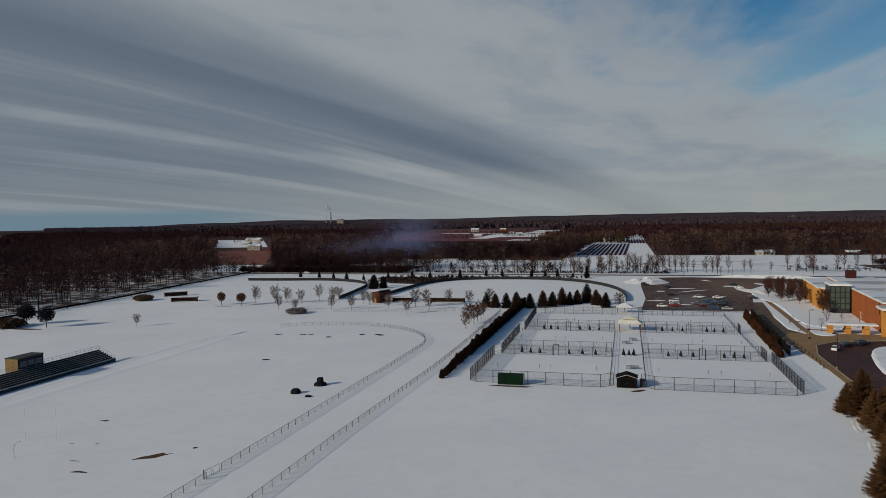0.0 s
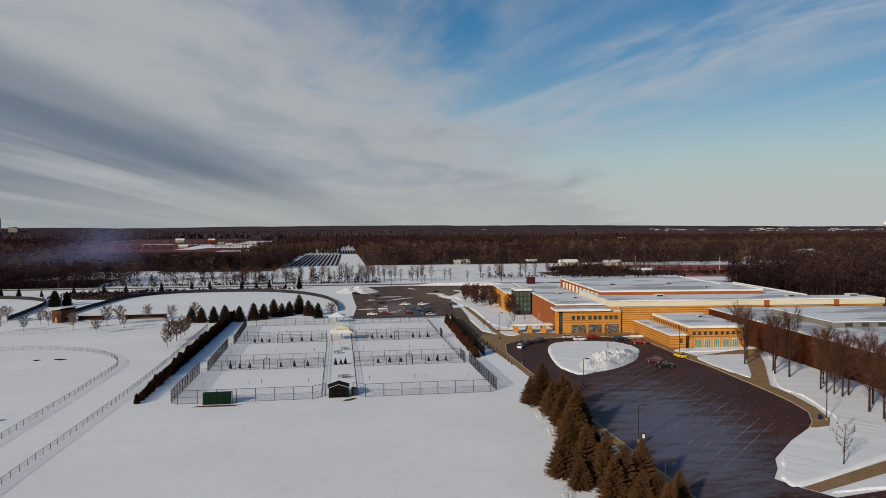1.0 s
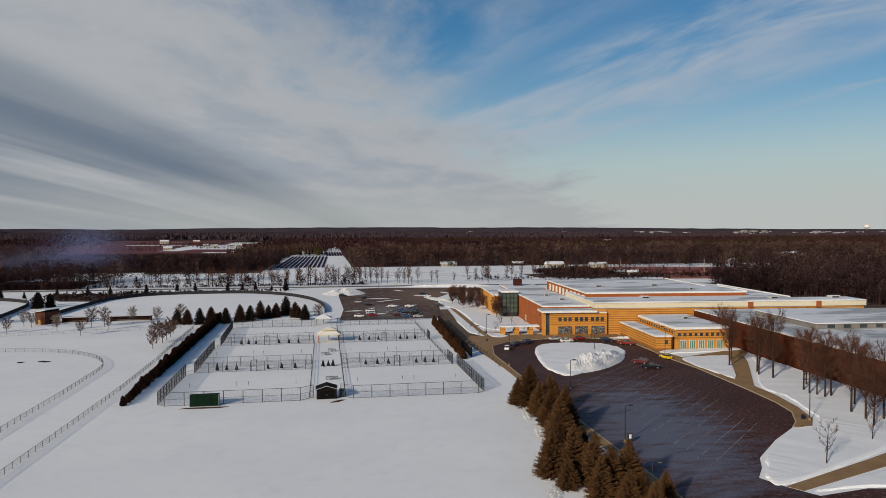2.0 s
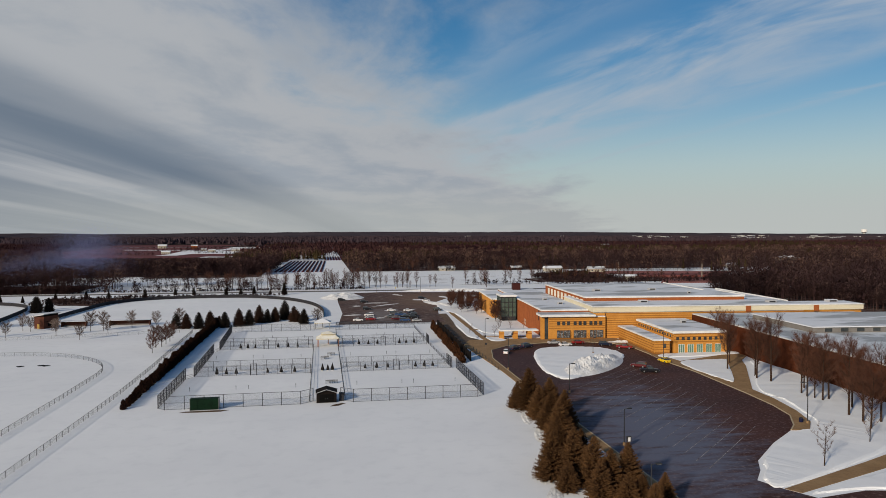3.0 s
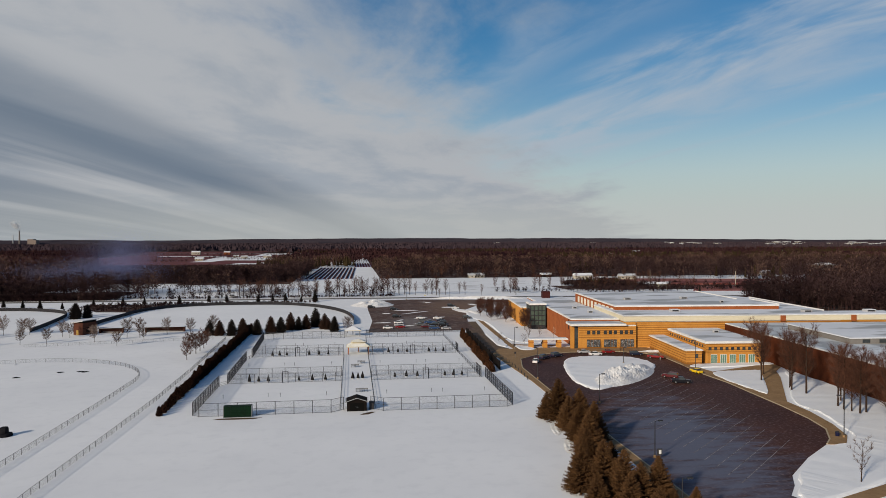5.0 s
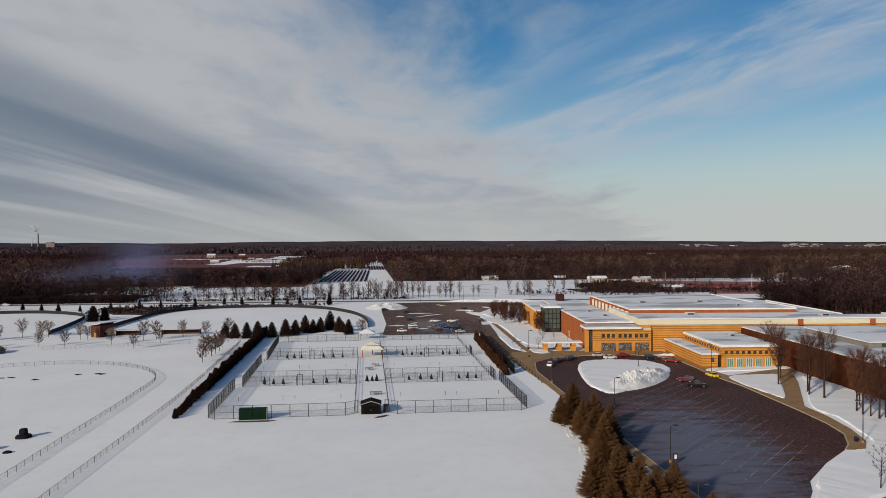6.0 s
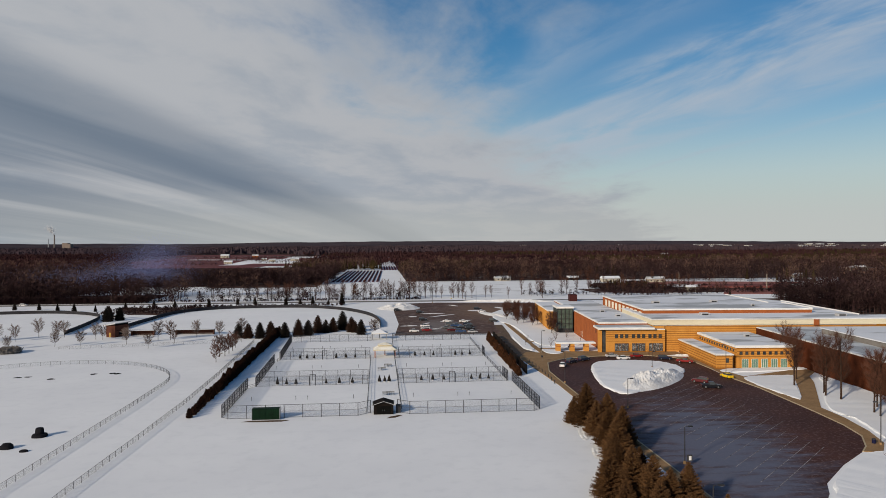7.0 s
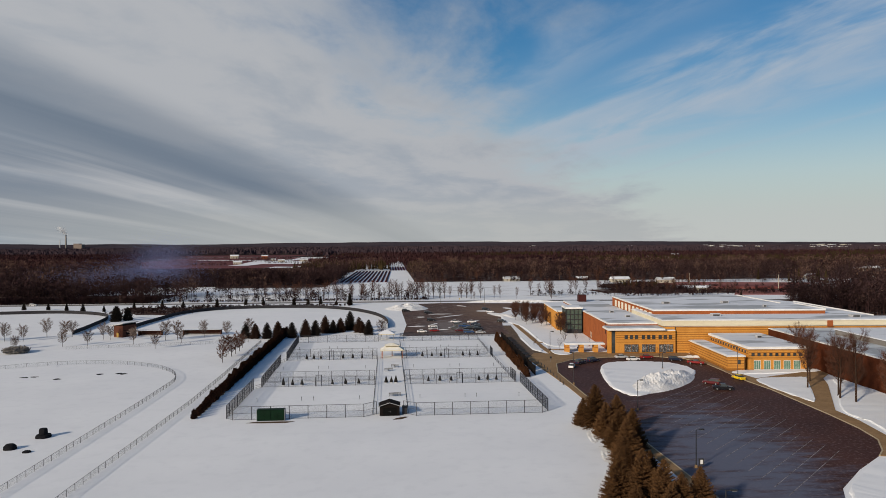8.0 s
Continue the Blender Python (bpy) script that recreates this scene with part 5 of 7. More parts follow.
CAR_KINDS = {   # length, width, body stations, cabin stations (x, half width low, half width top, base, top)
    "sedan": (4.7, 1.82, [(-2.35, 0.35, 0.78, 0.86), (-2.2, 0.25, 0.98, 0.97), (-1.2, 0.22, 1.02, 1), (0.9, 0.22, 0.98, 1), (2.1, 0.25, 0.84, 0.96), (2.35, 0.34, 0.66, 0.84)],
              [(-1.75, 1.0, 1.02), (-0.95, 1.0, 1.42), (0.35, 1.0, 1.46), (1.25, 0.96, 0.99)], 0.33),
    "suv": (4.8, 1.92, [(-2.4, 0.42, 1.0, 0.9), (-2.3, 0.32, 1.12, 0.98), (-1.2, 0.3, 1.14, 1), (0.9, 0.3, 1.12, 1), (2.2, 0.32, 1.02, 0.96), (2.4, 0.42, 0.82, 0.86)],
            [(-2.3, 1.1, 1.14), (-2.05, 1.1, 1.72), (0.2, 1.1, 1.76), (1.15, 1.08, 1.13)], 0.38),
    "pickup": (5.7, 1.98, [(-2.85, 0.5, 1.05, 0.96), (-2.8, 0.42, 1.12, 1), (-0.6, 0.4, 1.14, 1), (1.2, 0.4, 1.14, 1), (2.6, 0.42, 1.04, 0.97), (2.85, 0.5, 0.86, 0.9)],
               [(-0.75, 1.1, 1.15), (-0.62, 1.1, 1.82), (0.6, 1.1, 1.86), (1.4, 1.1, 1.15)], 0.42),
}


def car(kind, colour, x, y, turn, label=None, snow=False):
    length, w, body, cabin, r = CAR_KINDS[kind]
    t = thing("car", label or f"parked {colour} {kind} on asphalt", "car", x, y, 0.045, turn, group="parked cars")
    paint = CARS[colour]
    b = part("body", loft(hull(body, w)), paint, t)
    rings, tops = [], []
    for cx, lo, hi in cabin:
        k = 0.97 if hi - lo < 0.1 else 0.74
        rings.append([(cx, -w / 2 * 0.9, lo - 0.05), (cx, -w / 2 * k, hi), (cx, w / 2 * k, hi), (cx, w / 2 * 0.9, lo - 0.05)])
    part("glazing", loft(rings), DARK_GLASS, t, "dark car glazing")
    (x1, _, z1), (x2, _, z2) = cabin[1], cabin[2]
    part("roof", loft([[(xx, -w / 2 * 0.73, zz + 0.005), (xx, -w / 2 * 0.66, zz + 0.06), (xx, w / 2 * 0.66, zz + 0.06), (xx, w / 2 * 0.73, zz + 0.005)] for xx, zz in ((x1 - 0.05, z1), (x2 + 0.05, z2))]), SNOW_DIRTY if snow else paint, t)
    if kind == "pickup":
        part("cargo_bed", box(-2.65, -0.85, -w / 2 * 0.8, w / 2 * 0.8, 1.145, 1.16), STEEL_DARK, t)
    for sx in (-0.3, 0.31):
        for s in (-1, 1):
            wx = length * sx
            ty = part("wheel", rod((wx, s * (w / 2 - 0.22), r), (wx, s * (w / 2 + 0.01), r), r, sides=14), TYRE, t)
            part("rim", rod((wx, s * (w / 2 + 0.005), r), (wx, s * (w / 2 + 0.03), r), r * 0.6, r * 0.5, sides=10), CHROME, ty)
    fx, bx = body[-1][0], body[0][0]
    for s in (-1, 1):
        part("headlight", box(fx - 0.12, fx + 0.02, s * w * 0.34 - 0.17, s * w * 0.34 + 0.17, body[-1][2] - 0.16, body[-1][2] - 0.01), LAMP_LENS, t)
        part("tail_light", box(bx - 0.02, bx + 0.10, s * w * 0.37 - 0.12, s * w * 0.37 + 0.12, body[0][2] - 0.22, body[0][2] - 0.02), TAIL_RED, t)
        part("mirror", box(cabin[3][0] - 0.55, cabin[3][0] - 0.35, s * (w / 2 + 0.02) - 0.09, s * (w / 2 + 0.02) + 0.09, body[2][2], body[2][2] + 0.15), paint, t)
    return t


for row in (("sedan", "white", 61.2, 230.5, 68), ("suv", "navy", 66.0, 237.0, 40), ("suv", "navy", 71.6, 240.8, 28), ("sedan", "silver", 84.0, 247.2, 5), ("sedan", "white", 86.5, 241.8, 5), ("sedan", "red", 93.0, 246.0, 2),
            ("suv", "navy", 101.0, 239.6, -12), ("pickup", "red", 105.4, 232.6, -35), ("suv", "maroon", 95.0, 199.4, 140), ("pickup", "black", 94.6, 191.6, -12), ("sedan", "yellow", 106.6, 205.6, 100),
            ("sedan", "white", 15.4, 327.6, 0), ("sedan", "red", 21.6, 330.4, 0), ("sedan", "silver", 21.4, 337.5, 180), ("sedan", "white", 21.8, 347.0, 0), ("suv", "black", 22.5, 374.5, 0), ("suv", "black", 23.2, 413.0, 0), ("suv", "black", 10.3, 427.5, 0),
            ("suv", "grey", 34.8, 350.5, 0), ("pickup", "blue", 37.4, 345.4, 0), ("suv", "blue", 37.0, 323.0, 0), ("suv", "black", 42.6, 333.0, 0), ("sedan", "navy", 43.9, 353.0, 0), ("sedan", "white", 43.4, 364.0, 0), ("sedan", "silver", 42.4, 321.2, 0),
            ("sedan", "white", 34.8, 366.0, 0), ("sedan", "maroon", 33.6, 329.6, 0), ("suv", "black", 38.0, 335.0, 180), ("sedan", "grey", 32.0, 338.0, 0), ("suv", "black", 43.0, 343.0, 180), ("suv", "black", 60.0, 429.5, 0), ("sedan", "white", 60.6, 415.0, 0), ("suv", "black", 59.3, 364.0, -30),
            ("suv", "white", -88, 524, 0), ("suv", "white", -243.9, 499.7, 0)):
    car(*row)

# ---- trees ----
def bare_tree_meshes(seed, h, spread, bole, dense=1.0, r0=None, up=0.55, tw=0.018, lift=1.0):
    """Trunk with limbs, and a crown of fine twigs, as two bmeshes."""
    rng = random.Random(seed)
    wood, fine = bmesh.new(), bmesh.new()
    r0 = r0 or h * 0.014

    def rnd(a, b):
        return a + (b - a) * rng.random()

    def twig(p, d, length, w):
        q = p + d * length
        s = d.cross(Vector((rnd(-1, 1), rnd(-1, 1), rnd(-1, 1)))).normalized() * w
        s2 = d.cross(s).normalized() * w
        a = [fine.verts.new(v) for v in (p + s, p - s * 0.5 + s2 * 0.87, p - s * 0.5 - s2 * 0.87, q)]
        fine.faces.new((a[0], a[1], a[3]))
        fine.faces.new((a[1], a[2], a[3]))
        fine.faces.new((a[2], a[0], a[3]))

    def bend(d, amount, lift_):
        return (d + Vector((rnd(-1, 1), rnd(-1, 1), rnd(-0.5, 1))) * amount + Vector((0, 0, lift_ * lift))).normalized()

    top = Vector((rnd(-0.04, 0.04) * h, rnd(-0.04, 0.04) * h, h * 0.80))
    knots = [Vector((0, 0, 0)), Vector((top.x * 0.2, top.y * 0.3, h * 0.28)), Vector((top.x * 0.7, top.y * 0.5, h * 0.55)), top]
    radii = [r0, r0 * 0.78, r0 * 0.5, r0 * 0.18]
    for i in range(3):
        rod(knots[i], knots[i + 1], radii[i], radii[i + 1], 7, wood)
    rod(Vector((0, 0, -0.1)), Vector((0, 0, h * 0.02)), r0 * 1.5, r0, 7, wood)
    limbs = int(13 * dense)
    for k in range(limbs):
        f = bole + (0.96 - bole) * (k + rng.random() * 0.6) / limbs
        z = f * h * 0.80
        base = knots[2].lerp(knots[3], (z - h * 0.55) / (h * 0.25)) if z > h * 0.55 else knots[1].lerp(knots[2], max(0, (z - h * 0.28) / (h * 0.27)))
        base = Vector((base.x, base.y, z))
        a = k * 2.4 + rnd(-0.5, 0.5)
        reach = spread * h * (1.0 - 0.55 * abs(f - 0.5 - bole * 0.3) * 1.4) * rnd(0.8, 1.15)
        d = Vector((math.cos(a), math.sin(a), up * rnd(0.6, 1.5))).normalized()
        p, r = base, r0 * 0.34 * (1.15 - f)
        for s in range(3):
            q = p + d * reach / 3
            rod(p, q, r, r * 0.62, 5, wood)
            for b in range(int(3 * dense) + 1):
                e = bend(d, 0.75, 0.22)
                pp = p.lerp(q, rnd(0.2, 1))
                qq = pp + e * reach * rnd(0.25, 0.45)
                rod(pp, qq, r * 0.42, r * 0.16, 3, wood)
                for c in range(int(6 * dense)):
                    twig(pp.lerp(qq, rnd(0.25, 1)), bend(e, 0.8, 0.18), reach * rnd(0.14, 0.32), tw)
            p, r, d = q, r * 0.62, bend(d, 0.28, 0.2)
        for c in range(int(7 * dense)):
            twig(p, bend(d, 0.6, 0.2), reach * rnd(0.18, 0.36), tw)
    return wood, fine


def bare_tree(seed, h, spread, bole, label, group, dense=1.0, twig_material=None, r0=None, up=0.55, tw=0.018, lift=1.0):
    t = thing("bare_tree", label, "tree", group=group)
    wood, fine = bare_tree_meshes(seed, h, spread, bole, dense, r0, up, tw, lift)
    part("trunk", wood, BARK, t)
    part("crown", fine, twig_material or TWIG, t, "fine bare winter twigs")
    return t


def plant(kinds, spots, jitter=0.15, seed=1):
    """Stands the first spots with the given trees, and copies of them on the rest. Spots: x, y, size."""
    rng = random.Random(seed)
    for i, (x, y, s) in enumerate(spots):
        m = pose(x, y, 0, 0, 0, rng.random() * 360)
        if i < len(kinds):
            kinds[i].matrix_basis = m
            c = kinds[i]
        else:
            c = copy_thing(kinds[i % len(kinds)], m)
        s *= 1 + jitter * (rng.random() - 0.5)
        c.scale = (s, s, s * (1 + jitter * (rng.random() - 0.5)))


BIG = "tall bare deciduous tree with a straight dark trunk in snow"
big = [bare_tree(11 + k, 18.8, 0.25, 0.27, BIG, "trees along the brick wall", 2.1, TWIG_DARK, 0.25, 0.95, 0.0095, 0.75) for k in range(3)]
plant(big, [(119.4, 190.7, 0.92), (122.5, 181.6, 1.0), (119.9, 177.1, 0.98), (121, 172.3, 1.05), (119.8, 158.3, 1.0), (118.7, 154.7, 0.95), (119.4, 152.9, 0.8), (119.9, 150.7, 0.9), (122.1, 151.4, 1.0),
            (115.9, 137.3, 1.05), (114.9, 131.9, 1.05), (112.5, 127.0, 0.9), (118.5, 131, 1.0), (126.1, 200.3, 0.8), (137, 224.5, 0.85), (121.5, 143, 0.9), (124.5, 163.5, 0.85), (120.5, 124, 0.95)])
small = [bare_tree(31 + k, 8.0, 0.26, 0.22, "young bare tree on the snow", "young trees by the car park", 0.85, TWIG, 0.10, 0.9) for k in range(2)]
plant(small, [(86.3, 107.9, 1.05), (104.9, 118.7, 1.0), (97, 244, 0.6), (113.5, 251, 0.55), (94, 256.5, 0.5), (72, 283, 0.85), (79, 290, 0.8), (76, 296, 0.9), (84, 287, 0.6), (66.5, 268, 0.7), (60.5, 285, 0.5), (58.6, 279, 0.45), (61, 263, 0.4)])
field = [bare_tree(51 + k, 7.8, 0.30, 0.25, "small bare round-crowned tree on the snow field", "young trees round the ball fields", 2.1, surface("grey_twigs", (0.21, 0.165, 0.145), (0.17, 0.13, 0.115), None, 0.6, 0.95, per_object=0.2) if k == 0 else None, 0.09, 0.6, 0.0075, 0.45) for k in range(3)]
for f_ in field[1:]:
    f_.children[1].data.materials[0] = field[0].children[1].data.materials[0]
plant(field, [(-184.1, 316.2, 1.2), (-173.8, 317.4, 1.2), (-161.1, 297.2, 0.9), (-168.7, 320.4, 1.15), (-160.1, 319.1, 1.05), (-150.9, 294.4, 0.9), (-155.9, 331.5, 1.1), (-135.2, 300.4, 0.95), (-148.3, 332.3, 1.2), (-144.6, 331, 1.15),
              (-125.6, 301.6, 0.9), (-123.1, 318.9, 0.9), (-107.8, 303.9, 0.9), (-94.7, 290.8, 0.85), (-88.7, 306.3, 0.9), (-83.7, 323.6, 1.1), (-98.2, 315, 1.2), (-92.8, 314.8, 1.15), (-127, 321.3, 1.0), (-113, 318, 0.8), (-65, 330, 1.1), (-59.5, 288.5, 0.8), (-3.5, 316, 1.25),
              (-195.1, 240.0, 0.75), (-73, 321, 1.0)], seed=5)
red = [bare_tree(71 + k, 7.6, 0.31, 0.18, "small bare russet-twigged tree on the snow", "russet trees by the lane", 1.7, TWIG_RED, 0.11, 0.6, 0.013, 0.5) for k in range(2)]
plant(red, [(-59.4, 253.9, 1.1), (-60.9, 266, 1.2), (-59.2, 267.5, 1.25), (-59, 273.6, 1.2), (-58.9, 280, 1.1)], seed=7)
red2 = [bare_tree(81 + k, 9.0, 0.34, 0.2, "bare russet-twigged tree beside the school", "russet trees by the school", 2.3, TWIG_RED, 0.11, 0.65, 0.014, 0.5) for k in range(2)]
plant(red2, [(68, 372, 0.9), (72, 375, 1.0), (75, 383, 1.05), (79, 378, 0.95), (82, 386, 1.0), (78, 392, 0.9), (85, 379, 0.95), (71, 392, 0.85), (80, 320, 1.15), (78, 313, 0.9), (70, 352, 0.8), (74, 356, 0.9), (77, 362, 0.95), (72, 364, 0.8), (80, 350, 0.9), (76, 344, 0.8), (82, 366, 1.0), (74, 400, 0.9), (80, 404, 0.95)], seed=8)


def spruce_meshes(seed, h, r, power=0.78):
    """Trunk, and drooping needle-clad branches in whorls up to the tip."""
    rng = random.Random(seed)
    verts, faces = [], []

    def blade(p, d, side, length, w, droop):
        i = len(verts)
        m = p + d * length * 0.55 + Vector((0, 0, -droop * 0.35))
        q = p + d * length + Vector((0, 0, -droop))
        verts.extend([p, m + side * w + Vector((0, 0, -w * 0.4)), q, m - side * w + Vector((0, 0, -w * 0.4)), m + Vector((0, 0, w * 0.5))])
        faces.extend([(i, i + 1, i + 4), (i + 1, i + 2, i + 4), (i + 2, i + 3, i + 4), (i + 3, i, i + 4)])

    tiers = int(h * 3.4)
    for k in range(tiers):
        f = k / (tiers - 1)
        reach = r * ((1.0 - f) ** power) * (1.0 if f > 0.14 else 0.80 + f * 1.4) + 0.10
        n = max(6, int(19 * (1 - f) + 6))
        for j in range(n):
            z = h * (0.03 + 0.93 * f) + rng.uniform(-0.22, 0.22)
            a = 2 * math.pi * (j + 0.5 * (k % 2)) / n + rng.uniform(-0.25, 0.25)
            d = Vector((math.cos(a), math.sin(a), 0.22 + 0.55 * f + rng.uniform(-0.16, 0.2))).normalized()
            L = reach * rng.uniform(0.70, 1.10)
            base = Vector((0, 0, z - 0.18 * L))
            side = Vector((-d.y, d.x, 0)).normalized()
            blade(base, d, side, L, 0.09 + 0.05 * L, 0.06 * L)
            steps = max(2, int(L / 0.36))
            for s in range(1, steps + 1):
                t = 0.25 + 0.75 * s / (steps + 0.3)
                p = base + d * L * t + Vector((0, 0, -0.06 * L * t * t))
                for sg in (-1, 0, 1):
                    e = (d * 0.7 + side * sg * rng.uniform(0.45, 0.95) + Vector((0, 0, rng.uniform(0.0, 0.75) + (0.35 if sg == 0 else 0)))).normalized()
                    bl = (0.24 + 0.22 * (1 - t) * min(1.0, L / 2)) * rng.uniform(0.8, 1.4)
                    blade(p, e, e.cross(Vector((rng.uniform(-0.5, 0.5), rng.uniform(-0.5, 0.5), 1))).normalized(), bl + 0.16, 0.085, 0.02)
    blade(Vector((0, 0, h * 0.93)), Vector((0, 0, 1)), Vector((1, 0, 0)), h * 0.075, 0.07, 0)
    return verts, faces


def spruce(seed, h, r, label, group, material, power=0.78):
    t = thing("spruce_tree", label, "tree", group=group)
    part("trunk", rod((0, 0, -0.05), (0, 0, h * 0.95), h * 0.022, 0.03, 8), BARK, t)
    v, f = spruce_meshes(seed, h, r, power)
    raw("crown", v, f, material, t, "dense layered spruce branches")
    return t


SPR = "dense spruce tree with brownish green needles beside the car park"
near = [spruce(3, 9.0, 4.3, SPR, "spruces beside the car park", SPRUCE), spruce(4, 9.0, 4.0, SPR, "spruces beside the car park", SPRUCE), spruce(5, 9.0, 4.5, SPR, "spruces beside the car park", SPRUCE)]
plant(near, [(47.0, 157, 1.08), (44.6, 158.5, 0.72), (49.6, 149.5, 0.97), (46.8, 148.5, 0.82), (48.6, 137, 0.98), (46.4, 139.5, 0.86), (37.4, 111.5, 0.86), (40.6, 109.8, 0.98), (43.4, 114, 0.82), (43.0, 107, 0.88),
             (41.6, 121.5, 0.84), (45.6, 131.5, 0.9), (43.9, 102.5, 0.86), (47.4, 103.5, 0.86), (44.5, 97, 0.62), (47.0, 97.5, 0.55), (50.7, 97.6, 0.53), (41.5, 100.5, 0.7), (46.5, 92.5, 0.6), (40.5, 117.5, 0.8), (38.0, 105.5, 0.55)], 0.06, 3)
# conifer row behind the courts
BROWN_CONIFER = surface("browned_conifer_needles", (0.058, 0.030, 0.020), (0.042, 0.023, 0.017), None, 0.9, 0.95, per_object=0.3)
blue = [spruce(13, 6.6, 2.75, "dark blue-green conifer in a row on the snow", "conifers behind the courts", PINE_BLUE, 0.55),
        spruce(14, 6.6, 2.75, "winter-browned conifer in a row on the snow", "conifers behind the courts", BROWN_CONIFER, 0.55)]
plant(blue, [(-64.0, 317.2, 1.05), (-59.6, 316.4, 1.08), (-54.2, 315.4, 1.0), (-49.6, 316.3, 1.15), (-43.5, 317.2, 1.1), (-37.8, 320, 1.1), (-33.6, 322.4, 1.12), (-30.0, 331.4, 1.15), (-26.3, 331, 0.95), (-23.0, 334, 1.05), (-18.9, 341, 1.35), (-14.2, 332, 1.1), (-9.4, 322, 1.0), (-12.4, 330, 0.8),
             (-149, 394, 1.3), (-152, 404, 1.15), (-144.5, 399, 1.1)], 0.1, 4)
far_ev = [spruce(23, 6.0, 1.9, "small dark evergreen by the road", "roadside evergreens", PINE_BLUE)]
plant(far_ev, [(-190.7, 452, 0.86), (-178, 452, 0.70), (-166, 470, 0.70), (-113.9, 474, 0.94), (-98, 488, 0.78), (-86, 487, 0.86), (-64.5, 482, 0.86), (-55.3, 485, 0.70), (-47.1, 489, 0.78), (-35.7, 480, 0.70), (-26.4, 478, 1.25), (-205, 462, 0.78), (-219, 468, 0.70), (-235, 470, 0.78), (-137, 478, 0.70), (-150, 476, 0.78), (268, 512, 0.70)], 0.2, 6)


# ---- arborvitae hedges, one shrub at a time ----
def arborvitae_mesh(seed, h, r):
    rng = random.Random(seed)
    verts, faces = [], []
    for k in range(380):
        f = rng.random() ** 0.85
        a = rng.random() * 2 * math.pi
        rr = r * (1 - f ** 1.5) ** 0.75 * rng.uniform(0.72, 1.08)
        p = Vector((rr * math.cos(a), rr * math.sin(a), h * (0.02 + 0.93 * f)))
        out = Vector((math.cos(a), math.sin(a), 1.3)).normalized()
        s = out.cross(Vector((rng.uniform(-1, 1), rng.uniform(-1, 1), 0.2))).normalized() * rng.uniform(0.10, 0.2)
        i = len(verts)
        L = rng.uniform(0.25, 0.5)
        verts.extend([p - s - out * 0.12, p + s - out * 0.12, p + out * L])
        faces.append((i, i + 1, i + 2))
    n = 9
    core = len(verts)
    for f in (0.0, 0.35, 0.7, 0.93):
        for j in range(n):
            a = 2 * math.pi * j / n
            rr = r * 0.84 * (1 - f ** 1.5) ** 0.75
            verts.append(Vector((rr * math.cos(a), rr * math.sin(a), h * f)))
    for t in range(3):
        for j in range(n):
            faces.append((core + t * n + j, core + t * n + (j + 1) % n, core + (t + 1) * n + (j + 1) % n, core + (t + 1) * n + j))
    return verts, faces


def hedge_row(name, label, group, material, spots, seed=0):
    first = None
    for i, (x, y, h, r) in enumerate(spots):
        if i < 4:
            t = thing(name, label, "shrub", group=group)
            part("stem", rod((0, 0, -0.05), (0, 0, 1.2), 0.09, 0.05, 6), BARK, t)
            v, f = arborvitae_mesh(seed + i, 3.0, 1.0)
            raw("foliage", v, f, material, t)
            first = (first or []) + [t]
            c = t
            c.matrix_basis = pose(x, y, 0, 0, 0, 37 * i)
        else:
            c = copy_thing(first[i % 4], pose(x, y, 0, 0, 0, 37 * i))
        c.scale = (r, r, h / 3.0)


rng_h = random.Random(9)
spots, y = [], 173.6
while y < 329:
    f = min(1.0, (y - 173) / 45)
    spots.append((-47.6 + rng_h.uniform(-0.2, 0.2), y, (2.5 + 1.2 * f) * rng_h.uniform(0.8, 1.15), (0.85 + 0.33 * f) * rng_h.uniform(0.85, 1.12)))
    y += 2.9 if y < 205 else 1.9
hedge_row("arborvitae_shrub", "dark arborvitae shrub in a long hedge row", "hedge along the courts", HEDGE, spots, 100)
spots = []
for y0, y1 in ((217, 224), (227, 240), (243, 262), (266, 300)):
    y = y0
    while y < y1:
        f = (y - 216) / 90
        spots.append((43.2 + 3.2 * f + rng_h.uniform(-0.3, 0.3), y, 3.3 * rng_h.uniform(0.75, 1.2), 1.05 * rng_h.uniform(0.8, 1.15)))
        y += 2.3
hedge_row("arborvitae_shrub", "brown-tinged arborvitae shrub beside the service drive", "hedge beside the drive", surface("bronze_arborvitae", (0.060, 0.024, 0.010), (0.040, 0.017, 0.008), (0.02, 0.012, 0.007), 0.8, 0.95, per_object=0.25), spots, 200)
# dark screen panels behind that hedge
scr = thing("screen_fence", "dark timber screen panels beside the service drive", "fence")
for k in range(12):
    y = 219 + k * 7.2
    x = 46.2 + (y - 219) * 0.036
    part("panel", box(x - 0.08, x + 0.08, y, y + 5.4, 0.1, 3.0), DARK_TIMBER, scr)
    part("post", box(x - 0.16, x + 0.16, y - 0.25, y - 0.02, 0, 3.3), DARK_TIMBER, scr)

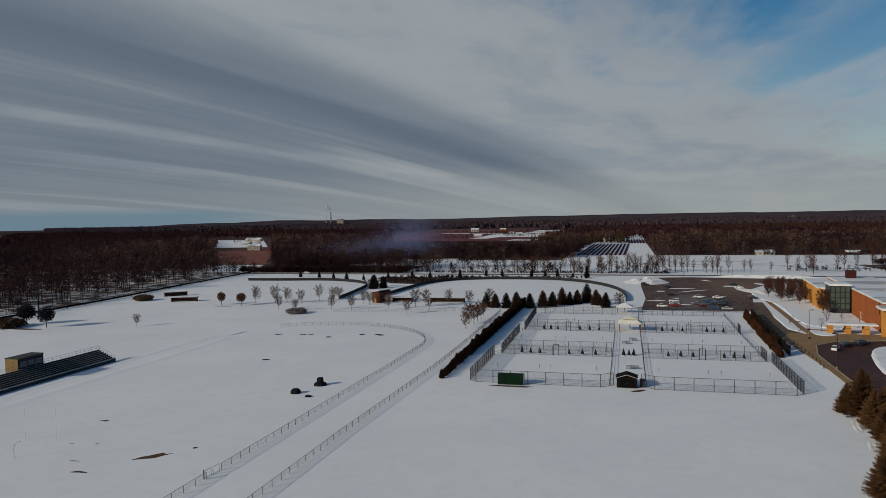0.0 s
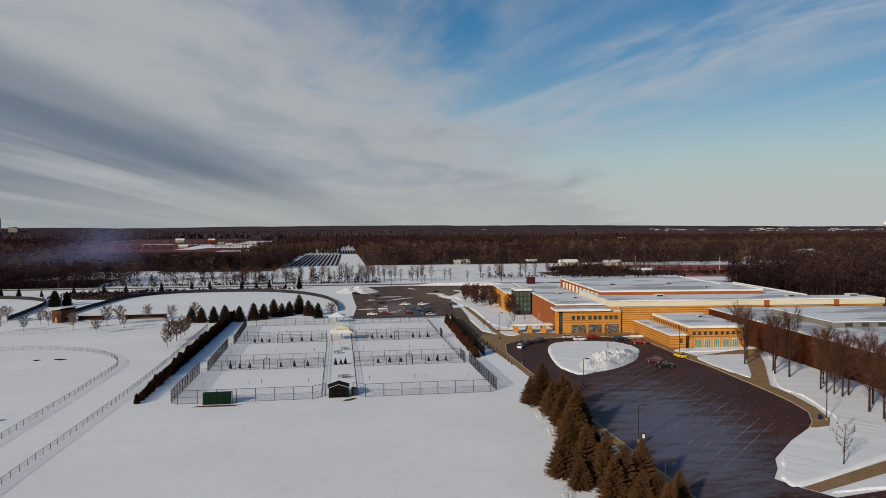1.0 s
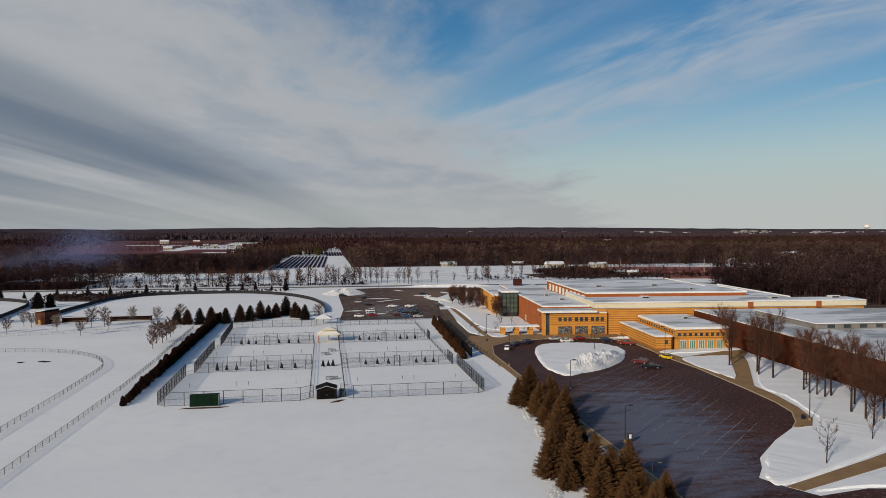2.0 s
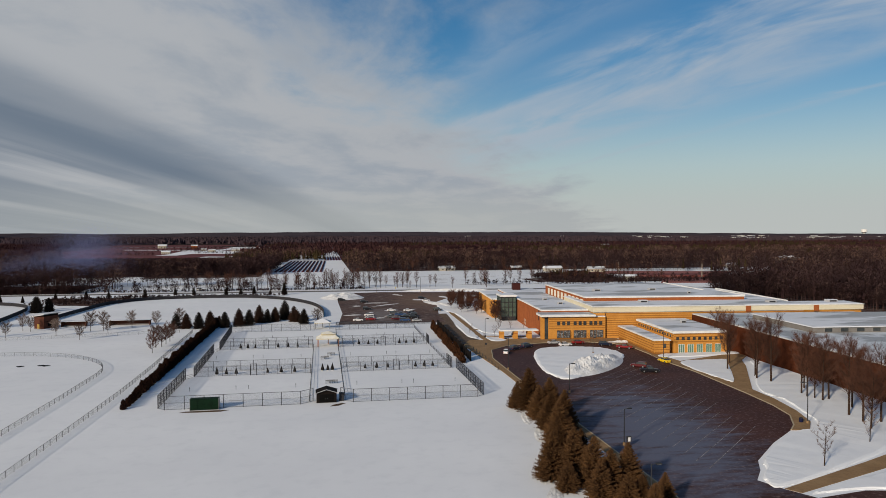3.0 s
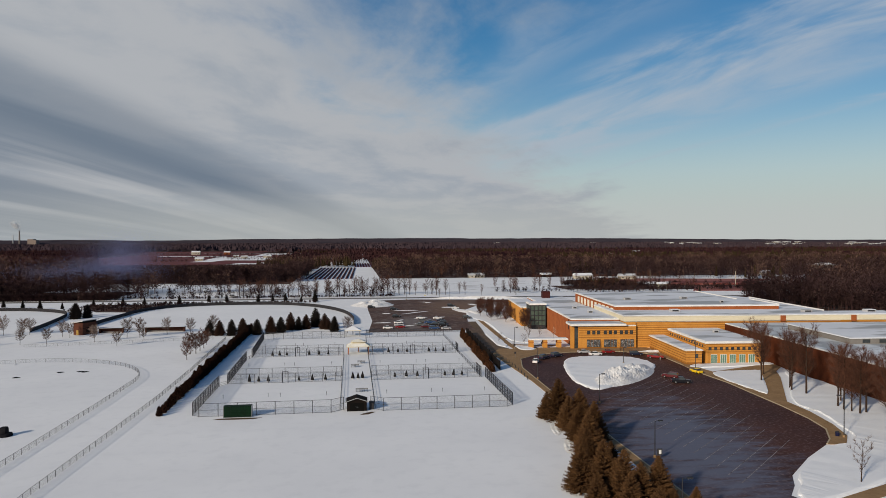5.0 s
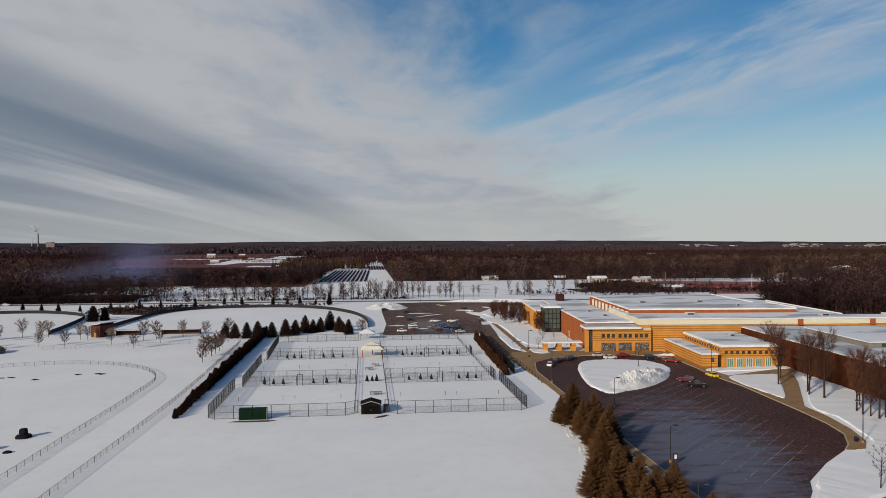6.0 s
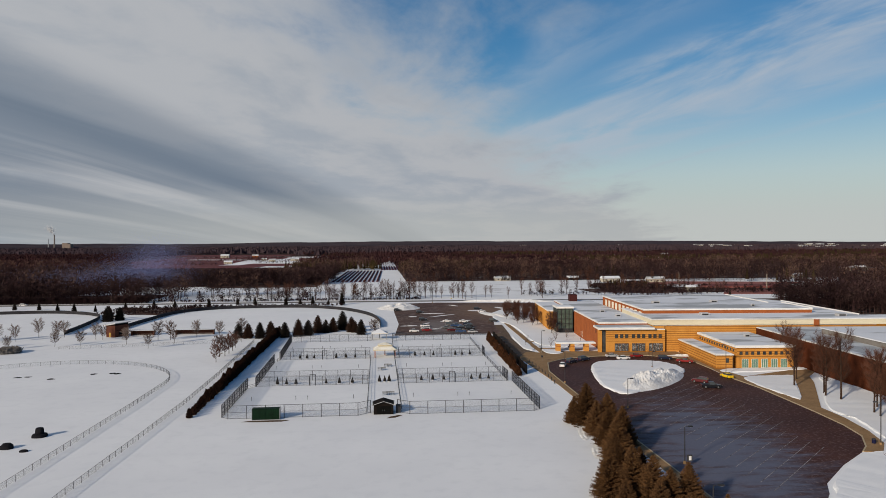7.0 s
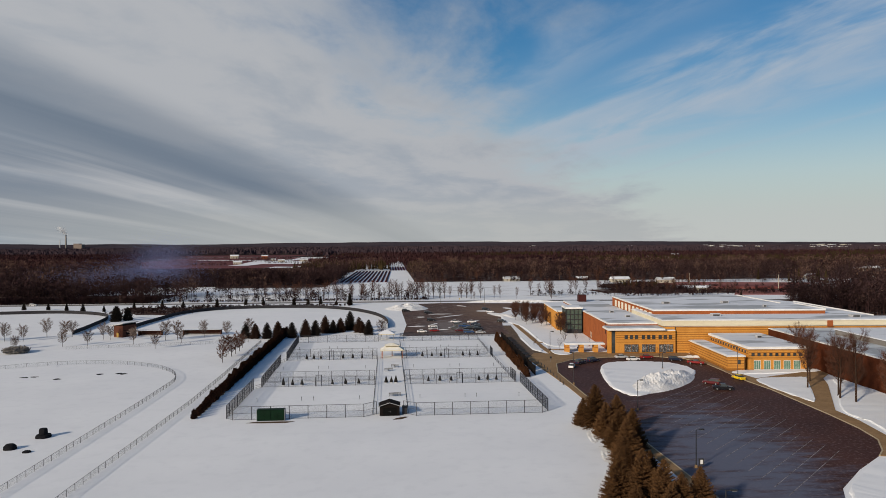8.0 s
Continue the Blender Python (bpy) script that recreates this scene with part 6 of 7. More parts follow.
# ---- woods and far country ----
def forest(name, label, spots, material, kind):
    """One mesh of many bare trees. spots: x, y, height. kind: 0 near (trunk and twig fans), 1 middle, 2 far clump, 3 pine."""
    rng = np.random.default_rng(len(spots) + kind)
    V, F = [], []
    n0 = 0
    for x, y, h in spots:
        if kind == 0:
            v, f = [], []
            w = 0.011 * h + 0.05 if y < 560 else 0.007 * h + 0.03
            a = rng.random() * 6.28
            for k in range(3):
                v.append((x + w * math.cos(a + 2.09 * k), y + w * math.sin(a + 2.09 * k), 0))
            v.append((x, y, h * (0.8 if y < 560 else 0.6)))
            f += [(0, 1, 3), (1, 2, 3), (2, 0, 3)]
            far = math.hypot(x, y) > 430
            m = 60 if far else 95
            wide = 0.22 + 0.19 * rng.random()
            az, ht, q_, ln, wd, up_ = rng.random(m) * 6.28, rng.random(m), rng.random(m) ** 0.5, 0.06 + 0.11 * rng.random(m), (0.16 if far else 0.05) + (0.34 if far else 0.10) * rng.random(m), 0.1 + 1.2 * rng.random(m)
            for k in range(m):
                c, s_ = math.cos(az[k]), math.sin(az[k])
                bz = h * (0.26 + 0.62 * ht[k])
                g = h * ln[k] / math.sqrt(1 + up_[k] ** 2)
                off = h * wide * q_[k] * math.sqrt(max(0.05, 1 - (2 * ht[k] - 0.85) ** 2 / 1.35))
                bx, by = x + c * off, y + s_ * off
                i = len(v)
                v += [(bx - s_ * wd[k], by + c * wd[k], bz), (bx + s_ * wd[k], by - c * wd[k], bz), (bx + c * g, by + s_ * g, bz + g * up_[k])]
                f.append((i, i + 1, i + 2))
        elif kind in (1, 2):
            m = 16 if kind == 1 else 6
            r = h * (0.28 if kind == 1 else 0.75)
            v, f = [], []
            for k in range(m):
                a, b = rng.random() * 6.28, rng.random()
                cx, cy, cz = x + r * b * math.cos(a), y + r * b * math.sin(a), h * (0.40 + 0.45 * rng.random())
                s = r * ((0.20 if kind == 1 else 0.3) + 0.25 * rng.random())
                t = rng.random() * 3.14
                i = len(v)
                v += [(cx - s * math.cos(t), cy - s * math.sin(t), cz - s * 0.8), (cx + s * math.cos(t), cy + s * math.sin(t), cz - s * 0.6), (cx + s * 0.3 * (rng.random() - 0.5), cy, min(h, cz + s * 1.3))]
                f.append((i, i + 1, i + 2))
            if kind == 1:
                i = len(v)
                v += [(x - 0.3, y, 0), (x + 0.3, y, 0), (x, y, h * 0.7)]
                f.append((i, i + 1, i + 2))
        else:
            v, f = [], []
            for t in range(4):
                z0, z1, r = h * (0.1 + 0.2 * t), h * (0.45 + 0.185 * t), h * 0.2 * (1 - 0.22 * t)
                i = len(v)
                a0 = rng.random() * 6
                for k in range(5):
                    rr = r * (0.7 + 0.5 * rng.random())
                    v.append((x + rr * math.cos(a0 + 1.257 * k), y + rr * math.sin(a0 + 1.257 * k), z0 + 0.1 * h * rng.random()))
                v.append((x, y, z1))
                f += [(i + k, i + (k + 1) % 5, i + 5) for k in range(5)]
        V += v
        F += [tuple(j + n0 for j in q) for q in f]
        n0 += len(v)
    ob = raw(name, V, F, material)
    return tagged(ob, label, "woodland", kind="stuff")


OPEN = [(-150, 30, 500, 545), (-246, -45, 588, 690), (-62, 10, 548, 700), (-50, 10, 700, 1030), (4, 27, 590, 1195), (30, 195, 690, 738), (-45, 34, 500, 600), (30, 250, 500, 690), (150, 330, 480, 560), (250, 400, 500, 676),
        (-560, -130, 850, 2080), (-820, -250, 2080, 2400), (448, 476, 690, 742), (488, 522, 640, 690), (556, 612, 770, 832), (196, 226, 690, 760), (226, 300, 660, 715), (655, 705, 1560, 1640)]


def is_open(x, y):
    if 515 < y < 1450 and 28.6 < math.degrees(math.atan2(-x, y)) < 33.0:
        return True
    return any(a <= x <= b and c <= y <= d for a, b, c, d in OPEN) and not (y > 840 and x < -0.345 * y)


def wooded(x, y):
    """Where the woods stand."""
    if is_open(x, y):
        return False
    if y < 500:
        return x < -279 - (y - 250) * 0.10 or x > max(0.6 * y - 2, 257 + (432 - y) * 0.20)
    if y < 560 and -150 < x < 250:
        return False
    if x > 240 and y < 676:
        return x > max(0.6 * y - 2, 257 + (432 - y) * 0.20)
    return y > 515 or x < -305


rw = random.Random(21)
near_s, mid_s, far_s, pine_s = [], [], [], []
while len(near_s) < 10500:
    x, y = rw.uniform(-900, 1050), rw.uniform(150, 950)
    if abs(x) > 140 + y * 1.1 or not wooded(x, y) or rw.random() > min(1.0, (430 / math.hypot(x, y)) ** 2 + 0.12):
        continue
    if x < -270 and y < 500 and rw.random() < 0.5:
        continue
    near_s.append((x, y, rw.uniform(9, 22) * (0.62 if is_open(x - 14, y) or is_open(x, y - 14) else 1.0)))
    if -165 < x < 40 and y < 600 and rw.random() < 0.5:
        near_s.pop()
while len(near_s) < 14500:
    x, y = rw.uniform(-620, -40), rw.uniform(504, 850)
    if wooded(x, y) and -x < y * 0.62 and not (x > -165 and y < 600 and rw.random() < 0.8):
        near_s.append((x, y, rw.uniform(11, 19)))
near_s = [t_ for t_ in near_s if not (-300 < t_[0] < -165 and t_[1] < 588 and rw.random() < (0.5 if t_[0] > -250 else 0.2))]
while len(near_s) < 17000:
    x, y = rw.uniform(235, 640), rw.uniform(260, 600)
    if wooded(x, y) and x < 140 + y * 1.1:
        near_s.append((x, y, rw.uniform(9, 17)))
while len(mid_s) < 15000:
    y = 940 + 1200 * rw.random() ** 1.25
    x = rw.uniform(-1, 1) * (150 + y * 0.98)
    if is_open(x, y):
        continue
    (pine_s if noise.noise(Vector((x / 500, y / 260, 1.7))) > 0.06 and rw.random() < 0.8 and x > -200 else mid_s).append((x, y, rw.uniform(11, 17)))
while len(far_s) < 15000:
    y = 2100 + 2650 * rw.random() ** 1.2
    x = rw.uniform(-1, 1) * y * 0.98
    if is_open(x, y) or noise.noise(Vector((x / 420, y / 170, 4.2))) > 0.42:
        continue
    far_s.append((x, y, rw.uniform(14, 21)))
for _ in range(700):
    x, y = rw.uniform(200, 900), rw.uniform(520, 940)
    if wooded(x, y) and noise.noise(Vector((x / 120, y / 90, 7))) > 0.15:
        pine_s.append((x, y, rw.uniform(10, 16)))
for _ in range(26):
    pine_s.append((rw.uniform(204, 236), rw.uniform(598, 612), rw.uniform(5, 9)))


def seen_over(spots):
    """Lower growth before the red fields, which lie open to view above it."""
    return [(x, y, min(h, 42 * (1 - y / 1260)) if -0.345 < x / y < -0.09 and y < 900 else h) for x, y, h in spots]


forest("woodland", "bare brown winter woodland behind the school grounds", seen_over(near_s), FOREST, 0)
pale_s = [(-590 - 9 * k + rw.uniform(-30, 30), 1010 + 15 * k + rw.uniform(-40, 40), rw.uniform(6, 11)) for k in range(26)]
while len(pale_s) < 1400:
    x, y = rw.uniform(-700, 900), rw.uniform(510, 1150)
    if abs(x) < y * 0.95 and wooded(x, y) and noise.noise(Vector((x / 90, y / 60, 9))) > -0.05:
        pale_s.append((x, y, rw.uniform(15, 23)))
forest("woodland_pale", "tall pale bare trees standing over the winter woods", seen_over(pale_s), FOREST_PALE, 0)
forest("woodland_middle", "bare brown winter woodland stretching away", mid_s, FOREST_MID, 1)
forest("woodland_far", "far woodland in a haze-tinted colour reaching the horizon", far_s, FOREST_FAR, 2)
forest("pine_wood", "dark pines among the bare winter woods", pine_s, PINE, 3)
FLOOR = surface("woodland_floor", (0.050, 0.030, 0.026), (0.078, 0.052, 0.046), (0.42, 0.43, 0.46), 0.02, 1.0, fine=5, stain=0.45, spec=0.0)
FLOOR_SNOWY = surface("snowy_woodland_floor", (0.07, 0.048, 0.04), (0.12, 0.095, 0.085), (0.62, 0.64, 0.67), 0.02, 1.0, fine=5, stain=0.9, spec=0.0, cut=(0.48, 0.58))
FLOOR_FAR = surface("far_woodland_floor", (0.034, 0.024, 0.023), (0.05, 0.034, 0.03), (0.3, 0.3, 0.32), 0.004, 1.0, fine=6, stain=0.25, spec=0.0)


def floor_sheet(name, points, z, material, label):
    return tagged(part(name, prism(points, -0.3, z), material), label, "ground", kind="structure")


floor_sheet("ground_wood_near", [(-900, 60), (-288, 60), (-283, 300), (-298, 430), (-314, 545), (-420, 545), (-900, 420)], 0.10, FLOOR_SNOWY, "woodland floor with much lying snow")
floor_sheet("ground_wood_west", [(-1400, 100), (-310, 100), (-300, 400), (-325, 545), (-310, 512), (-172, 512), (-172, 668), (-60, 668), (-60, 850), (-560, 850), (-560, 2080), (-2200, 2080), (-2200, 950), (-1400, 950)], 0.08, FLOOR, "brown woodland floor with patchy snow")
floor_sheet("ground_wood_east", [(300, 300), (1400, 200), (1400, 950), (600, 820), (480, 690), (480, 500), (300, 450)], 0.09, FLOOR, "brown woodland floor with patchy snow")
floor_sheet("ground_scrub_east", [(201, 240), (300, 240), (335, 470), (226, 478), (204, 352)], 0.06, FLOOR, "brown scrubby ground behind the school")
floor_sheet("ground_snow_yard", [(-296, 1440), (-150, 1405), (-150, 1620), (-312, 1690)], 0.22, SNOW, "snow-covered farm yard among the red fields")
floor_sheet("ground_red_field", [(-560, 850), (-130, 850), (-130, 1160), (-190, 1180), (-150, 1330), (-130, 2080), (-560, 2080)], 0.07, FAR_BRICK, "reddish brown stubble field with traces of snow")
floor_sheet("ground_red_wedge", [(-337, 600), (-405, 600), (-560, 860), (-485, 890)], 0.16, surface("rust_stubble", (0.20, 0.07, 0.05), (0.15, 0.055, 0.042), (0.34, 0.27, 0.25), 0.02, 0.95, fine=5, stain=0.4), "reddish brown stubble field beside the woods")
floor_sheet("ground_clearing_near", [(-292, 512), (-345, 512), (-404, 598), (-338, 598)], 0.15, SNOW, "snow strip before the stubble field")
floor_sheet("ground_clearing_far", [(-560, 1010), (-640, 980), (-895, 1380), (-775, 1380)], 0.17, SNOW, "snowy clearing with farm sheds")
for k, pts in enumerate(([(-300, 1330), (-235, 1900), (-205, 1950), (-262, 1330)], [(-470, 1750), (-300, 1700), (-300, 1735), (-470, 1800)], [(-250, 1900), (-132, 1850), (-132, 2040), (-250, 2060)], [(-215, 1150), (-160, 1130), (-160, 1240), (-200, 1260)])):
    floor_sheet(f"ground_snow_lane_{k + 1}", pts, 0.12 + 0.01 * k, SNOW, "snow-covered strip across the red fields")
floor_sheet("ground_red_field_far", [(-820, 2095), (-300, 2095), (-255, 2390), (-830, 2390)], 0.6, FAR_BRICK, "reddish brown stubble field with traces of snow")
floor_sheet("ground_snow_strip", [(-246, 590), (-165, 590), (-165, 688), (-246, 688)], 0.15, SNOW, "snow field behind the first trees of the wood")
floor_sheet("ground_far_wood", [(-4900, 2090), (4900, 2090), (4900, 4900), (-4900, 4900)], 0.5, FLOOR_FAR, "brown far woodland floor with traces of snow")
for k, (x0, x1, y0, y1) in enumerate(((28, 680, 742, 2080), (750, 2400, 950, 2080), (-120, -50, 1000, 2080), (340, 900, 800, 960))):
    floor_sheet(f"ground_wood_{k + 1}", [(x0, y0), (x1, y0), (x1, y1), (x0, y1)], 0.10 + 0.01 * k, FLOOR, "brown woodland floor with patchy snow")

floor_sheet("ground_scrub_field", [(-172, 476), (-165, 452), (-150, 428), (-128, 424), (-118, 446), (-112, 474)], 0.06, FLOOR, "brown scrubby ground with patchy snow")
floor_sheet("ground_scrub", [(176, 560), (214, 545), (262, 548), (330, 536), (398, 540), (398, 612), (250, 612), (252, 676), (214, 682), (196, 640), (206, 606), (172, 596)], 0.11, FLOOR, "brown scrubby ground with patchy snow")

# low hills on the skyline
V, F = [], []
n = 220
for i in range(n + 1):
    a = radians(-62 + 124 * i / n)
    rr = 4780
    x, y = rr * math.sin(a), rr * math.cos(a)
    hgt = 43 + 3 * noise.noise(Vector((i * 0.12, 0.3, 0))) + 2.5 * noise.noise(Vector((i * 0.6, 2.3, 0))) + (12 * math.exp(-((a + 0.48) / 0.05) ** 2) + 10 * math.exp(-((a + 0.36) / 0.06) ** 2) + 8 * math.exp(-((a + 0.62) / 0.05) ** 2))
    hgt -= 13 / (1 + math.exp((a + 0.20) * 18)) + 17 / (1 + math.exp(-(a - 0.47) * 14))
    hgt *= 0.25 + 0.75 / (1 + math.exp(-(a + 0.64) * 28))
    V += [(x * 0.93, y * 0.93, 0), (x * 0.98, y * 0.98, hgt * 0.8), (x, y, hgt), (x * 1.01, y * 1.01, 0)]
    if i:
        b = 4 * i
        F += [(b - 4, b, b + 1, b - 3), (b - 3, b + 1, b + 2, b - 2), (b - 2, b + 2, b + 3, b - 1)]
# the hills' bluish grey carries the distance haze in its colour
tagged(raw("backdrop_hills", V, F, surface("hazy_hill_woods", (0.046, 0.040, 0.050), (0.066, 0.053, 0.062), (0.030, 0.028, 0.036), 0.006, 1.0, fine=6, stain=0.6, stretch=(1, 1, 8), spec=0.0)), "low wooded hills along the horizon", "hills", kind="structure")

# lanes: the road behind the fields, verge shrubs
slab("road_north", [(-330, 497), (-110, 497), (60, 493), (130, 489), (330, 470), (330, 478), (130, 498), (60, 502), (-110, 506), (-330, 506)], -0.2, 0.05, ROADGREY, "grey salted road behind the ball fields", "road")
slab("road_west", [(-279, 150), (-273, 150), (-276, 300), (-288, 400), (-302, 540), (-309, 540), (-294, 400), (-282, 300)], -0.2, 0.05, ASPHALT, "dark lane along the edge of the woods", "road")
guard = thing("lane_fence", "dark low fence beside the lane at the wood edge", "fence")
part("rail", ribbon([(-272, 200), (-274, 282), (-277, 334), (-286, 387), (-291, 460), (-300, 536)], 0.12, 0.5, 1.3), DARK_TIMBER, guard)
for k in range(24):
    y = 205 + k * 13.5
    x = -272 - max(0, y - 282) * 0.105
    part("post", box(x - 0.12, x + 0.12, y - 0.12, y + 0.12, 0, 1.5), DARK_TIMBER, guard)
rb = random.Random(31)
brush = []
for _ in range(750):
    x = rb.uniform(-330, 30)
    brush.append((x, 513 + rb.uniform(-4, 12) * rb.random() + (8 if x < -150 else 0), rb.uniform(0.8, 2.2) if rb.random() < 0.75 else rb.uniform(4, 10)))
for _ in range(160):
    brush.append((rb.uniform(-130, -25), 470 + rb.uniform(-2, 3), rb.uniform(1.2, 2.2)))
for x0, y0, x1, y1, n_ in ((180, 520, 330, 545, 110), (186, 575, 252, 580, 200), (185, 598, 252, 604, 220), (200, 555, 330, 548, 160), (200, 630, 260, 660, 120), (215, 600, 300, 600, 60), (290, 600, 400, 592, 40), (34, 742, 250, 738, 240), (110, 545, 250, 532, 90), (-560, 1060, -130, 1050, 160), (-560, 1350, -300, 1330, 120), (-250, 1450, -130, 1440, 70), (-560, 1600, -250, 1560, 120), (-560, 1900, -250, 1880, 120)):
    for _ in range(n_):
        f = rb.random()
        brush.append((x0 + (x1 - x0) * f, y0 + (y1 - y0) * f + rb.uniform(-8, 8), rb.uniform(2.0, 6.0) * (1.0 if y0 < 1000 else 1.3)))
for _ in range(260):
    brush.append((rb.uniform(-168, -118), rb.uniform(428, 474), rb.uniform(0.8, 2.8)))
for _ in range(90):
    brush.append((rb.uniform(-320, -140), rb.uniform(1560, 1800), rb.uniform(5, 11)))
for _ in range(900):
    brush.append((rb.uniform(-310, -165), 508 + rb.uniform(0, 10), rb.uniform(2.5, 6)))
forest("brushwood", "dark bare brushwood along the road", brush, FOREST, 0)
road_trees = [bare_tree(91 + k, 14.0, 0.2, 0.25, "thin bare tree in a row beyond the road", "trees beyond the road", 1.5, TWIG_DARK, 0.2, 0.9, 0.013, 0.8) for k in range(3)]
rt = random.Random(41)
spots_t = [(-90 + 4.6 * k + rt.uniform(-2, 2), 522 + rt.uniform(-4, 10), rt.uniform(0.75, 1.2)) for k in range(24)]
spots_t += [(18 + x, 520 + rt.uniform(0, 8), s) for x, s in ((0, 1.1), (4, 1.2), (7, 1.2), (12, 1.0), (16, 1.15), (24, 1.2), (28, 0.8), (37, 1.15), (41, 1.0), (44, 1.0), (51, 1.0), (62, 0.9), (66, 0.8))]
spots_t += [(x, y, s) for x, y, s in ((112, 545, 1.0), (128, 548, 0.9), (146, 550, 1.3), (149, 546, 1.1), (160, 556, 0.9), (172, 560, 1.0), (187, 560, 1.0), (201, 560, 0.9), (214, 556, 1.0), (232, 550, 0.9), (62, 505, 0.6), (95, 512, 0.8))]
spots_t += [(rt.gauss(c, 4), rt.uniform(512, 548), rt.uniform(0.5, 1.35)) for c in (-66, -40, -18, 6, 22, 40, 58, 120) for k in range(4)]
spots_t += [(rt.uniform(170, 300), rt.uniform(535, 690), rt.uniform(0.6, 1.0)) for k in range(34)] + [(rt.uniform(40, 240), rt.uniform(738, 752), rt.uniform(0.7, 1.1)) for k in range(22)]
plant(road_trees, spots_t, 0.2, 11)


streaks = thing("stubble_streaks", "thin brown grass streaks showing through the snow field", "grass", kind="stuff")
bm = bmesh.new()
for k in range(60):
    x, y, w = rt.uniform(38, 240), rt.uniform(530, 680), rt.uniform(3, 16)
    prism_pts = [(x - w, y), (x - w * 0.3, y - rt.uniform(0.3, 1.2)), (x + w * 0.5, y - rt.uniform(0.2, 1.0)), (x + w, y + 0.2), (x + w * 0.2, y + rt.uniform(0.4, 1.4))]
    f = bm.faces.new([bm.verts.new((*p, 0.03)) for p in prism_pts])
part("grass", bm, FLOOR, streaks)

# plant nursery: rows of dark hoops over snow
nur = thing("nursery_beds", "rows of dark covered nursery beds on snow", "nursery")
for k in range(11):
    x = -50 + k * 4.7
    bm = bmesh.new()
    prof = [(-0.85, 0), (-0.75, 0.7), (-0.3, 1.0), (0.3, 1.0), (0.75, 0.7), (0.85, 0)]
    loft([[(x + 1.45 * px + dx_, y_, pz) for px, pz in prof] for y_, dx_ in ((745, 0), (1015, 5))], bm)
    part("bed", bm, surface("plum_netting", (0.040, 0.010, 0.016), (0.070, 0.018, 0.024), None, 0.1, 0.9) if k == 0 else NET, nur)
    if k == 0:
        NET = nur.children[0].data.materials[0]
for k in range(7):
    part("bed", box(2 + k * 4.2, 4.3 + k * 4.2, 1050, 1180, 0, 1.3), NET, nur)


def house(x, y, w, d, h, wall_material, label, turn=0, roof_material=None):
    t = thing("house", label, "house", x, y, 0, turn, group="far houses")
    part("wall", box(-w / 2, w / 2, -d / 2, d / 2, 0, h), wall_material, t)
    bm = bmesh.new()
    rise = d * 0.3
    a = [bm.verts.new((-w / 2 - 0.5, yy, zz)) for yy, zz in ((-d / 2 - 0.6, h), (0, h + rise), (d / 2 + 0.6, h))]
    b = [bm.verts.new((w / 2 + 0.5, yy, zz)) for yy, zz in ((-d / 2 - 0.6, h), (0, h + rise), (d / 2 + 0.6, h))]
    for f in ((a[0], b[0], b[1], a[1]), (a[1], b[1], b[2], a[2]), (a[0], a[1], a[2]), (b[2], b[1], b[0]), (a[2], b[2], b[0], a[0])):
        bm.faces.new(f)
    part("roof", bm, roof_material or SNOW_ROOF, t)
    for k in (-0.3, 0.1, 0.34):
        part("window", box(w * k - 0.7, w * k + 0.7, -d / 2 - 0.06, -d / 2 - 0.004, h * 0.35, h * 0.72), DARK_GLASS, t)
    part("door", box(-w * 0.08 - 0.5, -w * 0.08 + 0.5, -d / 2 - 0.05, -d / 2 - 0.004, 0, 2.05), DARK_TIMBER, t)
    return t


PALE = surface("pale_siding", (0.40, 0.37, 0.31), (0.34, 0.31, 0.26), None, 0.3, 0.8)
for row in ((131.5, 742, 17, 8, 2.8, PALE, "cream house with a snowy roof at the wood edge", 4), (209.5, 743, 12, 7, 2.4, DARK_TIMBER, "brown house with a snowy roof among trees", -8), (239, 706, 19, 8, 3.4, PALE, "tan house with snow on its roof", 6), (256, 554, 7, 5, 4.0, PALE, "small white shed beside dark conifers"),
            (279.5, 686, 17, 8, 3.4, PALE, "pale low house with a bright snow roof", -6), (460, 728, 12, 8, 3.4, PALE, "pale house with a bright snow roof", 10), (503.5, 676, 19, 8, 3.4, BRICK, "brick house with a snowy roof", -10),
            (582, 812, 8, 7, 7.5, PALE, "pale gabled house above the woods", 25), (601, 822, 14, 9, 7.5, PALE, "cream gabled house above the woods", 5), (680, 1610, 16, 10, 9, PALE, "small pale house among far trees"), (-520, 900, 18, 10, 6, PALE, "tan house among bare trees", 12), (-745, 1290, 34, 12, 4, PALE, "long pale low building in a snowy clearing"), (-650, 1100, 14, 9, 3.5, PALE, "pale shed in a snowy clearing"),
            (-235, 1560, 14, 8, 4.0, PALE, "pale shed on snowy ground"), (-190, 1590, 18, 9, 4.5, PALE, "white shed on snowy ground"), (-265, 1640, 11, 7, 4.0, PALE, "small pale barn on snowy ground"), (-330, 1900, 16, 10, 7, BRICK, "brick farmhouse on snowy ground"), (-420, 1950, 22, 11, 7, PALE, "pale farmhouse on snowy ground"), (-300, 1420, 16, 9, 4, PALE, "farm building on snow")):
    house(*row)
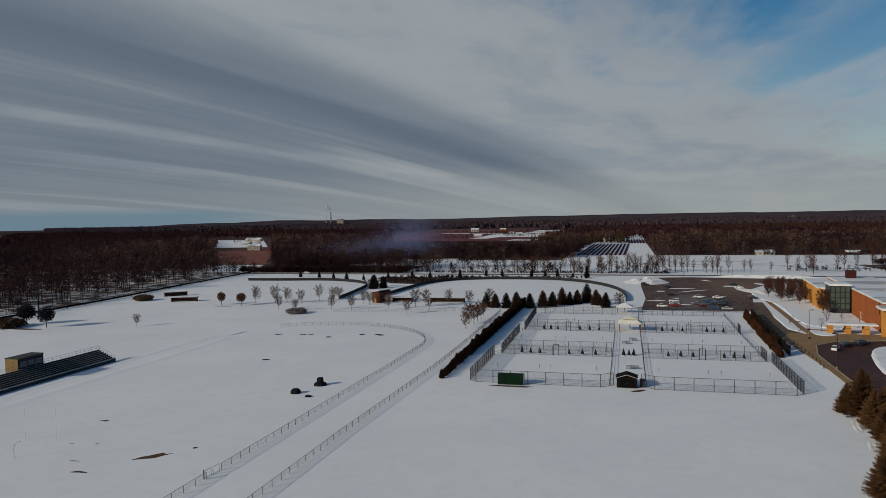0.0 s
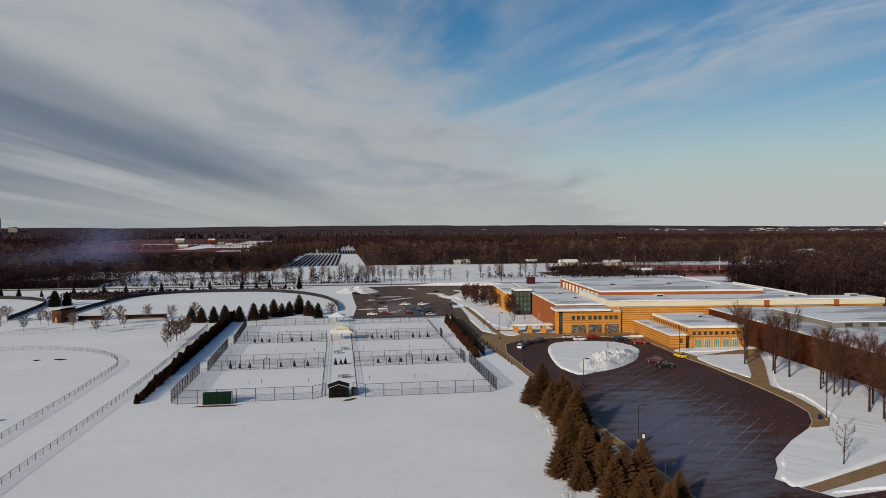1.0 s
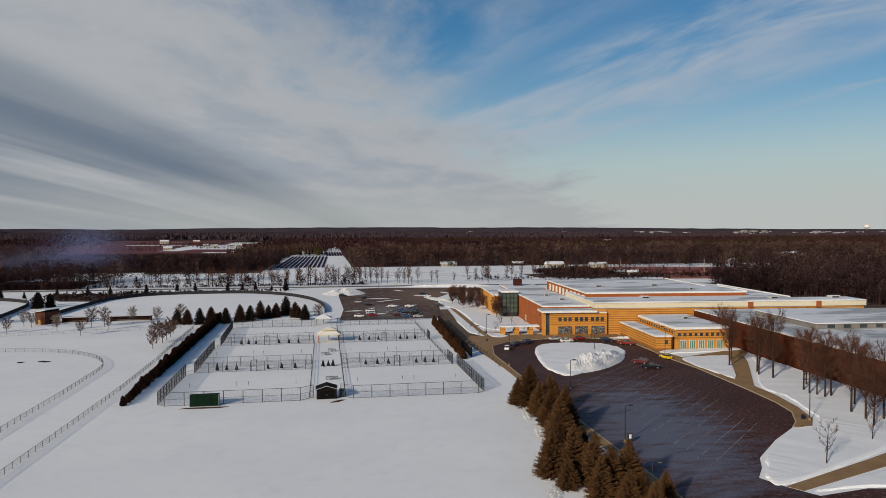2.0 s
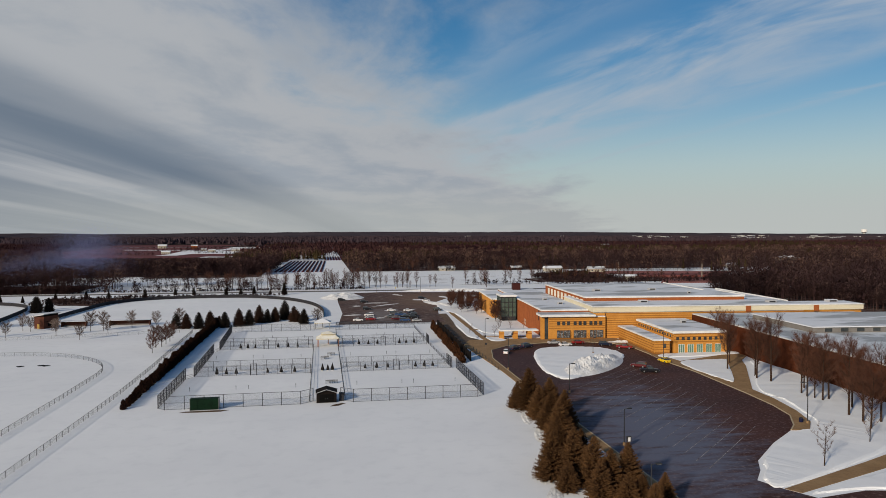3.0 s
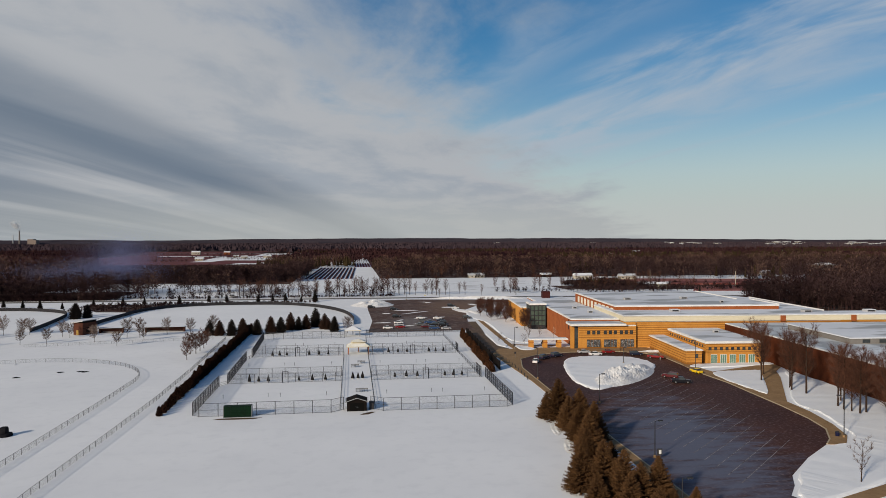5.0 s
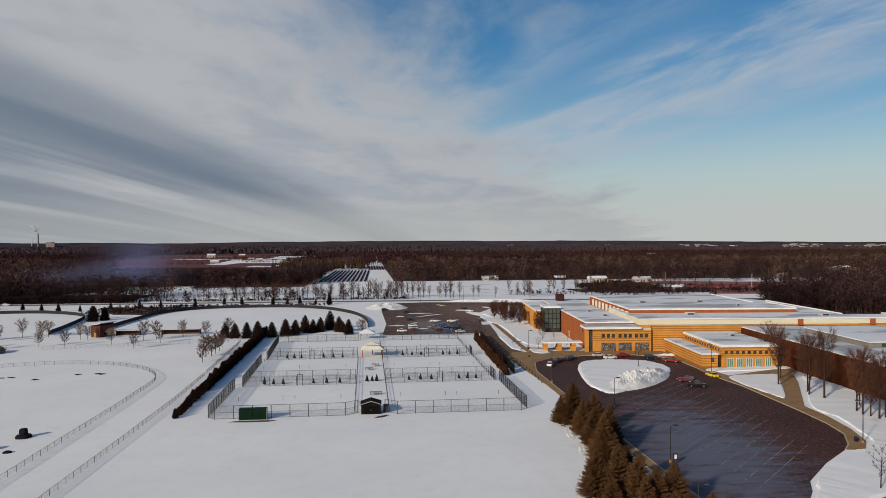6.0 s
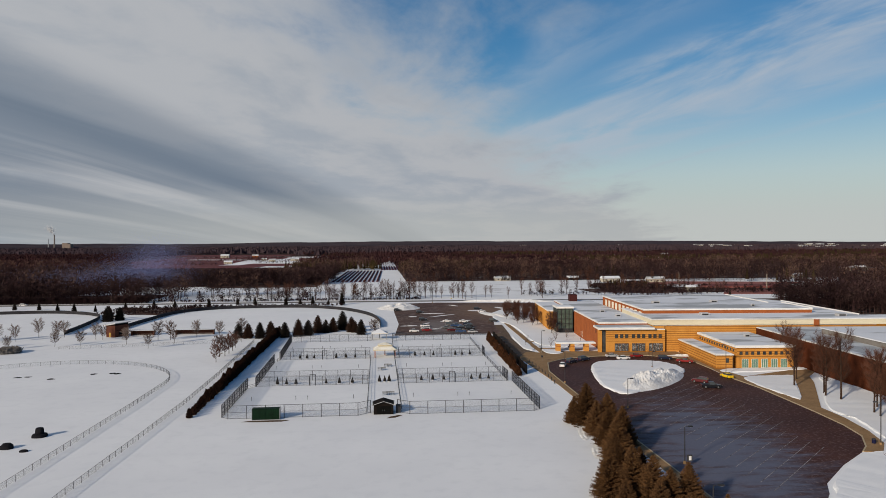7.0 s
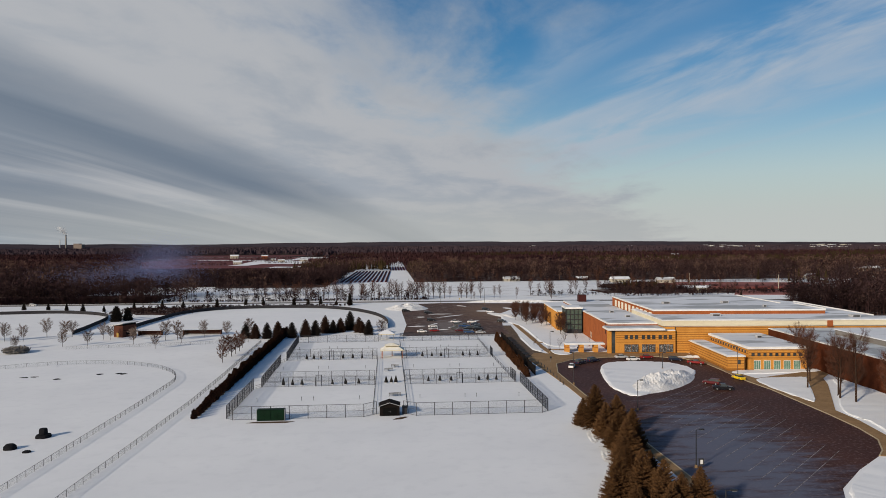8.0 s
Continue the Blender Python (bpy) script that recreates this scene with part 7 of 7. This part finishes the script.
# reddish low plantations far off
PINK_FIELD = surface("pink_stubble", (0.27, 0.105, 0.092), (0.20, 0.075, 0.068), (0.42, 0.30, 0.28), 0.03, 0.95, fine=6, stain=0.4, stretch=(0.3, 2.5, 1))
floor_sheet("ground_pink_field_1", [(238, 653), (391, 630), (425, 664), (256, 706)], 0.18, PINK_FIELD, "pale reddish crop field with traces of snow")
floor_sheet("ground_pink_field_2", [(270, 526), (312, 519), (338, 566), (296, 574)], 0.18, PINK_FIELD, "pale reddish crop field with traces of snow")
t = thing("plantation", "dense dark red shrub rows on far snow", "plantation", kind="stuff")
part("rows", prism([(282, 592), (357, 578), (374, 604), (296, 618)], 0, 2.2), RED_FIELD, t)


def utility_pole(x, y, h):
    t = thing("utility_pole", "pale weathered utility pole at the field edge", "utility pole", x, y, group="utility poles")
    part("pole", rod((0, 0, 0), (0, 0, h), 0.32, 0.22, 7), PALE, t)
    part("crossarm", box(-1.2, 1.2, -0.1, 0.1, h - 1.2, h - 0.95), DARK_TIMBER, t)


for x, y, h in ((334, 574, 13), (291, 655, 11), (296, 428, 12)):
    utility_pole(x, y, h)
# power plant chimney on the skyline
PLANT = surface("plant_cladding", (0.22, 0.18, 0.16), None, None, 0.02, 0.9)
ch = thing("chimney", "tall grey power station chimney on the horizon", "chimney", -1862, 4200)
part("shaft", rod((0, 0, 0), (0, 0, 90), 5.0, 3.2, 12), surface("chimney_concrete", (0.20, 0.18, 0.17), None, None, 0.02, 0.9), ch)
part("rim", rod((0, 0, 90), (0, 0, 93), 3.8, 3.6, 12), STEEL_DARK, ch)
part("short_stack", rod((-34, 0, 0), (-34, 0, 68), 2.6, 2.0, 10), GREY_PANEL, ch)
part("boiler_house", box(50, 80, -20, 20, 0, 44), PLANT, ch)
part("turbine_hall", box(80.3, 96, -20, 20, 0, 39), PLANT, ch)
tw = thing("water_tower", "white water tower above the far woods", "water tower", 3117, 3592)
part("tank", rod((0, 0, 36), (0, 0, 52), 17, 16, 14), WHITE_TRIM, tw)
part("cone", rod((0, 0, 28), (0, 0, 35.99), 4, 17, 14), WHITE_TRIM, tw)
part("stem", rod((0, 0, 0), (0, 0, 28), 4.0, 4.0, 10), WHITE_TRIM, tw)
# pale far town beyond the woods
rtn = random.Random(77)
for k in range(64):
    a = rtn.choice((0.20, 0.35, 0.44, 0.46, 0.475, 0.49, 0.565, 0.585, 0.60, 0.66, 0.68, 0.70)) + rtn.gauss(0, 0.012)
    d = rtn.uniform(2900, 4300)
    t = thing("far_building", "pale flat-roofed building in the far town", "building", d * math.sin(a), d * math.cos(a), 0, rtn.uniform(-20, 20), group="far town")
    w, h = rtn.uniform(8, 30), rtn.uniform(12, 20)
    part("wall", box(-w / 2, w / 2, -12, 12, 0, h), PALE if k % 3 else GREY_PANEL, t)
    part("roof", box(-w / 2 - 0.5, w / 2 + 0.5, -12.5, 12.5, h + 0.01, h + 1.2), SNOW_ROOF, t)

# thin smoke drifting over the woods: a haze of fine flecks
rs = np.random.default_rng(5)
c, d = [], []
for x, y, z, sx, sz, count in ((-196, 585, 16, 19, 7, 130000), (-184, 590, 29, 14, 9, 120000), (-232, 585, 11, 24, 6, 80000)):
    c.append(np.stack([rs.normal(x, sx, count), rs.normal(y, 10, count), np.abs(rs.normal(z, sz, count)) + 1], 1))
    d.append(rs.normal(0, 0.060, (count, 2, 3)))
c, d = np.concatenate(c), np.concatenate(d)
V = np.stack([c, c + d[:, 0], c + d[:, 1]], 1).reshape(-1, 3).tolist()
F = np.arange(len(V)).reshape(-1, 3).tolist()
tagged(raw("smoke", V, F, surface("smoke_flecks", (0.34, 0.42, 0.78), (0.30, 0.38, 0.72), None, 0.1, 1.0, spec=0.0)), "thin bluish smoke drifting over the bare woods", "smoke", kind="stuff")


V, F = [], []
for k in range(9000):
    f = rs.random() ** 0.6 * 0.7
    p = np.array((-1862 - 45 * f + rs.normal(0, 5 + 12 * f), 4200 + rs.normal(0, 6), 94 + 60 * f + rs.normal(0, 3 + 7 * f)))
    q = rs.normal(0, 0.55, (2, 3))
    i = len(V)
    V += [tuple(p), tuple(p + q[0]), tuple(p + q[1])]
    F.append((i, i + 1, i + 2))
tagged(raw("steam", V, F, surface("steam_flecks", (0.8, 0.82, 0.85), None, None, 0.1, 1.0, spec=0.0)), "small white steam plume over the far chimney", "smoke", kind="stuff")
